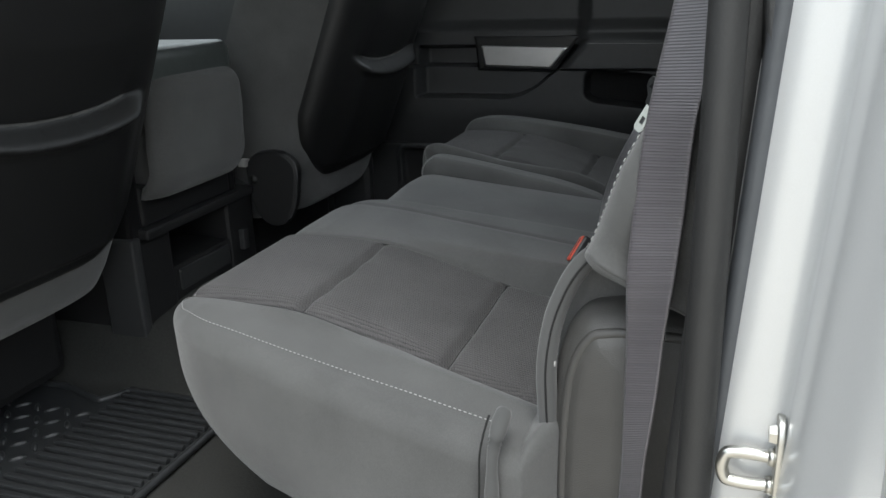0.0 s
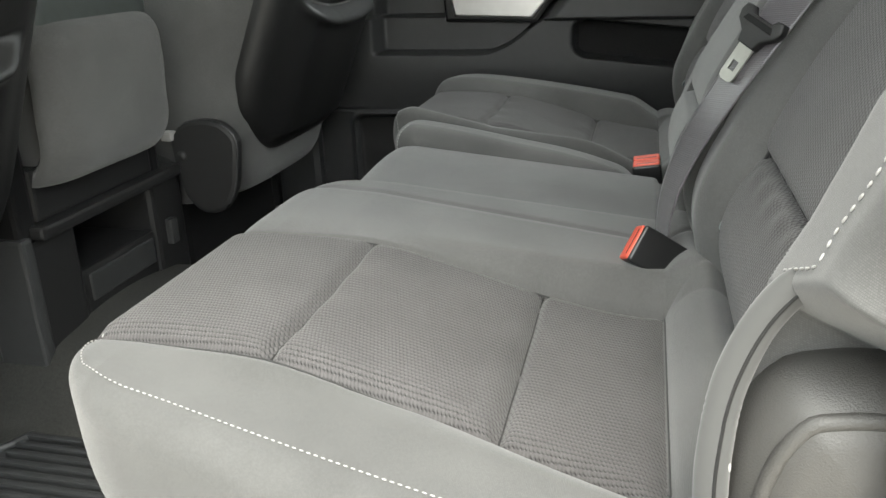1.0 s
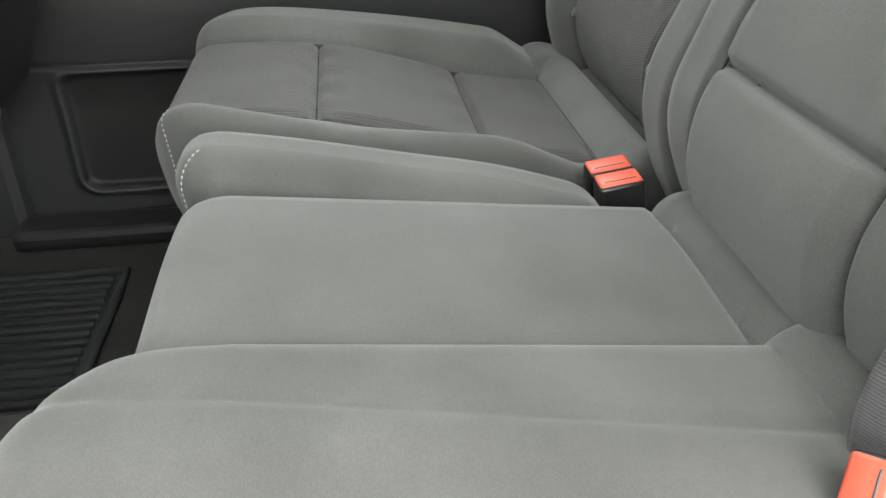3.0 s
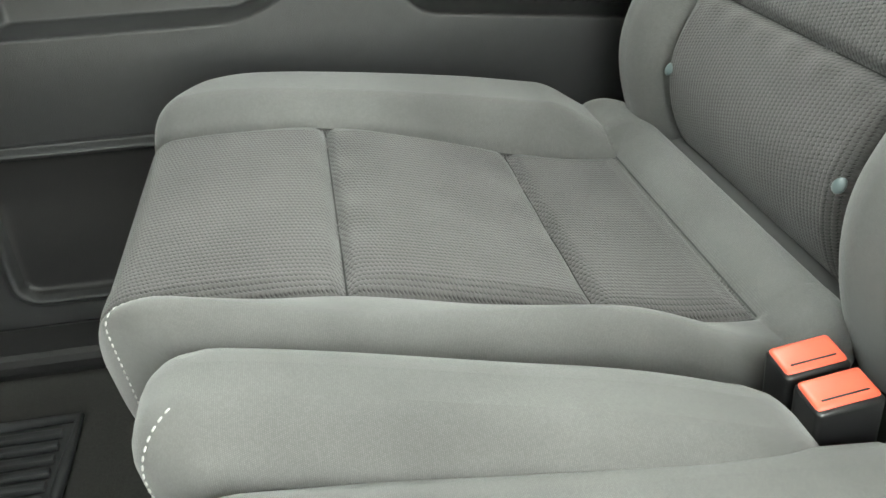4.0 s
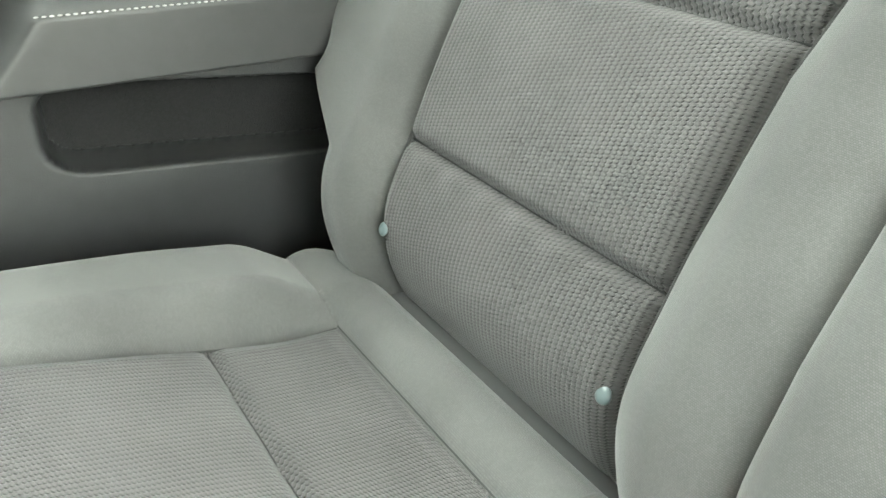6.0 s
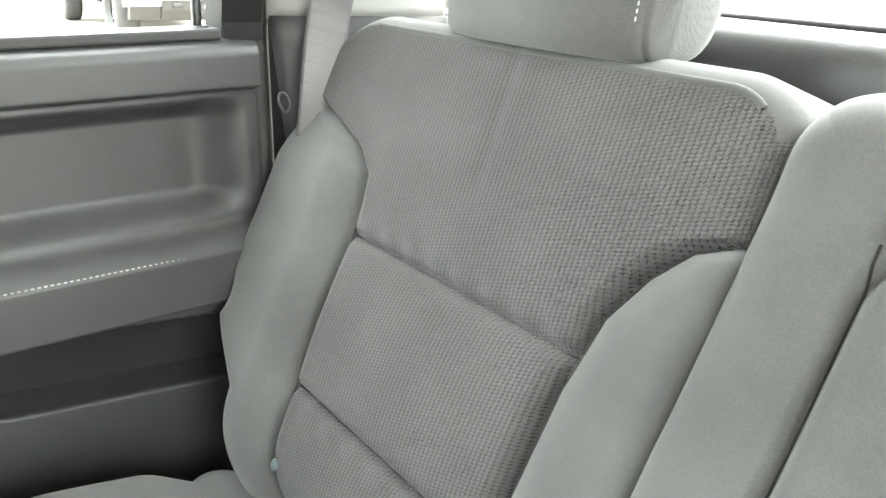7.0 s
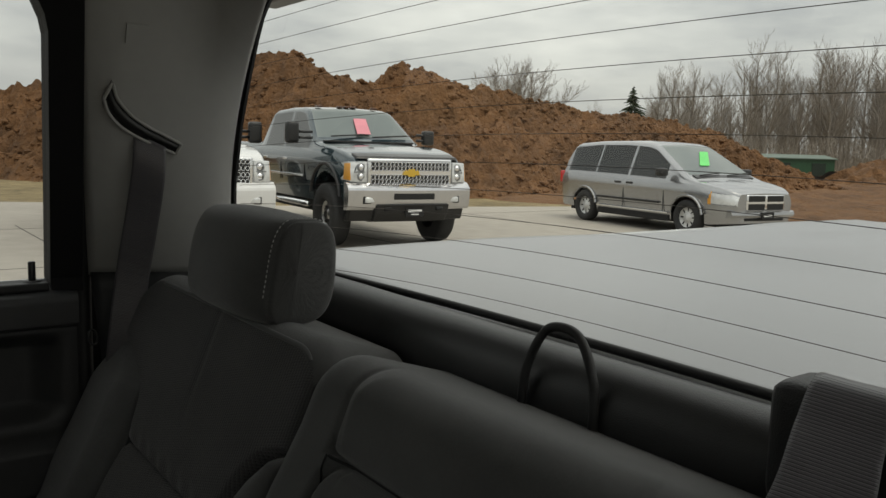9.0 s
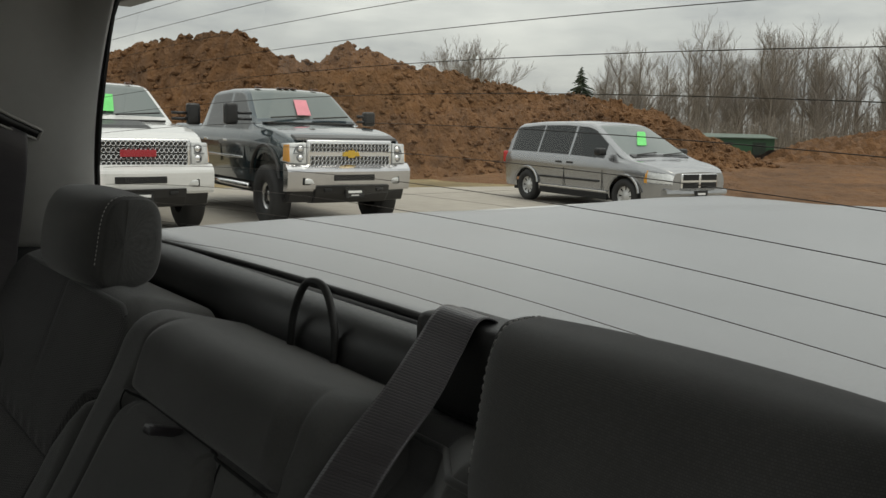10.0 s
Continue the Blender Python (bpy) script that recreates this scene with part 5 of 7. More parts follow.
def clods():
    """Loose lumps of clay lying over the heap's slope."""
    rnd2 = random.Random(8)
    bm = bmesh.new()
    bmesh.ops.create_icosphere(bm, subdivisions=1, radius=1.0)
    base = np.array([tuple(v.co) for v in bm.verts])
    tri = np.array([[v.index for v in f.verts] for f in bm.faces])
    bm.free()
    V, T, k = [], [], 0
    while k < 6500:
        x, y = rnd2.uniform(2, 40), rnd2.uniform(16.5, 36)
        h = main_heap(x, y)
        if h < 0.15:
            continue
        r = 0.035 + 0.13 * rnd2.random() ** 2.5
        s = np.array([[rnd2.uniform(0.6, 1.2) for _ in range(3)] for _ in range(len(base))]) * r * np.array((1.2, 1.0, 0.8))
        z = GROUND - 0.25 + h + min(h / 0.7, 1) * lumps(x, y) + 0.05 * noise.noise((x * 2.5, y * 2.5, 1))
        T.append(tri + len(V) * len(base))
        V.append(base * s + np.array((x, y, z + r * 0.25)))
        k += 1
    tagged(quad_mesh("clods", np.concatenate(V), np.concatenate(T), DIRT, None, "", smooth=False), "loose clods of red-brown clay on the heap", "clods", kind="stuff")


clods()
heap("earth_heap", 38, 78, 12, 32, 150, 80, low_heap, "low heap of red-brown dug clay")


def dug(x, y):
    """Churned ground: it rises from the concrete's edge, with ruts along it."""
    edge = min(max((x - 15.6 - 0.25 * math.sin(y * 1.3)) / 2.5, 0), 1, max((y - 3.2) / 2, 0))
    h = 0.08 + 0.09 * noise.noise((x * 0.5, y * 0.5, 3)) + 0.06 * noise.noise((x * 1.7, y * 1.7, 5)) + 0.035 * noise.noise((x * 4.5, y * 4.5, 9))
    rut = math.sin((0.5 * x + y) * 1.7 + 1.5 * noise.noise((x * 0.2, y * 0.2, 2)))
    return GROUND - 0.04 + edge * (0.10 + h + 0.05 * rut)


g = np.array([[(x, y, dug(x, y)) for y in np.linspace(3, 30, 150)] for x in np.linspace(15.4, 75, 260)])
tagged(sheet("ground_dug", g, DIRT, None, "", smooth=False), "bare dug clay ground with ruts", "ground", kind="structure")

# ---- bare trees ----
BARK = material("grey_brown_bark", (0.235, 0.205, 0.175), 0.95, vary=0.35, scale=8, big=1.0)
NEEDLE = material("dark_green_needles", (0.028, 0.045, 0.022), 0.9, vary=0.4, scale=3)


def branch_tubes(seed, height, spread, levels=4, trunk=0.11):
    """A leading stem with ever finer limbs: two lists of (start, end, radius, end radius)."""
    rnd = random.Random(seed)
    stems, twigs = [], []

    def limb(p, d, length, r, level):
        n = 3 if level < levels else 2
        for i in range(n):
            d = (d + Vector((rnd.uniform(-1, 1), rnd.uniform(-1, 1), rnd.uniform(-0.2, 0.9))) * 0.15).normalized()
            q = p + d * (length / n)
            twigs.append((p.copy(), q.copy(), r, r * 0.75))
            r *= 0.75
            p = q
            if level < levels:
                for _ in range(2):
                    a = rnd.uniform(0, 2 * math.pi)
                    out = Vector((math.cos(a), math.sin(a), rnd.uniform(0.1, 1.0))).normalized()
                    limb(p.copy(), (d * 0.75 + out * spread).normalized(), length * rnd.uniform(0.38, 0.58), r * 0.7, level + 1)

    p, d, r = Vector((0, 0, -0.2)), Vector((rnd.uniform(-0.05, 0.05), rnd.uniform(-0.05, 0.05), 1)).normalized(), trunk
    n = 9
    for i in range(n):
        q = p + d * (height * 0.93 / n)
        stems.append((p.copy(), q.copy(), r, r * 0.86))
        r *= 0.86
        p = q
        d = (d + Vector((rnd.uniform(-1, 1), rnd.uniform(-1, 1), 0.5)) * 0.07).normalized()
        if i >= 2:
            for _ in range(3):
                a = rnd.uniform(0, 2 * math.pi)
                out = Vector((math.cos(a), math.sin(a), rnd.uniform(0.5, 1.7))).normalized()
                limb(p.copy(), (d * 0.35 + out).normalized(), height * rnd.uniform(0.16, 0.30) * (1.15 - 0.6 * i / n), r * 0.5, 2)
    return stems, twigs


def bars_mesh(name, bars, mat, parent, sides=4, least=0.012):
    verts, quads = [], []
    w = [2 * math.pi * k / sides for k in range(sides)]
    for p, q, r0, r1 in bars:
        d = (q - p).normalized()
        a = d.cross(Vector((0.31, 0.17, 0.6))).normalized()
        b = d.cross(a)
        base = len(verts)
        for c, r in ((p, max(r0, least)), (q, max(r1, least * 0.8))):
            verts += [c + (a * math.cos(x) + b * math.sin(x)) * r for x in w]
        quads += [[base + k, base + (k + 1) % sides, base + sides + (k + 1) % sides, base + sides + k] for k in range(sides)]
    return quad_mesh(name, np.array([tuple(v) for v in verts]), np.array(quads), mat, parent, smooth=False)


def bare_tree(seed, height, spread, levels=4, trunk=0.11):
    t = thing("bare_tree", "leafless grey-brown tree at the edge of the lot", "tree", (0, 0, GROUND), "bare trees")
    stems, twigs = branch_tubes(seed, height, spread, levels, trunk)
    bars_mesh("trunk", stems, BARK, t, 6)
    bars_mesh("crown", twigs, BARK, t, 3, 0.0070)
    return t


rnd = random.Random(5)
kinds = [bare_tree(11 + k, 9.5 + 0.6 * k, 0.48 + 0.06 * (k % 3), 4, 0.19) for k in range(5)]
spots = []
for k in range(140):
    px = rnd.uniform(0.0, 1.0)
    far = rnd.uniform(72, 108)
    a = math.radians(39.8 - 30 * px)
    spots.append((0.4 + far * math.cos(a), far * math.sin(a), rnd.uniform(0.75, 1.12) * (0.74 + 0.35 * px), rnd.uniform(0, 360), k % 5))
for n, (x, y, s, rz, k) in enumerate(spots):
    m = Matrix.LocRotScale((x, y, GROUND), Euler((0, 0, radians(rz))), None)
    tree = kinds[k] if n < 5 else copy_thing(kinds[k], m)
    tree.matrix_basis = m @ Matrix.Scale(s, 4)
big = thing("bare_tree", "wide leafless tree with many fanned stems behind the heap", "tree", (0, 0, GROUND))
stems, twigs = [], []
for k in range(15):
    turn = Matrix.Rotation(radians(67 * k), 3, "Z") @ Matrix.Rotation(radians(5 + 36 * (k % 4) / 3), 3, "Y")
    for bars, grown in zip((stems, twigs), branch_tubes(60 + k, 7.6, 0.66, 4, 0.09)):
        bars += [(turn @ p, turn @ q, r0, r1) for p, q, r0, r1 in grown]
bars_mesh("trunk", stems, BARK, big, 5)
bars_mesh("crown", twigs, BARK, big, 3, 0.0075)
big.matrix_basis = pose(49.9, 56.2, GROUND, 0, 0, 30) @ Matrix.Scale(1.10, 4)
for n, (x, y, s) in enumerate(((58, 58, 0.36), (17, 78, 0.8), (8, 75, 0.6), (60.5, 57, 0.5))):
    t = copy_thing(kinds[n], pose(x, y, GROUND, 0, 0, 70 * n) @ Matrix.Scale(s, 4))
    t.matrix_basis = pose(x, y, GROUND, 0, 0, 70 * n) @ Matrix.Scale(s, 4)
# dense brush below the trees
bars = []
for k in range(2200):
    px, far = rnd.uniform(-0.02, 1.05), rnd.uniform(66, 104)
    a = math.radians(39.0 - 29 * px)
    p = Vector((0.4 + far * math.cos(a), far * math.sin(a), GROUND))
    h = rnd.uniform(0.8, 3.6)
    d = Vector((rnd.uniform(-0.5, 0.5), rnd.uniform(-0.5, 0.5), 1)).normalized()
    bars.append((p, p + d * h, 0.03, 0.012))
    for _ in range(2):
        q = p + d * h * rnd.uniform(0.3, 0.9)
        bars.append((q, q + Vector((rnd.uniform(-1, 1), rnd.uniform(-1, 1), rnd.uniform(0.1, 1))).normalized() * h * 0.4, 0.016, 0.010))
tagged(bars_mesh("undergrowth", bars, BARK, None, 3, 0.016), "tangled leafless brush below the trees", "brush", kind="stuff")


def woods_line():
    """The dim inner woods behind the first trees: a ragged bank of stems."""
    rows = []
    for k in range(800):
        a = math.radians(39.5 - 32 * rnd.random())
        far = rnd.uniform(106, 135)
        p = Vector((far * math.cos(a), far * math.sin(a), GROUND))
        h = rnd.uniform(3.0, 7.5)
        rows.append((p, p + Vector((rnd.uniform(-0.1, 0.1), rnd.uniform(-0.1, 0.1), 1)) * h, rnd.uniform(0.05, 0.13), 0.02))
        for _ in range(4):
            q = p + Vector((0, 0, h * rnd.uniform(0.35, 0.95)))
            rows.append((q, q + Vector((rnd.uniform(-1, 1), rnd.uniform(-1, 1), rnd.uniform(0.2, 1.4))).normalized() * rnd.uniform(0.8, 2.4), 0.035, 0.015))
    return rows


tagged(bars_mesh("far_woods", woods_line(), BARK, None, 3, 0.02), "dense leafless woods beyond the lot", "woods", kind="stuff")


def fir(at, h):
    t = thing("fir_tree", "small dark green conifer behind the heap", "tree", at)
    bars_mesh("trunk", [(Vector((0, 0, -0.2)), Vector((0, 0, h)), 0.10, 0.02)], BARK, t, 6)
    rows = []
    for k in range(900):
        z = h * (1 - rnd.random() ** 0.6 * 0.9)
        r = (h - z) * 0.60 * rnd.uniform(0.5, 1.1) + 0.05
        a = rnd.uniform(0, 2 * math.pi)
        p = Vector((0.2 * r * math.cos(a), 0.2 * r * math.sin(a), z))
        rows.append((p, Vector((r * math.cos(a), r * math.sin(a), z - r * 0.25)), 0.07, 0.03))
    bars_mesh("crown", rows, NEEDLE, t, 4, 0.03)


fir((62.2, 53.4, GROUND), 7.9)


def shed(at, rz):
    s = thing("garden_shed", "low green metal-roofed shed behind the heaps", "shed", at, rz=rz)
    green, roof = material("green_painted_metal", (0.030, 0.090, 0.045), 0.5), material("pale_green_roof", (0.10, 0.14, 0.11), 0.5)
    part("wall", box_bm((-2.4, -1.3, 0), (2.4, 1.3, 1.40), 0.01), green, s, "dark green metal wall")
    part("roof", prism_bm([(-1.45, 1.38), (0, 1.60), (1.45, 1.38), (1.45, 1.44), (0, 1.66), (-1.45, 1.44)], "x", -2.5, 2.5), roof, s, "pale green metal roof")
    for x in (-1.4, 0.9):
        part("door", box_bm((x, -1.33, 0.1), (x + 0.9, -1.29, 1.15), 0.005), material("dark_door", (0.02, 0.035, 0.025), 0.6), s, "dark door")


shed((48.0, 28.5, GROUND), -30)
sf = thing("silt_fence", "slack black sheet fence before the shed", "fence", (44.0, 23.8, GROUND))
P = np.array([[(s * 3.4, -0.4 * s + 0.15 * math.sin(s * 9), 0.02 + h * (0.62 + 0.14 * math.sin(s * 7))) for h in (0, 0.5, 1)] for s in np.linspace(-1, 1, 30)])
sheet("fence_sheet", P, GLOSSBLACK, sf, "")


# ---- parked vehicles ----
TYRE = material("tyre_rubber", (0.020, 0.020, 0.020), 0.75, bump=0.4, bump_scale=60)
ALLOY = material("machined_alloy", (0.62, 0.62, 0.62), 0.25, metal=1.0)
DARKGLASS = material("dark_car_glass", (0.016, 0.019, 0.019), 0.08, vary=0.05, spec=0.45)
# windshield base colour is lifted to stand in for reflected sky
WINDSHIELD = material("sky_pale_windshield", (0.13, 0.155, 0.148), 0.07, vary=0.1, big=2.0, spec=0.9)
LENS = material("clear_lamp_lens", (0.60, 0.61, 0.61), 0.12, metal=0.25, vary=0.35, scale=14, coat=0.9)
STEELGREY = material("dull_grey_bezel", (0.20, 0.205, 0.21), 0.35, metal=0.3)
HUBCAP = material("silver_hubcap", (0.60, 0.60, 0.59), 0.38, metal=0.25, vary=0.1)
PALEAMBER = material("pale_amber_lens", (0.62, 0.40, 0.26), 0.2)
AMBER = material("amber_lens", (0.62, 0.29, 0.05), 0.2)
TAIL = material("red_tail_lens", (0.5, 0.02, 0.02), 0.2)
BUMPER = material("bumper_chrome", (0.58, 0.58, 0.59), 0.16, metal=1.0, vary=0.08)
WHITE = material("white_car_paint", (0.68, 0.68, 0.67), 0.22, vary=0.02, coat=0.7)
BLUE = material("dark_slate_blue_paint", (0.020, 0.040, 0.050), 0.14, metal=0.2, vary=0.05, coat=1.0)
VANGREY = material("silver_grey_paint", (0.35, 0.354, 0.36), 0.27, metal=0.85, vary=0.03, coat=0.8, scale=500)
UNDER = material("black_underbody", (0.010, 0.010, 0.010), 0.8)
GOLD = material("gold_badge", (0.70, 0.45, 0.06), 0.3, metal=0.6)
BADGE_RED = material("red_badge", (0.35, 0.02, 0.03), 0.35)
GREENCARD = material("green_price_card", (0.16, 0.70, 0.19), 0.6)
PINKCARD = material("pink_price_card", (0.72, 0.26, 0.31), 0.6)
SMOKED = material("smoked_amber", (0.10, 0.04, 0.02), 0.3)
INK = material("white_print", (0.75, 0.75, 0.75), 0.6)


def cut_bm(bm, ys):
    for y in ys:
        bmesh.ops.bisect_plane(bm, geom=bm.verts[:] + bm.edges[:] + bm.faces[:], plane_co=(0, y, 0), plane_no=(0, 1, 0))
    return bm


def nose_round(bm, x_from, k, w, tail=None):
    """Rounds a body in plan towards its nose, and its tail."""
    for v in bm.verts:
        t = min(max((v.co.x - x_from) / 0.9, 0), 1)
        v.co.x -= k * t * (abs(v.co.y) / w) ** 2.4
        if tail is not None:
            t = min(max((tail - v.co.x) / 0.6, 0), 1)
            v.co.x += 0.12 * t * (abs(v.co.y) / w) ** 3
    return bm


def hexa(lo, hi, bevel=0.04, seg=3):
    """A solid between four lower and four upper corners."""
    bm = bmesh.new()
    a, b = [bm.verts.new(p) for p in lo], [bm.verts.new(p) for p in hi]
    bm.faces.new(a), bm.faces.new(b)
    for i in range(4):
        bm.faces.new((a[i], a[(i + 1) % 4], b[(i + 1) % 4], b[i]))
    bmesh.ops.recalc_face_normals(bm, faces=bm.faces[:])
    bmesh.ops.bevel(bm, geom=bm.edges[:], offset=bevel, segments=seg, profile=0.6, affect="EDGES")
    return bm


def on_face(corners, outline, off, thick=0.008):
    """A plate with an outline in (0..1, 0..1) laid on a four-cornered face."""
    c = [Vector(p) for p in corners]
    n = (c[3] - c[0]).cross(c[1] - c[0]).normalized()
    bm = bmesh.new()

    def at(u, v):
        return (c[0] * (1 - u) + c[1] * u) * (1 - v) + (c[3] * (1 - u) + c[2] * u) * v

    lo = [bm.verts.new(at(u, v) + n * (off - thick)) for u, v in outline]
    hi = [bm.verts.new(at(u, v) + n * off) for u, v in outline]
    bm.faces.new(lo), bm.faces.new(hi)
    k = len(outline)
    for i in range(k):
        bm.faces.new((lo[i], lo[(i + 1) % k], hi[(i + 1) % k], hi[i]))
    bmesh.ops.recalc_face_normals(bm, faces=bm.faces[:])
    return bm


def soft_box(u0, u1, v0, v1, r=0.06):
    pts = []
    for cx, cy, a0 in ((u1 - r, v1 - r, 0), (u0 + r, v1 - r, 90), (u0 + r, v0 + r, 180), (u1 - r, v0 + r, 270)):
        pts += [(cx + r * math.cos(radians(a0 + a)), cy + r * math.sin(radians(a0 + a))) for a in (0, 30, 60, 90)]
    return pts


def wheel(parent, x, y, r, wide, rim, spokes, look=None):
    """A wheel with tyre, rim, spokes and hub; y's sign gives its outer side."""
    s = 1 if y > 0 else -1
    prof = [(rim - 0.01, -0.5), (r - 0.05, -0.5), (r - 0.012, -0.42), (r, -0.25), (r, 0.25), (r - 0.012, 0.42), (r - 0.05, 0.5), (rim, 0.5), (rim - 0.02, 0.42), (rim - 0.05, 0.30)]
    w = np.linspace(0, 2 * math.pi, 40, endpoint=False)
    P = np.array([[(x + q * math.cos(a), y + s * d * wide, r + q * math.sin(a)) for a in w] for q, d in prof])
    t = sheet("wheel", P, TYRE, parent, "black tyre on a bright wheel", closed_v=True)
    disc = [(0.0, 0.24), (rim * 0.30, 0.24), (rim * 0.34, 0.16), (rim * 0.82, 0.10), (rim * 0.86, 0.33), (rim, 0.42)]
    P = np.array([[(x + q * math.cos(a), y + s * d * wide, r + q * math.sin(a)) for a in w] for q, d in disc])
    rm = sheet("rim", P, look or ALLOY, t, "bright wheel rim", closed_v=True)
    for k in range(spokes):
        a = 2 * math.pi * k / spokes
        c, sn = math.cos(a), math.sin(a)
        hole = Vector((x + rim * 0.58 * c, y + s * wide * 0.155, r + rim * 0.58 * sn))
        if look:
            a, b = Vector((x + rim * 0.46 * c, hole.y, r + rim * 0.46 * sn)), Vector((x + rim * 0.76 * c, hole.y - s * wide * 0.035, r + rim * 0.76 * sn))
            part("rim_opening", cyl_bm(a, b, 0.009, 6, 0.017), UNDER, t)
            continue
        part("rim_opening", cyl_bm(hole - Vector((0, 0.004, 0)), hole + Vector((0, s * 0.004 + 0.004, 0)), rim * 1.0 / spokes, 10), UNDER, t)


def price_card(parent, corners, u, v, w, h, mat):
    part("price_card", on_face(corners, [(u - 0.02, v), (u + w, v), (u + w - 0.10 * h, v + h), (u - 0.02 - 0.10 * h, v + h)], 0.016), mat, parent, "bright price card behind the windshield")


def plate_bm(x, y0, y1, z0, z1):
    return box_bm((x - 0.012, y0, z0), (x + 0.012, y1, z1), 0.004)


def car_shell(t, paint, top, belt, wide, sill, tumble, r_roof, arches, ws, windows, x0, x1, dx=0.022, lamps=None):
    """A car's skin lofted along x: top gives the roof line, belt the shoulder, wide the half width, arches the wheel openings;
    ws is the windshield's stretch of x, windows the side windows' stretches."""
    xs = np.arange(x0, x1 + dx / 2, dx)
    zt, zb = np.interp(xs, *zip(*top)), np.interp(xs, *zip(*belt))
    k = np.ones(7) / 7
    zt = np.convolve(np.pad(zt, 3, mode="edge"), k, "valid")
    W, z0 = np.interp(xs, *zip(*wide)), np.interp(xs, *zip(*sill))
    W = np.convolve(np.pad(W, 3, mode="edge"), k, "valid")
    zb = np.minimum(zb, zt - 0.05)
    n1, n2, n3 = 34, 30, 16
    rows = []
    for x, top_z, b, w, lo in zip(xs, zt, zb, W, z0):
        a = np.linspace(0, 1, n1)
        z = lo + (b - lo) * a
        y = w - 0.05 * (1 - a) ** 2 * (a < 1) - 0.035 * np.clip((a - 0.72) / 0.28, 0, 1) ** 2
        r = min(r_roof, (top_z - b) * 0.6)
        a = np.linspace(0, 1, n2 + 1)[1:]
        zs = b + (top_z - r - b) * a
        ys = y[-1] - tumble * (zs - b) - 0.02 * np.sin(a * 1.2) * min(1, (top_z - b) / 0.2)
        a = np.linspace(0, 1, n3 + 1)[1:]
        corner = ys[-1]
        th = a * math.pi / 2
        flat = np.clip((a - 0.45) / 0.55, 0, 1)
        yr = np.where(a < 0.45, corner - r * 1.1 * (1 - np.cos(np.minimum(a / 0.45, 1) * math.pi / 2)), (corner - r * 1.1) * (1 - flat))
        zr = np.where(a < 0.45, top_z - r + (r - 0.02) * np.sin(np.minimum(a / 0.45, 1) * math.pi / 2), top_z - 0.02 + 0.02 * np.sin(flat * math.pi / 2))
        half = np.stack([np.full(n1 + n2 + n3, x), np.r_[y, ys, yr], np.r_[z, zs, zr]], -1)
        rows.append(np.concatenate([half, (half * (1, -1, 1))[::-1][1:]]))
    P = np.array(rows)
    n, m = P.shape[:2]
    idx = np.arange(n * m).reshape(n, m)
    quads = np.stack([idx[:-1, :-1], idx[1:, :-1], idx[1:, 1:], idx[:-1, 1:]], -1)
    c = (P[:-1, :-1] + P[1:, 1:]) / 2
    j = np.arange(m - 1)
    j = np.minimum(j, m - 2 - j)[None, :] * np.ones((n - 1, 1))
    X, Y, Z = c[..., 0], abs(c[..., 1]), c[..., 2]
    roof = np.interp(X, xs, zt)
    base = np.interp(X, xs, zb)
    kind = np.zeros((n - 1, m - 1), int)
    edge = np.interp(X, xs, P[:, n1 + n2 - 1, 1]) - r_roof * 0.9
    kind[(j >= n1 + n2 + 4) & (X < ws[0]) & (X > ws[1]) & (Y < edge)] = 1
    for q, (a, b) in enumerate(windows):
        kind[(j >= n1) & (Z > base + 0.035) & (Z < roof - 0.105) & (X < a) & (X > b)] = 2 + q
    hole = np.zeros_like(kind, bool)
    for cx, cz, rx, rz in arches:
        hole |= (((X - cx) / rx) ** 2 + (np.maximum(Z - cz, 0) / rz) ** 2 < 1) & (Y > 0.5)
    kind[hole & (j < n1)] = -1
    lens = len(windows) + 2
    if lamps:
        xa, xb, za, zb2 = lamps
        lamp = (X > xa + 0.25 * (Z - za)) & (Z > za + 0.10 * np.clip(0.62 - X, 0, 1)) & (Z < zb2 + 0.14 * np.clip(0.85 - X, 0, 1)) & (j < n1 + 6) & (Y > 0.43)
        kind[lamp] = lens
        kind[lamp & (X < xb)] = lens + 1
        inner = lamp.copy()
        inner[1:-1, 1:-1] = lamp[1:-1, 1:-1] & lamp[2:, 1:-1] & lamp[:-2, 1:-1] & lamp[1:-1, 2:] & lamp[1:-1, :-2]
        kind[lamp & ~inner & (X >= xb)] = lens + 2
    V = P.reshape(-1, 3)
    looks = [("body", paint, "")] + [("windshield", WINDSHIELD, "windshield with a pale sky reflection in its colour")] + [("side_window", DARKGLASS, "dark side window")] * len(windows)
    looks += [("headlight", LENS, "clear wrap-round headlight"), ("turn_lamp", AMBER, "amber corner lamp"), ("lamp_bezel", STEELGREY, "dull grey lamp edge")]
    for q, (nm, mat, lab) in enumerate(looks):
        for s in ((0,) if q < 2 else (1, -1)):
            qs = quads[(kind == q) & ((c[..., 1] * s > 0) if s else True)]
            if len(qs):
                used, back = np.unique(qs, return_inverse=True)
                quad_mesh(nm, V[used], back.reshape(-1, 4), mat, t, lab)
    # closed nose and tail
    for i in (0, n - 1):
        bm = bmesh.new()
        bm.faces.new([bm.verts.new(p) for p in P[i]])
        part("end_panel", bm, paint, t)


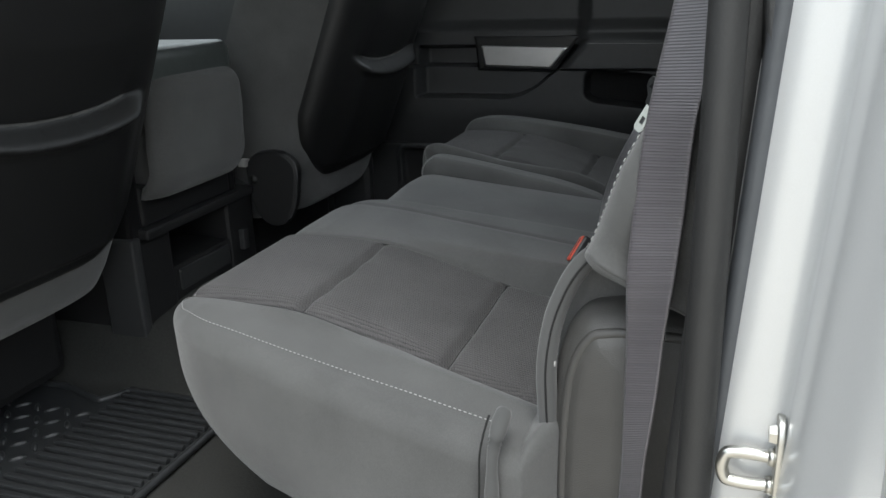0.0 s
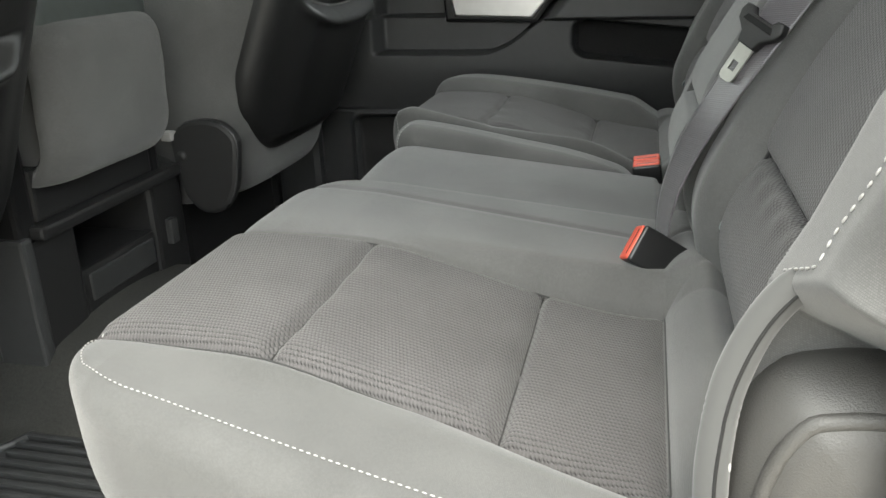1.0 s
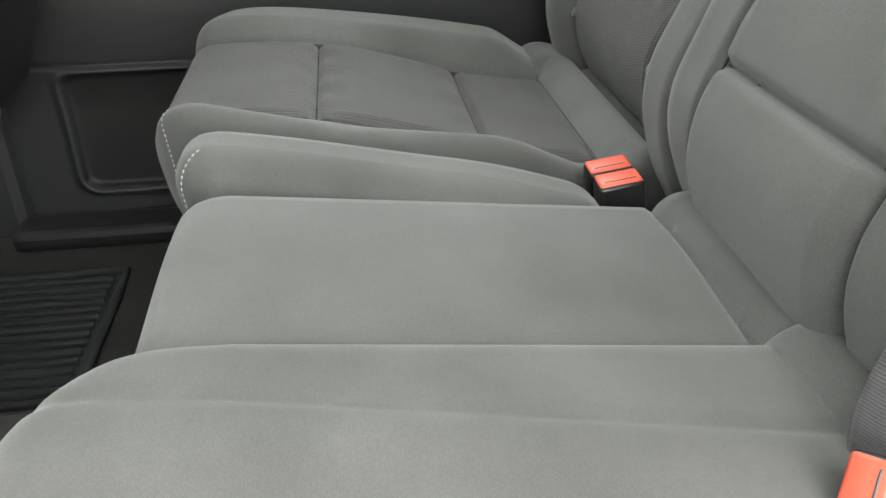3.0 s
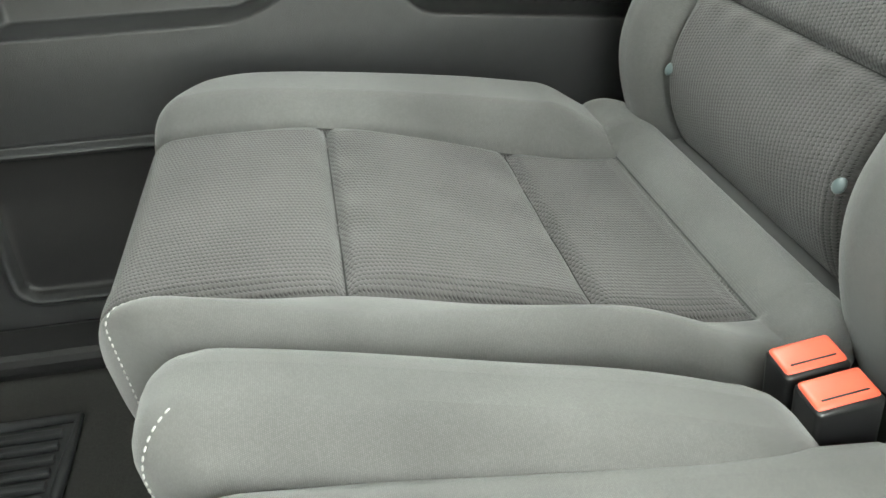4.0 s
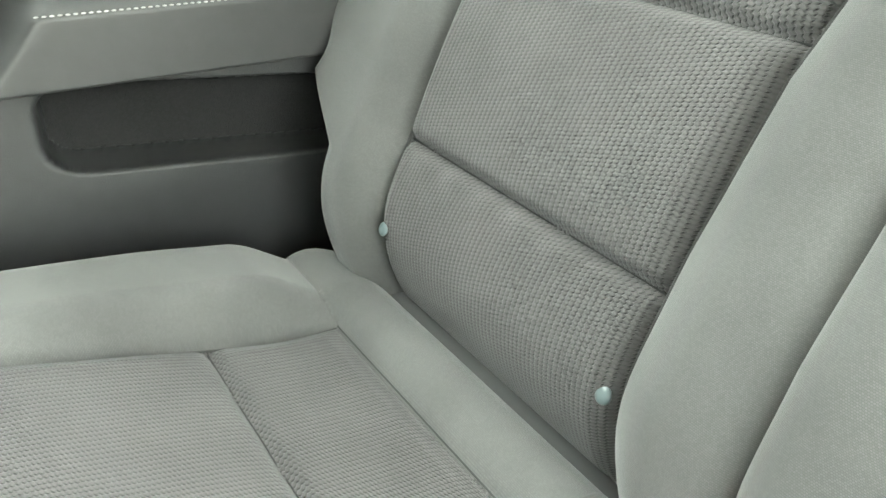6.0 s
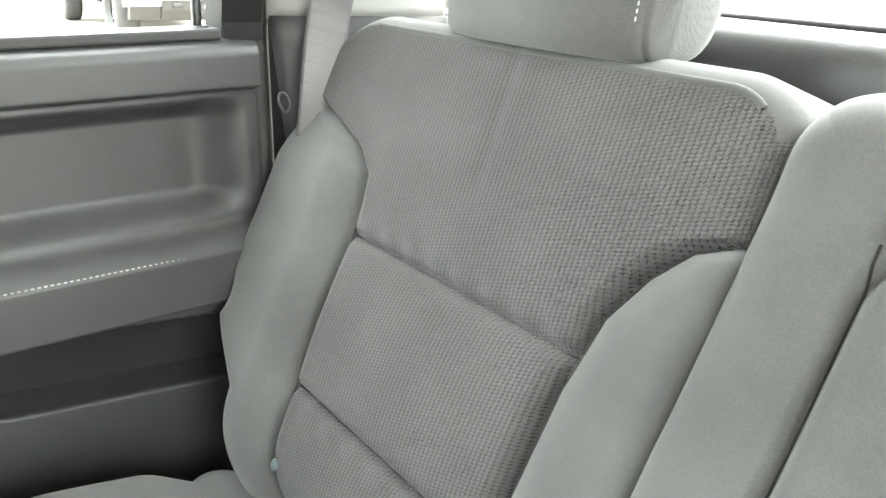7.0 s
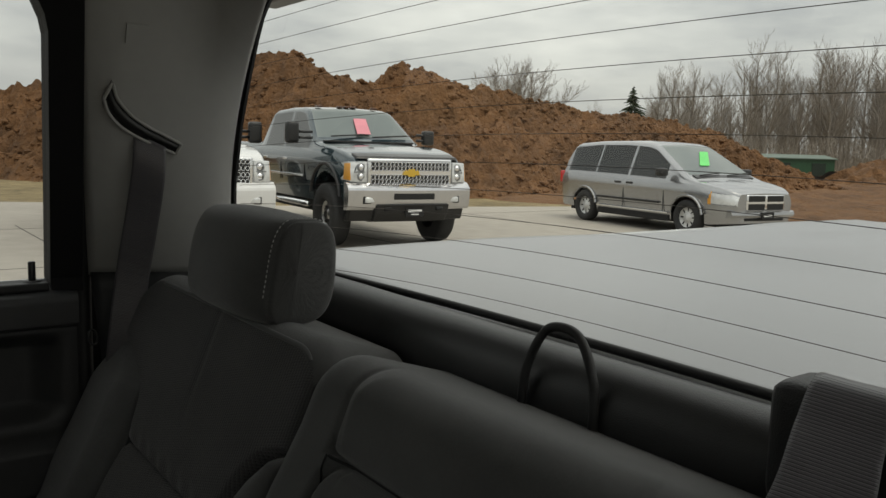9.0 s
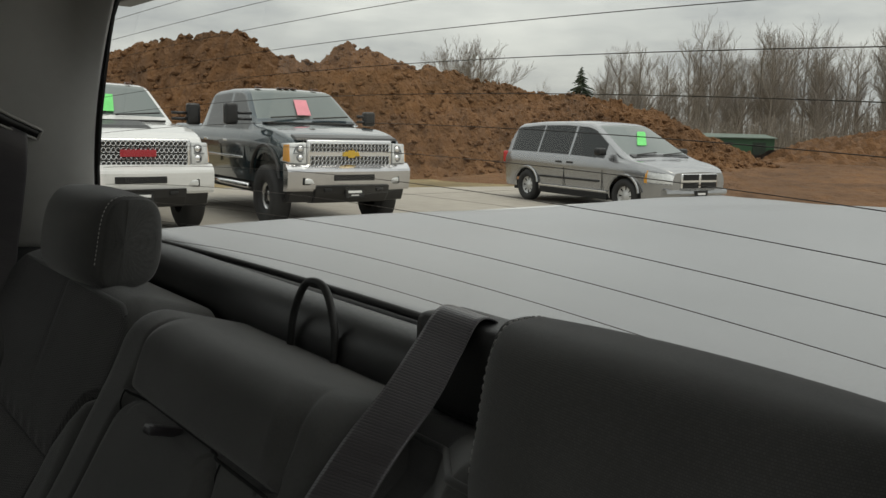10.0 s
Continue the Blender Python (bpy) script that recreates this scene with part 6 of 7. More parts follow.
def pickup(name, label, at, rz, paint, chrome_bumper, card, steps, size, lift, dark_band):
    """A heavy four-door pickup; its front axle stands at the origin and it faces +x."""
    t = thing(name, label, "pickup truck", at, "parked vehicles", rz=rz)
    w, wb, R = 1.0, 3.95, 0.43 if lift < 0.05 else 0.47
    low = 0.52
    front, rear = 0.81, -5.05
    top = [(rear, 1.40), (rear + 0.03, 1.43), (-3.21, 1.43), (-3.15, 1.47), (-2.99, 1.95), (-2.85, 1.995), (-2.15, 2.025), (-1.60, 2.015), (-1.37, 1.975), (-0.77, 1.54), (-0.61, 1.44), (0.0, 1.395), (0.45, 1.315), (0.70, 1.235), (front - 0.02, 1.165), (front, 1.11)]
    belt = [(rear, 1.29), (-3.0, 1.305), (-0.6, 1.295), (0.2, 1.26), (front, 1.10)]
    wide = [(rear, 0.97), (rear + 0.15, 1.0), (0.2, 1.0), (0.50, 0.985), (0.68, 0.955), (front - 0.04, 0.90), (front, 0.87)]
    arches = [(cx, R + 0.14 - lift, 0.54, 0.50) for cx in (0.0, -wb)]
    car_shell(t, paint, top, belt, wide, [(rear, 0.60), (rear + 0.3, 0.54), (0.5, 0.54), (front, 0.72)], 0.30, 0.10, arches, (-0.73, -1.41), [(-0.81, -1.89), (-1.97, -2.89)], rear, front)
    part("underbody", box_bm((rear + 0.3, -0.72, 0.32), (0.55, 0.72, 0.66)), UNDER, t, "dark chassis")
    # cabin
    ws = [(-0.56, 0.80, 1.525), (-0.56, -0.80, 1.525), (-1.24, -0.70, 1.99), (-1.24, 0.70, 1.99)]
    price_card(t, ws, 0.46, 0.08, 0.13, 0.54, card)
    for s in (-1, 1):
        for x in (-1.62, -2.62):
            part("door_handle", box_bm((x - 0.09, s * (w - 0.015) - 0.02, 1.13), (x + 0.09, s * (w - 0.015) + 0.025, 1.17), 0.012), CHROME if chrome_bumper else paint, t, "door handle")
        for x in (-0.72, -1.83, -2.86):
            part("door_gap", box_bm((x, s * (w - 0.006) - 0.008, 0.80), (x + 0.012, s * (w - 0.006) + 0.006, 1.08)), UNDER, t)
        part("side_moulding", box_bm((-2.82, s * (w + 0.006) - 0.012, 0.88), (-0.74, s * (w + 0.006) + 0.012, 0.915), 0.006), CHROME if chrome_bumper else GLOSSBLACK, t, "side moulding strip")
        part("step_bar", cyl_bm((-0.72, s * 0.98, 0.46), (-3.2, s * 0.98, 0.46), 0.045, 12), CHROME if steps else GLOSSBLACK, t, "tubular side step", True)
        ym, z0, z1 = (1.25, 1.40, 1.73) if s < 0 or not chrome_bumper else (1.14, 1.42, 1.66)
        mir = part("door_mirror", box_bm((-0.66, s * ym - 0.10, z0), (-0.52, s * ym + 0.10, z1), 0.05, 3), GLOSSBLACK, t, "tall black towing mirror", True)
        for z in (1.49, 1.58):
            part("mirror_arm", cyl_bm((-0.58, s * 0.92, z), (-0.58, s * 1.18, z), 0.022, 8), GLOSSBLACK, mir, "", True)
        part("fender_lip", sheet_arch(0, R + 0.14, 0.56, s * w), paint if not chrome_bumper else GLOSSBLACK, t, "wheel arch lip")
        part("fender_lip", sheet_arch(-wb, R + 0.14, 0.56, s * w), paint if not chrome_bumper else GLOSSBLACK, t, "wheel arch lip")
        for x in (0, -wb):
            wheel(t, x, s * 0.89, R, 0.27, 0.25, 8)
    # grille, lamps and bumper
    gx = front + 0.015
    gr = part("grille", box_bm((gx - 0.07, -0.69, 0.82), (gx + 0.012, 0.69, 1.215), 0.03, 3), CHROME, t, "wide chrome grille surround", True)
    if chrome_bumper:
        openings, bands = ((0.850, 0.985), (1.045, 1.165)), ((0.850, 0.985), (1.045, 1.165))
    else:
        openings, bands = ((0.850, 1.185),), ((0.852, 0.922), (0.940, 1.010), (1.028, 1.098), (1.116, 1.183))
    for z0, z1 in openings:
        part("grille_opening", box_bm((gx, -0.645, z0), (gx + 0.015, 0.645, z1), 0.004), UNDER, gr, "dark grille opening")
    for z0, z1 in bands:
        rows = bmesh.new()
        nb, tiers = 21, 2 if chrome_bumper else 1
        h = (z1 - z0) / tiers
        for q in range(tiers):
            for k in range(nb):
                y, d = -0.61 + k * 1.22 / (nb - 1), 0.0305
                zc = z0 + h * (q + 0.5)
                h2 = h * (1.0 if chrome_bumper else 0.84)
                pts = [(y - d, zc), (y - d * 0.45, zc + h2 / 2), (y + d * 0.45, zc + h2 / 2), (y + d, zc), (y + d * 0.45, zc - h2 / 2), (y - d * 0.45, zc - h2 / 2)]
                for (ya, za), (yb, zb) in zip(pts, pts[1:] + pts[:1]):
                    cyl_bm(Vector((gx + 0.017, ya, za)), Vector((gx + 0.017, yb, zb)), 0.0044, 4, None, 0, rows)
        tagged(part("grille_mesh", rows, CHROME, gr, "chrome grille mesh"), kind="stuff")
    if chrome_bumper:
        badge = [(-0.135, 0.985), (-0.06, 0.985), (-0.05, 0.962), (0.05, 0.962), (0.06, 0.985), (0.135, 0.985), (0.115, 1.045), (0.06, 1.045), (0.05, 1.068), (-0.05, 1.068), (-0.06, 1.045), (-0.115, 1.045)]
        part("badge", prism_bm(badge, "x", gx + 0.015, gx + 0.036), GOLD, gr, "plain gold badge")
    else:
        part("badge", box_bm((gx + 0.015, -0.23, 0.975), (gx + 0.034, 0.23, 1.07), 0.01), BADGE_RED, gr, "plain red badge bar")
    for s in (-1, 1):
        lamp = part("headlight", hexa([(front + 0.032, s * 0.70, 0.87), (front - 0.008, s * 0.950, 0.88), (front - 0.30, s * 0.975, 0.90), (front - 0.25, s * 0.70, 0.87)], [(front + 0.020, s * 0.70, 1.175), (front - 0.030, s * 0.935, 1.165), (front - 0.30, s * 0.96, 1.155), (front - 0.25, s * 0.70, 1.175)], 0.016, 2), LENS, t, "large clear headlight", True)
        for z, r in ((0.955, 0.050), (1.085, 0.050)):
            part("lamp_bezel", cyl_bm((front - 0.04, s * 0.79, z), (front + 0.020, s * 0.785, z), r * 1.22, 18), STEELGREY, lamp, "", True)
            part("reflector", cyl_bm((front - 0.03, s * 0.79, z), (front + 0.026, s * 0.785, z), r, 18, r * 0.8), CHROME, lamp, "", True)
        part("lamp_divider", box_bm((front - 0.08, s * 0.80 - 0.09, 1.012), (front + 0.020, s * 0.80 + 0.08, 1.030), 0.004), STEELGREY, lamp)
        part("turn_lamp", hexa([(front - 0.004, s * 0.915, 0.90), (front - 0.012, s * 0.955, 0.90), (front - 0.20, s * 0.972, 0.91), (front - 0.18, s * 0.90, 0.90)], [(front - 0.026, s * 0.905, 1.15), (front - 0.036, s * 0.942, 1.145), (front - 0.20, s * 0.958, 1.135), (front - 0.18, s * 0.89, 1.15)], 0.006, 2), AMBER if chrome_bumper else PALEAMBER, lamp, "amber turn lamp", True)
    mat_b = BUMPER if chrome_bumper else paint
    bp = prism_bm([(front - 0.05, 0.475), (front + 0.09, 0.485), (front + 0.125, 0.52), (front + 0.150, 0.60), (front + 0.160, 0.70), (front + 0.162, 0.765), (front + 0.150, 0.800), (front + 0.10, 0.835), (front + 0.04, 0.875), (front - 0.05, 0.880)], "y", -1.0, 1.0)
    cut_bm(bp, (-0.92, -0.85, -0.75, -0.6, -0.45, -0.3, 0, 0.3, 0.45, 0.6, 0.75, 0.85, 0.92))
    nose_round(bp, front - 0.3, 0.20, w)
    part("bumper", bp, mat_b, t, "heavy front bumper", False)
    part("bumper_intake", box_bm((front + 0.12, -0.33, 0.635), (front + 0.166, 0.33, 0.725), 0.012), UNDER, t, "dark bumper intake")
    vl = prism_bm([(front - 0.20, 0.29), (front + 0.03, 0.31), (front + 0.13, 0.44), (front + 0.166, 0.56), (front - 0.05, 0.56)], "y", -0.60, 0.60, 0.02)
    cut_bm(vl, (-0.45, -0.3, 0, 0.3, 0.45))
    nose_round(vl, front - 0.4, 0.20, w)
    part("valance", vl, GLOSSBLACK, t, "black lower valance")
    vl = prism_bm([(front - 0.25, 0.30), (front + 0.00, 0.32), (front + 0.08, 0.48), (front - 0.05, 0.50)], "y", -0.94, 0.94, 0.02)
    cut_bm(vl, (-0.8, -0.6, -0.3, 0, 0.3, 0.6, 0.8))
    nose_round(vl, front - 0.4, 0.22, w)
    part("air_dam", vl, GLOSSBLACK, t, "black air dam")
    pl = part("dealer_plate", plate_bm(front + 0.160, -0.15, 0.15, 0.385, 0.515), UNDER, t, "black plate with plain white bars")
    part("print", box_bm((front + 0.172, -0.11, 0.455), (front + 0.1755, 0.11, 0.490)), INK, pl)
    part("print", box_bm((front + 0.172, -0.06, 0.415), (front + 0.1755, 0.06, 0.430)), INK, pl)
    for s in (-1, 1):
        fog = part("fog_lamp", box_bm((front + 0.02, s * 0.67 - 0.125, 0.575), (front + 0.110, s * 0.67 + 0.115, 0.685), 0.02), UNDER, t, "fog lamp in a dark recess", True)
        part("lens", box_bm((front + 0.06, s * 0.68 - 0.085, 0.59), (front + 0.118, s * 0.68 + 0.085, 0.67), 0.015), LENS, fog, "clear lens", True)
        part("tow_hook", box_bm((front + 0.08, s * 0.42 - 0.06, 0.47), (front + 0.162, s * 0.42 + 0.06, 0.53), 0.02), UNDER, t, "black tow hook", True)
    if dark_band:
        hb = hexa([(front + 0.02, -0.84, 1.205), (front + 0.02, 0.84, 1.205), (front - 0.2, 0.84, 1.20), (front - 0.2, -0.84, 1.20)], [(front - 0.02, -0.82, 1.245), (front - 0.02, 0.82, 1.245), (front - 0.22, 0.82, 1.285), (front - 0.22, -0.82, 1.285)], 0.012, 2)
        cut_bm(hb, (-0.6, -0.3, 0, 0.3, 0.6))
        nose_round(hb, front - 0.6, 0.16, w)
        part("hood_guard", hb, GLOSSBLACK, t, "dark hood guard")
    else:
        part("hood_scoop", hexa([(0.30, -0.34, 1.34), (-0.25, -0.34, 1.38), (-0.25, 0.34, 1.38), (0.30, 0.34, 1.34)], [(0.22, -0.30, 1.385), (-0.25, -0.30, 1.445), (-0.25, 0.30, 1.445), (0.22, 0.30, 1.385)], 0.01, 2), GREYPLASTIC, t, "grey hood scoop")
    part("cowl", box_bm((-0.56, -0.78, 1.43), (-0.40, 0.78, 1.458), 0.008), GLOSSBLACK, t, "black cowl below the windshield")
    for y0, y1 in ((0.10, 0.75), (-0.62, -0.02)):
        part("wiper", cyl_bm((-0.54, y0, 1.525), (-0.60, y1, 1.565), 0.012, 6), GLOSSBLACK, t, "black wiper")
    for y in (-0.5, -0.12, 0.0, 0.12, 0.5):
        part("roof_lamp", box_bm((-1.44, y - 0.045, 2.005), (-1.32, y + 0.045, 2.035), 0.012), SMOKED, t, "small roof marker lamp", True)
    for ob in t.children:
        if ob.name.split(".")[0] in ("door_handle", "door_gap", "side_moulding", "door_mirror", "price_card", "cowl", "wiper", "roof_lamp"):
            ob.location.x -= 0.15
        if not ob.name.startswith("wheel"):
            ob.location.z += lift
    t.matrix_world = t.matrix_world @ Matrix.Scale(size, 4)
    return t


def sheet_arch(cx, zc, r, y):
    """A lip round a wheel opening."""
    own = bmesh.new()
    s = 1 if y > 0 else -1
    pts = [(cx - r * math.cos(a), zc + (r - 0.05) * math.sin(a)) for a in np.linspace(0.1, math.pi - 0.1, 16)]
    for (x0, z0), (x1, z1) in zip(pts[:-1], pts[1:]):
        cyl_bm((x0, y + s * 0.002, z0), (x1, y + s * 0.002, z1), 0.026, 6, None, 0, own)
    return own


def minivan(at, rz):
    t = thing("minivan", "silver-grey minivan with dark windows and green price card", "minivan", at, "parked vehicles", rz=rz)
    w, wb, R, paint = 0.98, 3.08, 0.335, VANGREY
    front, rear = 0.97, -4.10
    top = [(rear, 1.02), (rear + 0.05, 1.18), (rear + 0.30, 1.62), (rear + 0.42, 1.70), (-2.9, 1.755), (-2.0, 1.765), (-1.35, 1.735), (-1.10, 1.68), (-0.10, 1.115), (0.10, 1.04), (0.45, 0.985), (0.72, 0.93), (front - 0.08, 0.875), (front, 0.82)]
    belt = [(rear, 1.0), (-3.6, 1.05), (-0.5, 0.99), (0.2, 0.95), (0.7, 0.86), (front, 0.76)]
    wide = [(rear, 0.84), (rear + 0.10, 0.93), (rear + 0.4, 0.98), (0.0, 0.98), (0.35, 0.955), (0.62, 0.895), (0.80, 0.81), (front - 0.05, 0.72), (front, 0.64)]
    arches = [(cx, R + 0.05, 0.405, 0.365) for cx in (0.0, -wb)]
    car_shell(t, paint, top, belt, wide, [(rear, 0.45), (rear + 0.2, 0.30), (0.5, 0.25), (front, 0.30)], 0.34, 0.13, arches, (-0.14, -1.12), [(-0.62, -1.665), (-1.715, -2.735), (-2.785, -3.74)], rear, front, lamps=(0.46, 0.535, 0.61, 0.81))
    part("underbody", box_bm((-3.9, -0.7, 0.20), (0.5, 0.7, 0.40)), UNDER, t, "dark chassis")
    ws = [(-0.12, 0.80, 1.125), (-0.12, -0.80, 1.125), (-1.10, -0.62, 1.68), (-1.10, 0.62, 1.68)]
    part("price_card", on_face(ws, [(u - 0.62 * (v - 0.30), v) for u, v in soft_box(0.52, 0.69, 0.28, 0.76, 0.03)], 0.017), GREENCARD, t, "bright green price card behind the windshield")
    for s in (-1, 1):
        for x in (-1.62, -1.98):
            part("door_handle", box_bm((x - 0.09, s * (w - 0.006) - 0.02, 0.88), (x + 0.09, s * (w - 0.006) + 0.02, 0.925), 0.015), GLOSSBLACK, t, "black door handle")
        for x in (-0.62, -1.80):
            part("door_gap", box_bm((x, s * (w - 0.006) - 0.006, 0.38), (x + 0.010, s * (w - 0.006) + 0.005, 0.80)), UNDER, t)
        part("slide_rail", box_bm((-3.75, s * (w - 0.030) - 0.004, 0.975), (-1.85, s * (w - 0.030) + 0.006, 0.985)), STEELGREY, t, "dull sliding door rail")
        part("rocker_panel", box_bm((-2.62, s * (w - 0.045) - 0.03, 0.22), (-0.46, s * (w - 0.045) + 0.03, 0.345), 0.02), UNDER, t, "dark rocker panel")
        part("side_moulding", box_bm((-2.62, s * (w + 0.006) - 0.012, 0.55), (-0.72, s * (w + 0.006) + 0.012, 0.59), 0.006), GLOSSBLACK, t, "black side moulding strip")
        part("sill_strip", box_bm((-2.62, s * (w + 0.004) - 0.010, 0.375), (-0.46, s * (w + 0.004) + 0.010, 0.40), 0.004), CHROME, t, "bright sill strip")
        part("door_mirror", box_bm((-0.62, s * 1.11 - 0.11, 1.08), (-0.46, s * 1.11 + 0.11, 1.23), 0.05, 3), GLOSSBLACK, t, "black door mirror", True)
        part("fender_lip", sheet_arch(0, R + 0.05, 0.41, s * w), paint, t, "wheel arch lip")
        part("fender_lip", sheet_arch(-wb, R + 0.05, 0.41, s * w), paint, t, "wheel arch lip")
        part("tail_lamp", box_bm((rear + 0.01, s * 0.86 - 0.06, 0.80), (rear + 0.17, s * 0.86 + 0.085, 1.06), 0.03), TAIL, t, "red tail lamp", True)
        for x in (0, -wb):
            wheel(t, x, s * 0.87, R, 0.22, 0.235, 8, HUBCAP)
    gx = front
    gr = part("grille", box_bm((gx - 0.10, -0.475, 0.535), (gx + 0.016, 0.475, 0.815), 0.03, 3), CHROME, t, "chrome cross grille", True)
    for y0, y1 in ((-0.445, -0.028), (0.028, 0.445)):
        for a, b in ((0.545, 0.655), (0.69, 0.80)):
            part("grille_opening", box_bm((gx + 0.006, y0, a), (gx + 0.022, y1, b), 0.01), UNDER, gr, "dark grille opening")
    lip = prism_bm([(gx - 0.10, 0.40), (gx + 0.03, 0.41), (gx + 0.065, 0.45), (gx + 0.055, 0.50), (gx + 0.01, 0.525), (gx - 0.10, 0.53)], "y", -0.80, 0.80)
    cut_bm(lip, (-0.7, -0.6, -0.45, -0.3, 0, 0.3, 0.45, 0.6, 0.7))
    nose_round(lip, gx - 0.4, 0.26, w)
    part("bumper", lip, paint, t, "body-coloured bumper lip")
    part("lower_intake", box_bm((gx - 0.10, -0.50, 0.34), (gx + 0.006, 0.50, 0.40), 0.03), UNDER, t, "dark lower intake")
    pl = part("dealer_plate", plate_bm(gx + 0.066, -0.16, 0.16, 0.38, 0.50), UNDER, t, "black plate with plain white bars")
    part("print", box_bm((gx + 0.077, -0.10, 0.425), (gx + 0.081, 0.10, 0.46)), INK, pl)
    part("cowl", prism_bm([(-0.13, 1.10), (-0.02, 1.06), (0.0, 1.078), (-0.12, 1.128)], "y", -0.74, 0.74), GLOSSBLACK, t, "black cowl below the windshield")
    for y0, y1 in ((0.10, 0.70), (-0.60, -0.02)):
        part("wiper", cyl_bm((-0.06, y0, 1.12), (-0.14, y1, 1.165), 0.012, 6), GLOSSBLACK, t, "black wiper")
    return t


pickup("pickup_truck", "white four-door pickup with chrome mesh grille", (4.19, 11.5, GROUND + 0.012), -94.5, WHITE, False, GREENCARD, False, 1.0, 0.09, False)
pickup("pickup_truck", "dark slate-blue four-door pickup with chrome bumper", (7.07, 10.83, GROUND + 0.012), -96.0, BLUE, True, PINKCARD, True, 1.0, 0.11, True)
minivan((13.85, 9.45, GROUND + 0.012), -99.0)

# ---- the doorway's rear jamb ----
JAMB = smooth_line([(0.640, -0.060), (0.646, -0.088), (0.660, -0.100), (0.690, -0.108), (0.698, -0.116), (0.701, -0.140), (0.706, -0.165), (0.716, -0.182), (0.730, -0.205), (0.752, -0.222), (0.80, -0.232), (0.98, -0.236)], 60)
P = np.array([[(x + 0.070 * (z - 0.5), y + (lean(z) if z > 0.92 else 0), z) for x, y in JAMB] for z in np.linspace(-0.02, 1.36, 30)])
tagged(sheet("door_jamb", P, SILVER, None, "", thick=0.01), "silver painted rear door jamb", "jamb", kind="structure")
# soft seal along the jamb
L = np.array([(0.628 + 0.060 * (z - 0.5), -0.085 + (lean(z) if z > 0.92 else 0), z) for z in np.linspace(0.02, 1.34, 40)])
tagged(tube("trim_door_seal", L, 0.014, RUBBER, seg=14), "dark rubber door seal along the jamb", "trim", kind="structure")
LIGHTSEAL = material("weathered_rubber", (0.060, 0.064, 0.070), 0.5, bump=0.15, bump_scale=300)
L = np.array([(0.648 + 0.062 * (z - 0.5), -0.098 + (lean(z) if z > 0.92 else 0), z) for z in np.linspace(0.02, 1.34, 40)])
tagged(tube("trim_door_seal_outer", L, 0.0085, LIGHTSEAL, seg=12), "grey rubber lip along the jamb", "trim", kind="structure")

# striker: plate, two screws and a bent bar
st = thing("door_striker", "bright zinc door striker on the silver jamb", "door striker", (0.696, -0.124, 0.490))
oval = [(0.016 * math.copysign(abs(math.cos(a)) ** 0.7, math.cos(a)), 0.002 + 0.046 * math.copysign(abs(math.sin(a)) ** 0.6, math.sin(a))) for a in np.linspace(0, 2 * math.pi, 28, endpoint=False)]
part("plate", prism_bm(oval, "x", -0.003, 0.004, 0.0012), STEEL, st, "rounded mounting plate", True)
part("plate", prism_bm([(y * 0.9, z * 0.94) for y, z in oval], "x", -0.009, -0.004, 0.0012), STEEL, st, "rounded mounting plate", True)
L = smooth_line([(-0.009, 0.0, 0.0115), (-0.034, 0.0, 0.0120), (-0.0405, 0.0, 0.0105), (-0.0425, 0.0, 0.006), (-0.0425, 0.0, -0.006), (-0.0405, 0.0, -0.0105), (-0.034, 0.0, -0.0120), (-0.009, 0.0, -0.0115)], 50)
tube("bar", L, 0.0046, STEEL, st, "bent striker bar", seg=14)
for z in (-0.030, 0.030):
    part("screw", cyl_bm((-0.009, 0, z), (-0.014, 0, z), 0.0075, 6, 0.0065), STEEL, st, "bright screw head")
for z in (-0.0115, 0.0115):
    part("bushing", cyl_bm((-0.008, 0, z), (-0.013, 0, z), 0.0072, 18, 0.0062), STEEL, st, "", True)
# dark sealed joint down the jamb
L = np.array([(x + 0.070 * (z - 0.5) - 0.0008, y + (lean(z) if z > 0.92 else 0), z) for z in np.linspace(0.02, 1.34, 40) for x, y in [(0.7005, -0.137)]])
tagged(tube("trim_jamb_joint", L, 0.0016, RUBBER, seg=8), "dark sealed joint down the silver jamb", "trim", kind="structure")
tagged(part("jamb_plug", box_bm((0.679, -0.112, 0.560), (0.693, -0.105, 0.573), 0.002), SILVER), "small square plug in the silver jamb", "plug", kind="structure")

# ---- front seats ----
SHELLBLACK = material("soft_black_seat_shell", (0.011, 0.0112, 0.0115), 0.42, bump=0.25, bump_scale=700, vary=0.15)
F_LINE = smooth_line(((-0.405, 0.30), (-0.385, 0.36), (-0.352, 0.43), (-0.295, 0.57), (-0.230, 0.73), (-0.165, 0.90), (-0.115, 1.05)), 200)
F_S = np.r_[0, np.cumsum(np.linalg.norm(np.diff(F_LINE, axis=0), axis=1))]


def front_s(z):
    return float(np.interp(z, F_LINE[:, 1], F_S))


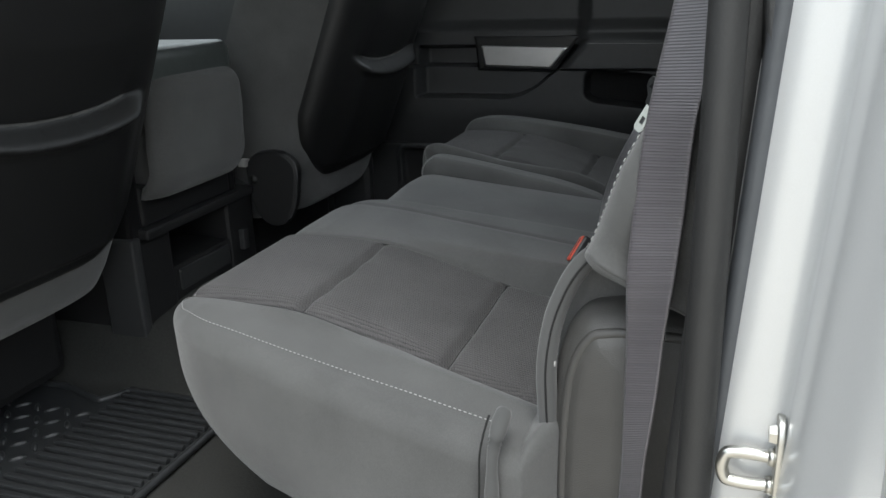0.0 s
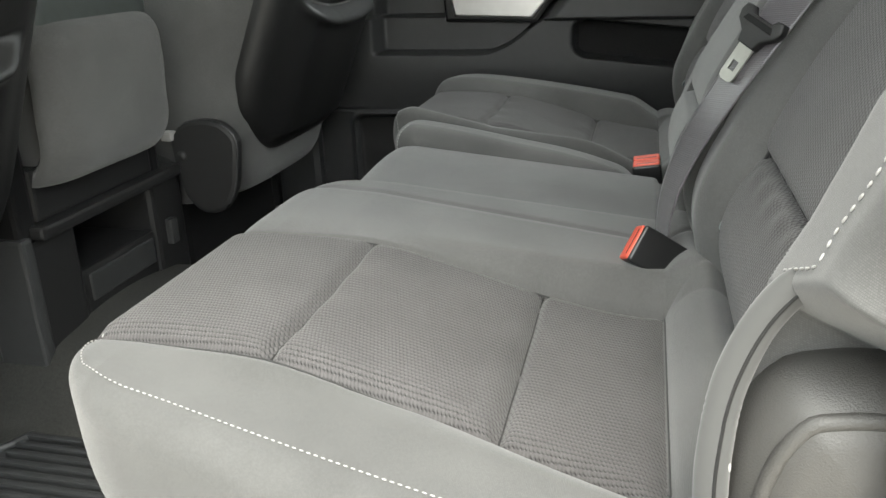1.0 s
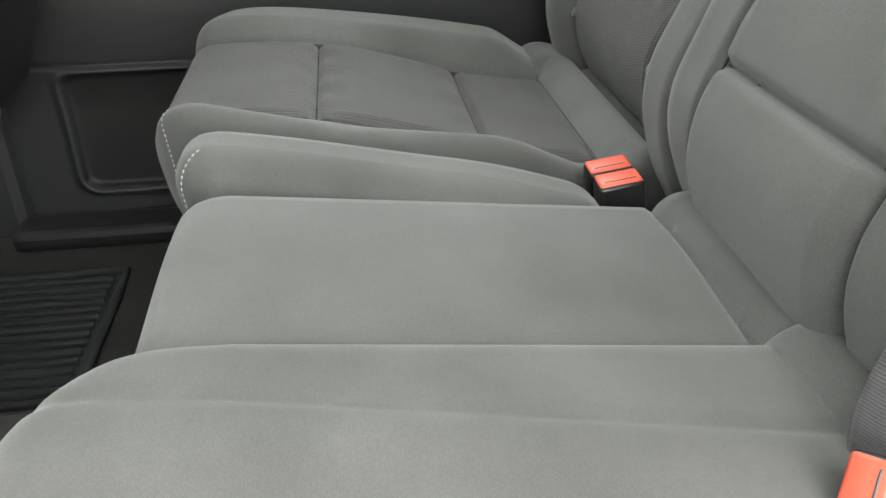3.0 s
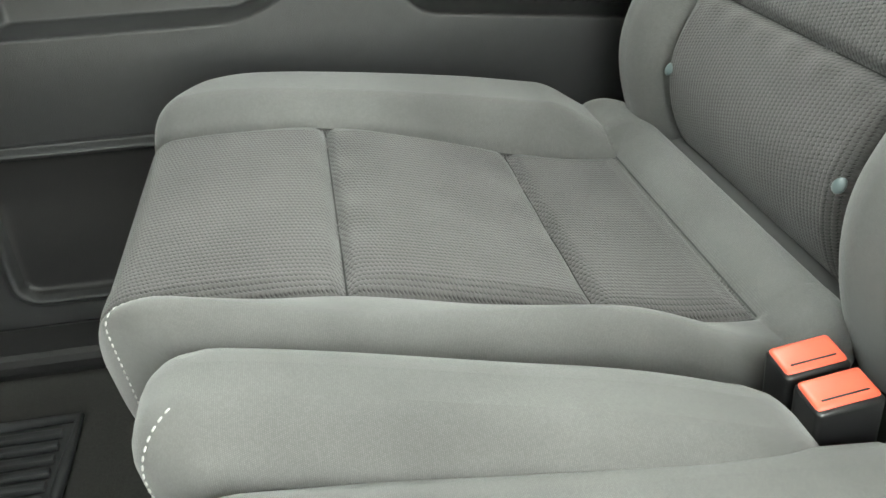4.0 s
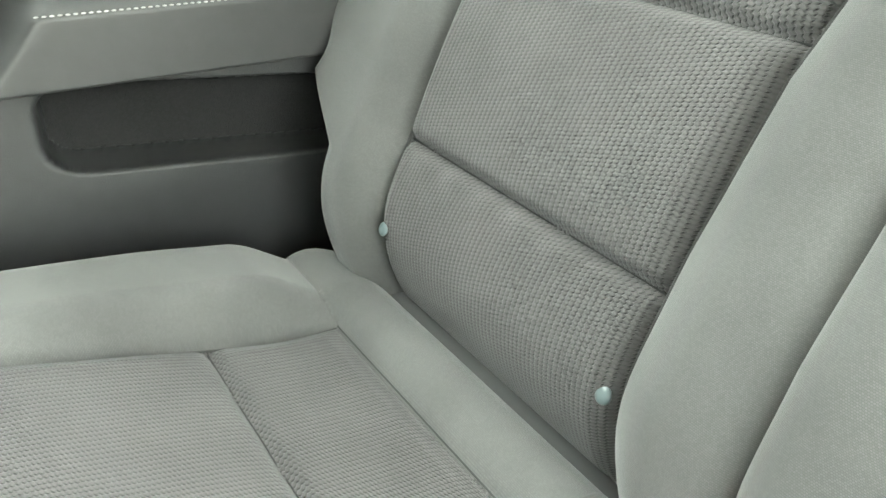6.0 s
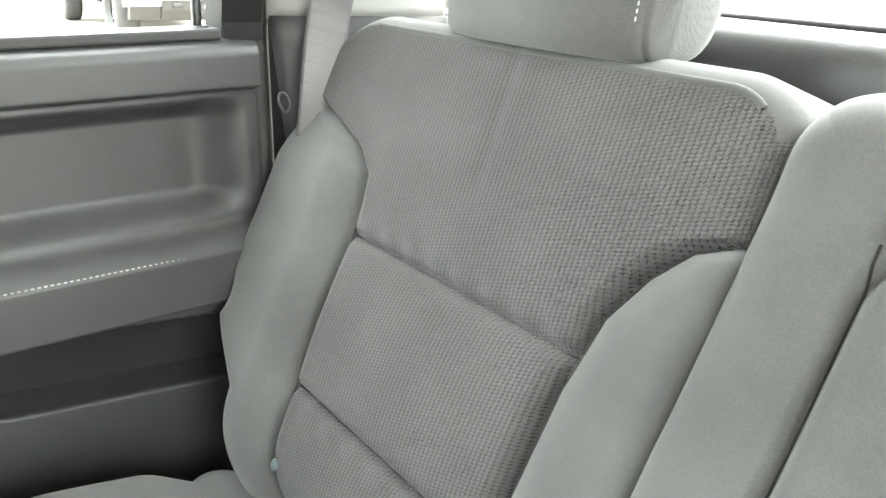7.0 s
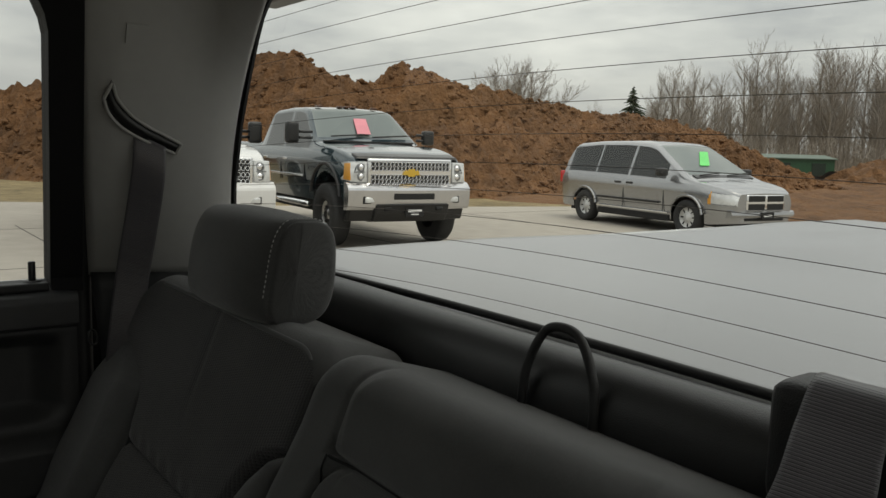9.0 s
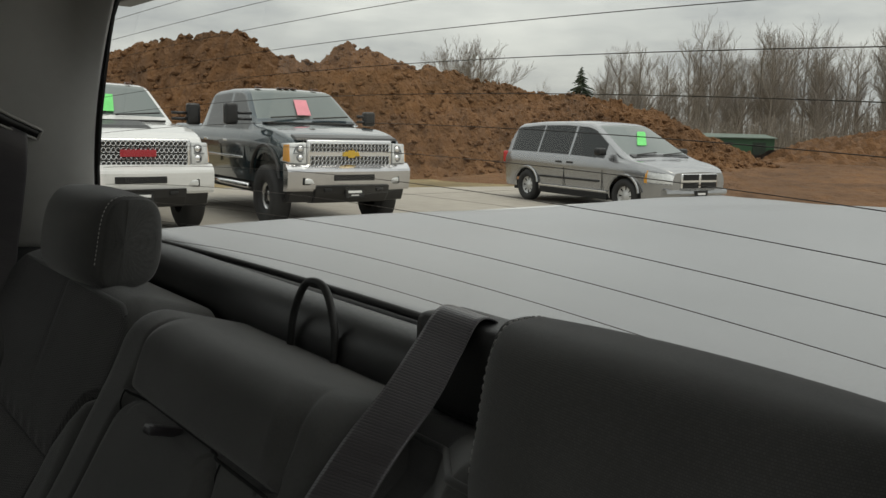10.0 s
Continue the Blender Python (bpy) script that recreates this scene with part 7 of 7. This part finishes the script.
def front_seat(yc, back, label):
    """A front seat seen from behind: cloth back, black shell with a pocket, head restraint and base."""
    t = thing("front_seat", label, "car seat", (-0.5 + back, yc, FLOOR), "front seats")
    loc = np.array((-0.5, yc, FLOOR))
    inner = 1 if yc < MID else -1

    def place(s, v, h):
        x, z = np.interp(s, F_S, F_LINE[:, 0]), np.interp(s, F_S, F_LINE[:, 1])
        e = 0.02
        tx = np.interp(s + e, F_S, F_LINE[:, 0]) - np.interp(s - e, F_S, F_LINE[:, 0])
        tz = np.interp(s + e, F_S, F_LINE[:, 1]) - np.interp(s - e, F_S, F_LINE[:, 1])
        n = np.hypot(tx, tz)
        wrap = -0.05 * np.clip(abs(v) / 0.26, 0, 1.2) ** 4
        return x + (h + wrap) * tz / n - loc[0], v, z - (h + wrap) * tx / n - loc[2]

    # cloth back with a rounded rim
    pad(t, place, 0.0, F_S[-1], -0.262, 0.262, 0.10, 0.045, 0.22, lambda s, v: 0 * s, lambda s, v, q: np.where(q > 0.45, 1, 0),
        [("backrest", CLOTH, "grey cloth back"), ("backrest_side", CLOTH, "grey cloth side")], 90, 80)
    # black shell over the upper part, with the pocket's mouth
    lo, hi = front_s(0.395), F_S[-1] - 0.02

    def shell(s, v):
        mouth = front_s(0.655) + 0.03 * (v / 0.2) ** 2
        d = s - mouth
        below = 1 / (1 + np.exp(d / 0.004))
        wide = step(0.205 - abs(v), 0.0, 0.07)
        low = np.clip((s - lo - 0.03) / 0.02, 0, 1)
        return 0.012 + wide * low * (0.014 * below + 0.012 * np.exp(-((d + 0.012) / 0.011) ** 2) - 0.006 * np.exp(-((d - 0.006) / 0.006) ** 2)) - 0.012 * wide * (1 - below) * np.clip(1 - d / 0.12, 0, 1)

    def warp(s, v):
        return s, v * (1 - 0.16 * np.clip((lo + 0.16 - s) / 0.16, 0, 1) ** 1.6)

    def shell_region(s, v, q):
        return np.where((s < front_s(0.655) + 0.03 * (v / 0.2) ** 2) & (abs(v) < 0.185) & (s > lo + 0.04), 1, 0)

    pad(t, place, lo, hi, -0.252, 0.252, 0.11, 0.022, 0.05, shell, shell_region,
        [("back_shell", SHELLBLACK, "black plastic back shell"), ("map_pocket", SHELLBLACK, "black map pocket")], 170, 140, 0.0, 0.86, warp)
    # head restraint
    bm = box_bm((0.33, -0.13, 0.985), (0.44, 0.13, 1.17), 0.035, 4)
    part("headrest", bm, CLOTH, t, "grey cloth headrest", True)
    for dy in (-0.06, 0.06):
        part("headrest_post", cyl_bm((0.375, dy, 0.90), (0.385, dy, 1.02), 0.007, 12), STEEL, t, "steel headrest post")
    # cushion and base
    part("seat_cushion", box_bm((-0.42, -0.25, 0.20), (0.02, 0.25, 0.36), 0.05, 4), CLOTH, t, "grey cloth cushion", True)
    part("base", box_bm((-0.48, -0.21, 0.03), (-0.04, 0.21, 0.20), 0.02), PLASTIC, t, "black seat base")
    # rounded hinge cover at the inner side
    if inner < 0:
        oval = smooth_line([(0.002, 0.345), (0.022, 0.372), (0.062, 0.383), (0.105, 0.377), (0.130, 0.355), (0.130, 0.30), (0.117, 0.245), (0.092, 0.212), (0.052, 0.207), (0.020, 0.235), (0.006, 0.29), (0.001, 0.338)], 34)
        hc = part("hinge_cover", prism_bm([tuple(q) for q in oval], "y", -0.282, -0.255, 0.008), PLASTIC, t, "black rounded hinge cover")
        # thin lighter bead along the rear part of the cover's outline
        edge = np.array([(x, -0.2795, z) for x, z in oval[8:20]])
        tube("cover_edge", edge, 0.0022, GREYPLASTIC, hc, "lighter grey edge along the cover's rear side", seg=6)
        part("cover_screw", cyl_bm((0.022, -0.280, 0.316), (0.022, -0.286, 0.316), 0.010, 14), RUBBER, hc, "", True)
        part("clip", box_bm((-0.012, -0.292, 0.344), (0.010, -0.268, 0.362), 0.005), STITCH, hc, "small white plastic clip")
    # floor rails
    for dy in (-0.24, 0.255):
        part("rail", box_bm((-0.50, dy - 0.028, 0.0), (-0.03, dy + 0.028, 0.045), 0.008), RUBBER, t, "black seat rail")
        part("rail_foot", cyl_bm((-0.045, dy, 0.03), (-0.045, dy, 0.052), 0.012, 8, 0.010), STEEL, t, "bright rail bolt")
    return t


front_seat(0.238, 0.0, "grey cloth driver seat with black back shell and map pocket")
front_seat(1.190, 0.108, "grey cloth passenger seat with black back shell and map pocket")

# ---- centre console ----
cs = thing("center_console", "black plastic console with upholstered folding centre seat", "console", (-0.45, 0.70, FLOOR))
T = material("padded_vinyl_lid", (0.055, 0.062, 0.060), 0.35, bump=0.15, bump_scale=900)


def cbox(name, lo, hi, mat, label, bevel=0.008, seg=2, smooth=False, parent=None):
    o_ = np.array(cs.location)
    return part(name, box_bm(tuple(np.array(lo) - o_), tuple(np.array(hi) - o_), bevel, seg), mat, parent or cs, label, smooth)


cbox("lid", (-0.86, 0.565, 0.655), (-0.345, 0.838, 0.735), T, "smooth dark padded lid", 0.026, 4, True)
# upholstered back of the folded seat
n = smooth_line([(-0.36, 0.668), (-0.340, 0.655), (-0.335, 0.62), (-0.338, 0.56), (-0.345, 0.50), (-0.362, 0.478), (-0.40, 0.470)], 50)
ys = np.linspace(0.0, 1.0, 40)
o = np.array(cs.location)
P = np.array([[(x - 0.030 * (abs(2 * k - 1) ** 8), 0.558 + 0.278 * k, z) for k in ys] for x, z in n]) - o
uv = np.array([[(0.278 * k, i * 0.004) for k in ys] for i in range(50)])
sheet("seat_pad", P, CLOTH, cs, "grey cloth pad with white stitching", uv, thick=-0.02)
L = np.array([(x + 0.001, 0.572, z) for x, z in n[4:]]) - o
stitches("stitching", L + np.array((-0.004, 0, 0)), cs, step=0.007, length=0.0045, label="white decorative stitching")
L = np.array([(n[13, 0] + 0.002 - 0.030 * (abs(2 * k - 1) ** 8), 0.558 + 0.278 * k, n[13, 1]) for k in np.linspace(0.03, 0.97, 30)]) - o
tube("seam", L, 0.0012, SEAM, cs, "dark seam")
cbox("pad_core", (-0.80, 0.566, 0.478), (-0.372, 0.828, 0.66), CLOTH, "grey cloth pad side", 0.02, 3, True)
cbox("pad_base", (-0.80, 0.548, 0.404), (-0.392, 0.842, 0.482), PLASTIC, "black plastic base under the pad", 0.006)
cbox("post", (-0.47, 0.508, 0.365), (-0.395, 0.548, 0.60), GLOSSBLACK, "black hinge post", 0.008)
cbox("post", (-0.47, 0.842, 0.365), (-0.395, 0.872, 0.60), GLOSSBLACK, "black hinge post", 0.008)
cbox("shelf", (-0.80, 0.53, 0.383), (-0.372, 0.905, 0.404), PLASTIC, "black plastic shelf", 0.006)
cbox("side", (-0.86, 0.512, 0.19), (-0.390, 0.618, 0.383), PLASTIC, "black plastic side", 0.010)
cbox("side", (-0.86, 0.822, 0.19), (-0.390, 0.922, 0.383), PLASTIC, "black plastic side", 0.010)
cbox("lower_panel", (-0.86, 0.618, 0.19), (-0.394, 0.822, 0.300), PLASTIC, "black plastic panel", 0.006)
cbox("drawer_front", (-0.42, 0.632, 0.243), (-0.3905, 0.812, 0.290), GREYPLASTIC, "dark grey drawer front", 0.004)
cbox("back_panel", (-0.86, 0.618, 0.300), (-0.56, 0.822, 0.383), GLOSSBLACK, "dark back of the storage tray", 0.004)
cbox("tray_rib", (-0.56, 0.716, 0.300), (-0.50, 0.722, 0.383), GREYPLASTIC, "grey tray divider", 0.002)
cbox("foot", (-0.47, 0.500, 0.19), (-0.386, 0.524, 0.392), GREYPLASTIC, "dark grey corner post", 0.006)
cbox("latch_tab", (-0.392, 0.852, 0.262), (-0.377, 0.874, 0.310), GREYPLASTIC, "grey latch tab", 0.004)

# ---- rubber floor mats ----
MATRUBBER = material("grey_black_mat_rubber", (0.027, 0.0285, 0.030), 0.40, bump=0.15, bump_scale=500)


def floor_mat(flip):
    m = thing("floor_mat", "black rubber mat with ribs and raised tread", "floor mat", (-0.35, mirror(0.30) if flip else 0.30, FLOOR), "rubber floor mats")
    s = -1 if flip else 1
    out = [(-0.30, -0.24), (0.195, -0.24), (0.195, 0.175), (0.05, 0.18), (-0.035, 0.165), (-0.055, 0.12), (-0.075, 0.095), (-0.12, 0.105), (-0.18, 0.125), (-0.30, 0.11)]
    out = [(x, s * y) for x, y in out]
    part("base", prism_bm(out, "z", 0.001, 0.008), MATRUBBER, m, "flat black rubber sheet")
    L = [(x, y, 0.010) for x, y in out]
    dense = []
    for a, b in zip(L, L[1:] + L[:1]):
        dense += [tuple(np.array(a) + (np.array(b) - np.array(a)) * k / 6) for k in range(6)]
    tube("rim", np.array(dense), 0.007, MATRUBBER, m, "raised rubber rim", closed=True, seg=8)
    rib = None
    for k in range(19):
        y = -0.215 + k * 0.0210
        x0, x1 = -0.045, 0.182
        if k == 18:
            x0 = 0.06
        if rib is None or k == 18:
            ob = part("rib", box_bm((x0, -0.0055, 0.007), (x1, 0.0055, 0.0165), 0.003, 2), MATRUBBER, m)
            rib = rib or ob
        else:
            ob = new("rib", rib.data)
            ob.parent = m
        ob.location = (0, s * y, 0)
    lug = None
    for i in range(7):
        for j in range(10):
            x, y = -0.275 + i * 0.034, -0.215 + j * 0.037
            if y > 0.075 or x > -0.065:
                continue
            if lug is None:
                bm = bmesh.new()
                bmesh.ops.create_uvsphere(bm, u_segments=10, v_segments=6, radius=1.0)
                bmesh.ops.transform(bm, matrix=Matrix.Diagonal((0.0150, 0.0052, 0.0055, 1)), verts=bm.verts)
                ob = lug = part("tread_lug", bm, MATRUBBER, m, "", True)
            else:
                ob = new("tread_lug", lug.data)
                ob.parent = m
            ob.location, ob.rotation_euler = (x, s * y, 0.008), (0, 0, radians(45 if (i + j) % 2 else -45))
    return m


floor_mat(False)
floor_mat(True)

# ---- the rest of the cab, around and in front ----
structure("wall_pillar_middle_far", box_bm((-0.47, 1.50, 0.02), (-0.345, 1.60, 1.36), 0.02), GREYPLASTIC, "dark grey middle pillar trim")
structure("wall_pillar_middle_near", box_bm((-0.50, -0.20, 0.02), (-0.40, -0.08, 1.36), 0.02), GREYPLASTIC, "dark grey middle pillar trim")
structure("wall_front_door_far", box_bm((-1.55, 1.50, 0.02), (-0.47, 1.60, 0.92), 0.02), GREYPLASTIC, "dark grey front door trim")
structure("wall_front_door_near", box_bm((-1.55, -0.20, 0.02), (-0.50, -0.10, 0.92), 0.02), GREYPLASTIC, "dark grey front door trim")
structure("wall_dashboard", box_bm((-1.62, -0.10, 0.02), (-1.20, 1.50, 0.84), 0.06, 3), PLASTIC, "dark dashboard across the cab")
structure("wall_firewall", box_bm((-2.1, -0.16, 0.02), (-1.62, 1.56, 0.86)), UNDER, "dark engine bay wall")
structure("sill_far", box_bm((-0.36, 1.44, FLOOR), (0.66, 1.52, 0.135), 0.012), PLASTIC, "black plastic door sill")
structure("sill_near", box_bm((-0.42, -0.16, FLOOR), (0.66, -0.06, 0.135), 0.012), PLASTIC, "black plastic door sill")
for y in (-0.02, 1.42):
    line = [(-0.98, y, 1.35), (-1.30, y + (0.03 if y > 1 else -0.03), 1.15), (-1.66, y + (0.06 if y > 1 else -0.06), 0.88)]
    tagged(tube("wall_front_pillar", smooth_line(line, 20), 0.045, GREYPLASTIC), "dark grey windshield pillar", "wall", kind="structure")
P = np.array([[(-0.98, y, 1.37), (-1.30, y, 1.17), (-1.66, y, 0.86)] for y in np.linspace(-0.05, 1.45, 6)])
tagged(sheet("window_2", P, FRONTGLASS, None, ""), "raked windshield of the cab", "window", kind="structure")
for k, y in enumerate((-0.10, 1.50)):
    P = np.array([[(x, y + (1 if y < 1 else -1) * lean(z), z) for z in (0.90, 1.1, 1.36)] for x in (-1.55, -1.0, -0.45)])
    tagged(sheet("window_%d" % (k + 3), P, FRONTGLASS, None, ""), "tinted front door glass", "window", kind="structure")

# the near rear door, swung open: out of view, added to block front-left daylight
swing = Matrix.Translation((-0.40, -0.18, 0)) @ Matrix.Rotation(radians(-72), 4, "Z")
d2 = tagged(new("door_2"), "open rear truck door with dark inner trim", "door", kind="structure")
for nm, lo, hi, mat, lab in (("door_skin", (0.0, -0.06, 0.02), (1.0, -0.02, 0.90), SILVER, "silver painted outer skin"), ("inner_panel", (0.02, -0.02, 0.06), (0.98, 0.05, 0.905), GREYPLASTIC, "dark grey inner panel"),
                             ("rear_post", (0.93, -0.04, 0.90), (0.99, 0.02, 1.34), PLASTIC, "black window frame post"), ("front_post", (0.01, -0.04, 0.90), (0.06, 0.02, 1.34), PLASTIC, "black window frame post"),
                             ("header", (0.01, -0.04, 1.33), (0.99, 0.02, 1.38), PLASTIC, "black window frame header")):
    part(nm, box_bm(lo, hi, 0.008, m=swing), mat, d2, lab)
part("window_pane", box_bm((0.06, -0.012, 0.90), (0.93, -0.008, 1.33), m=swing), PRIVACY, d2, "lightly tinted side glass")
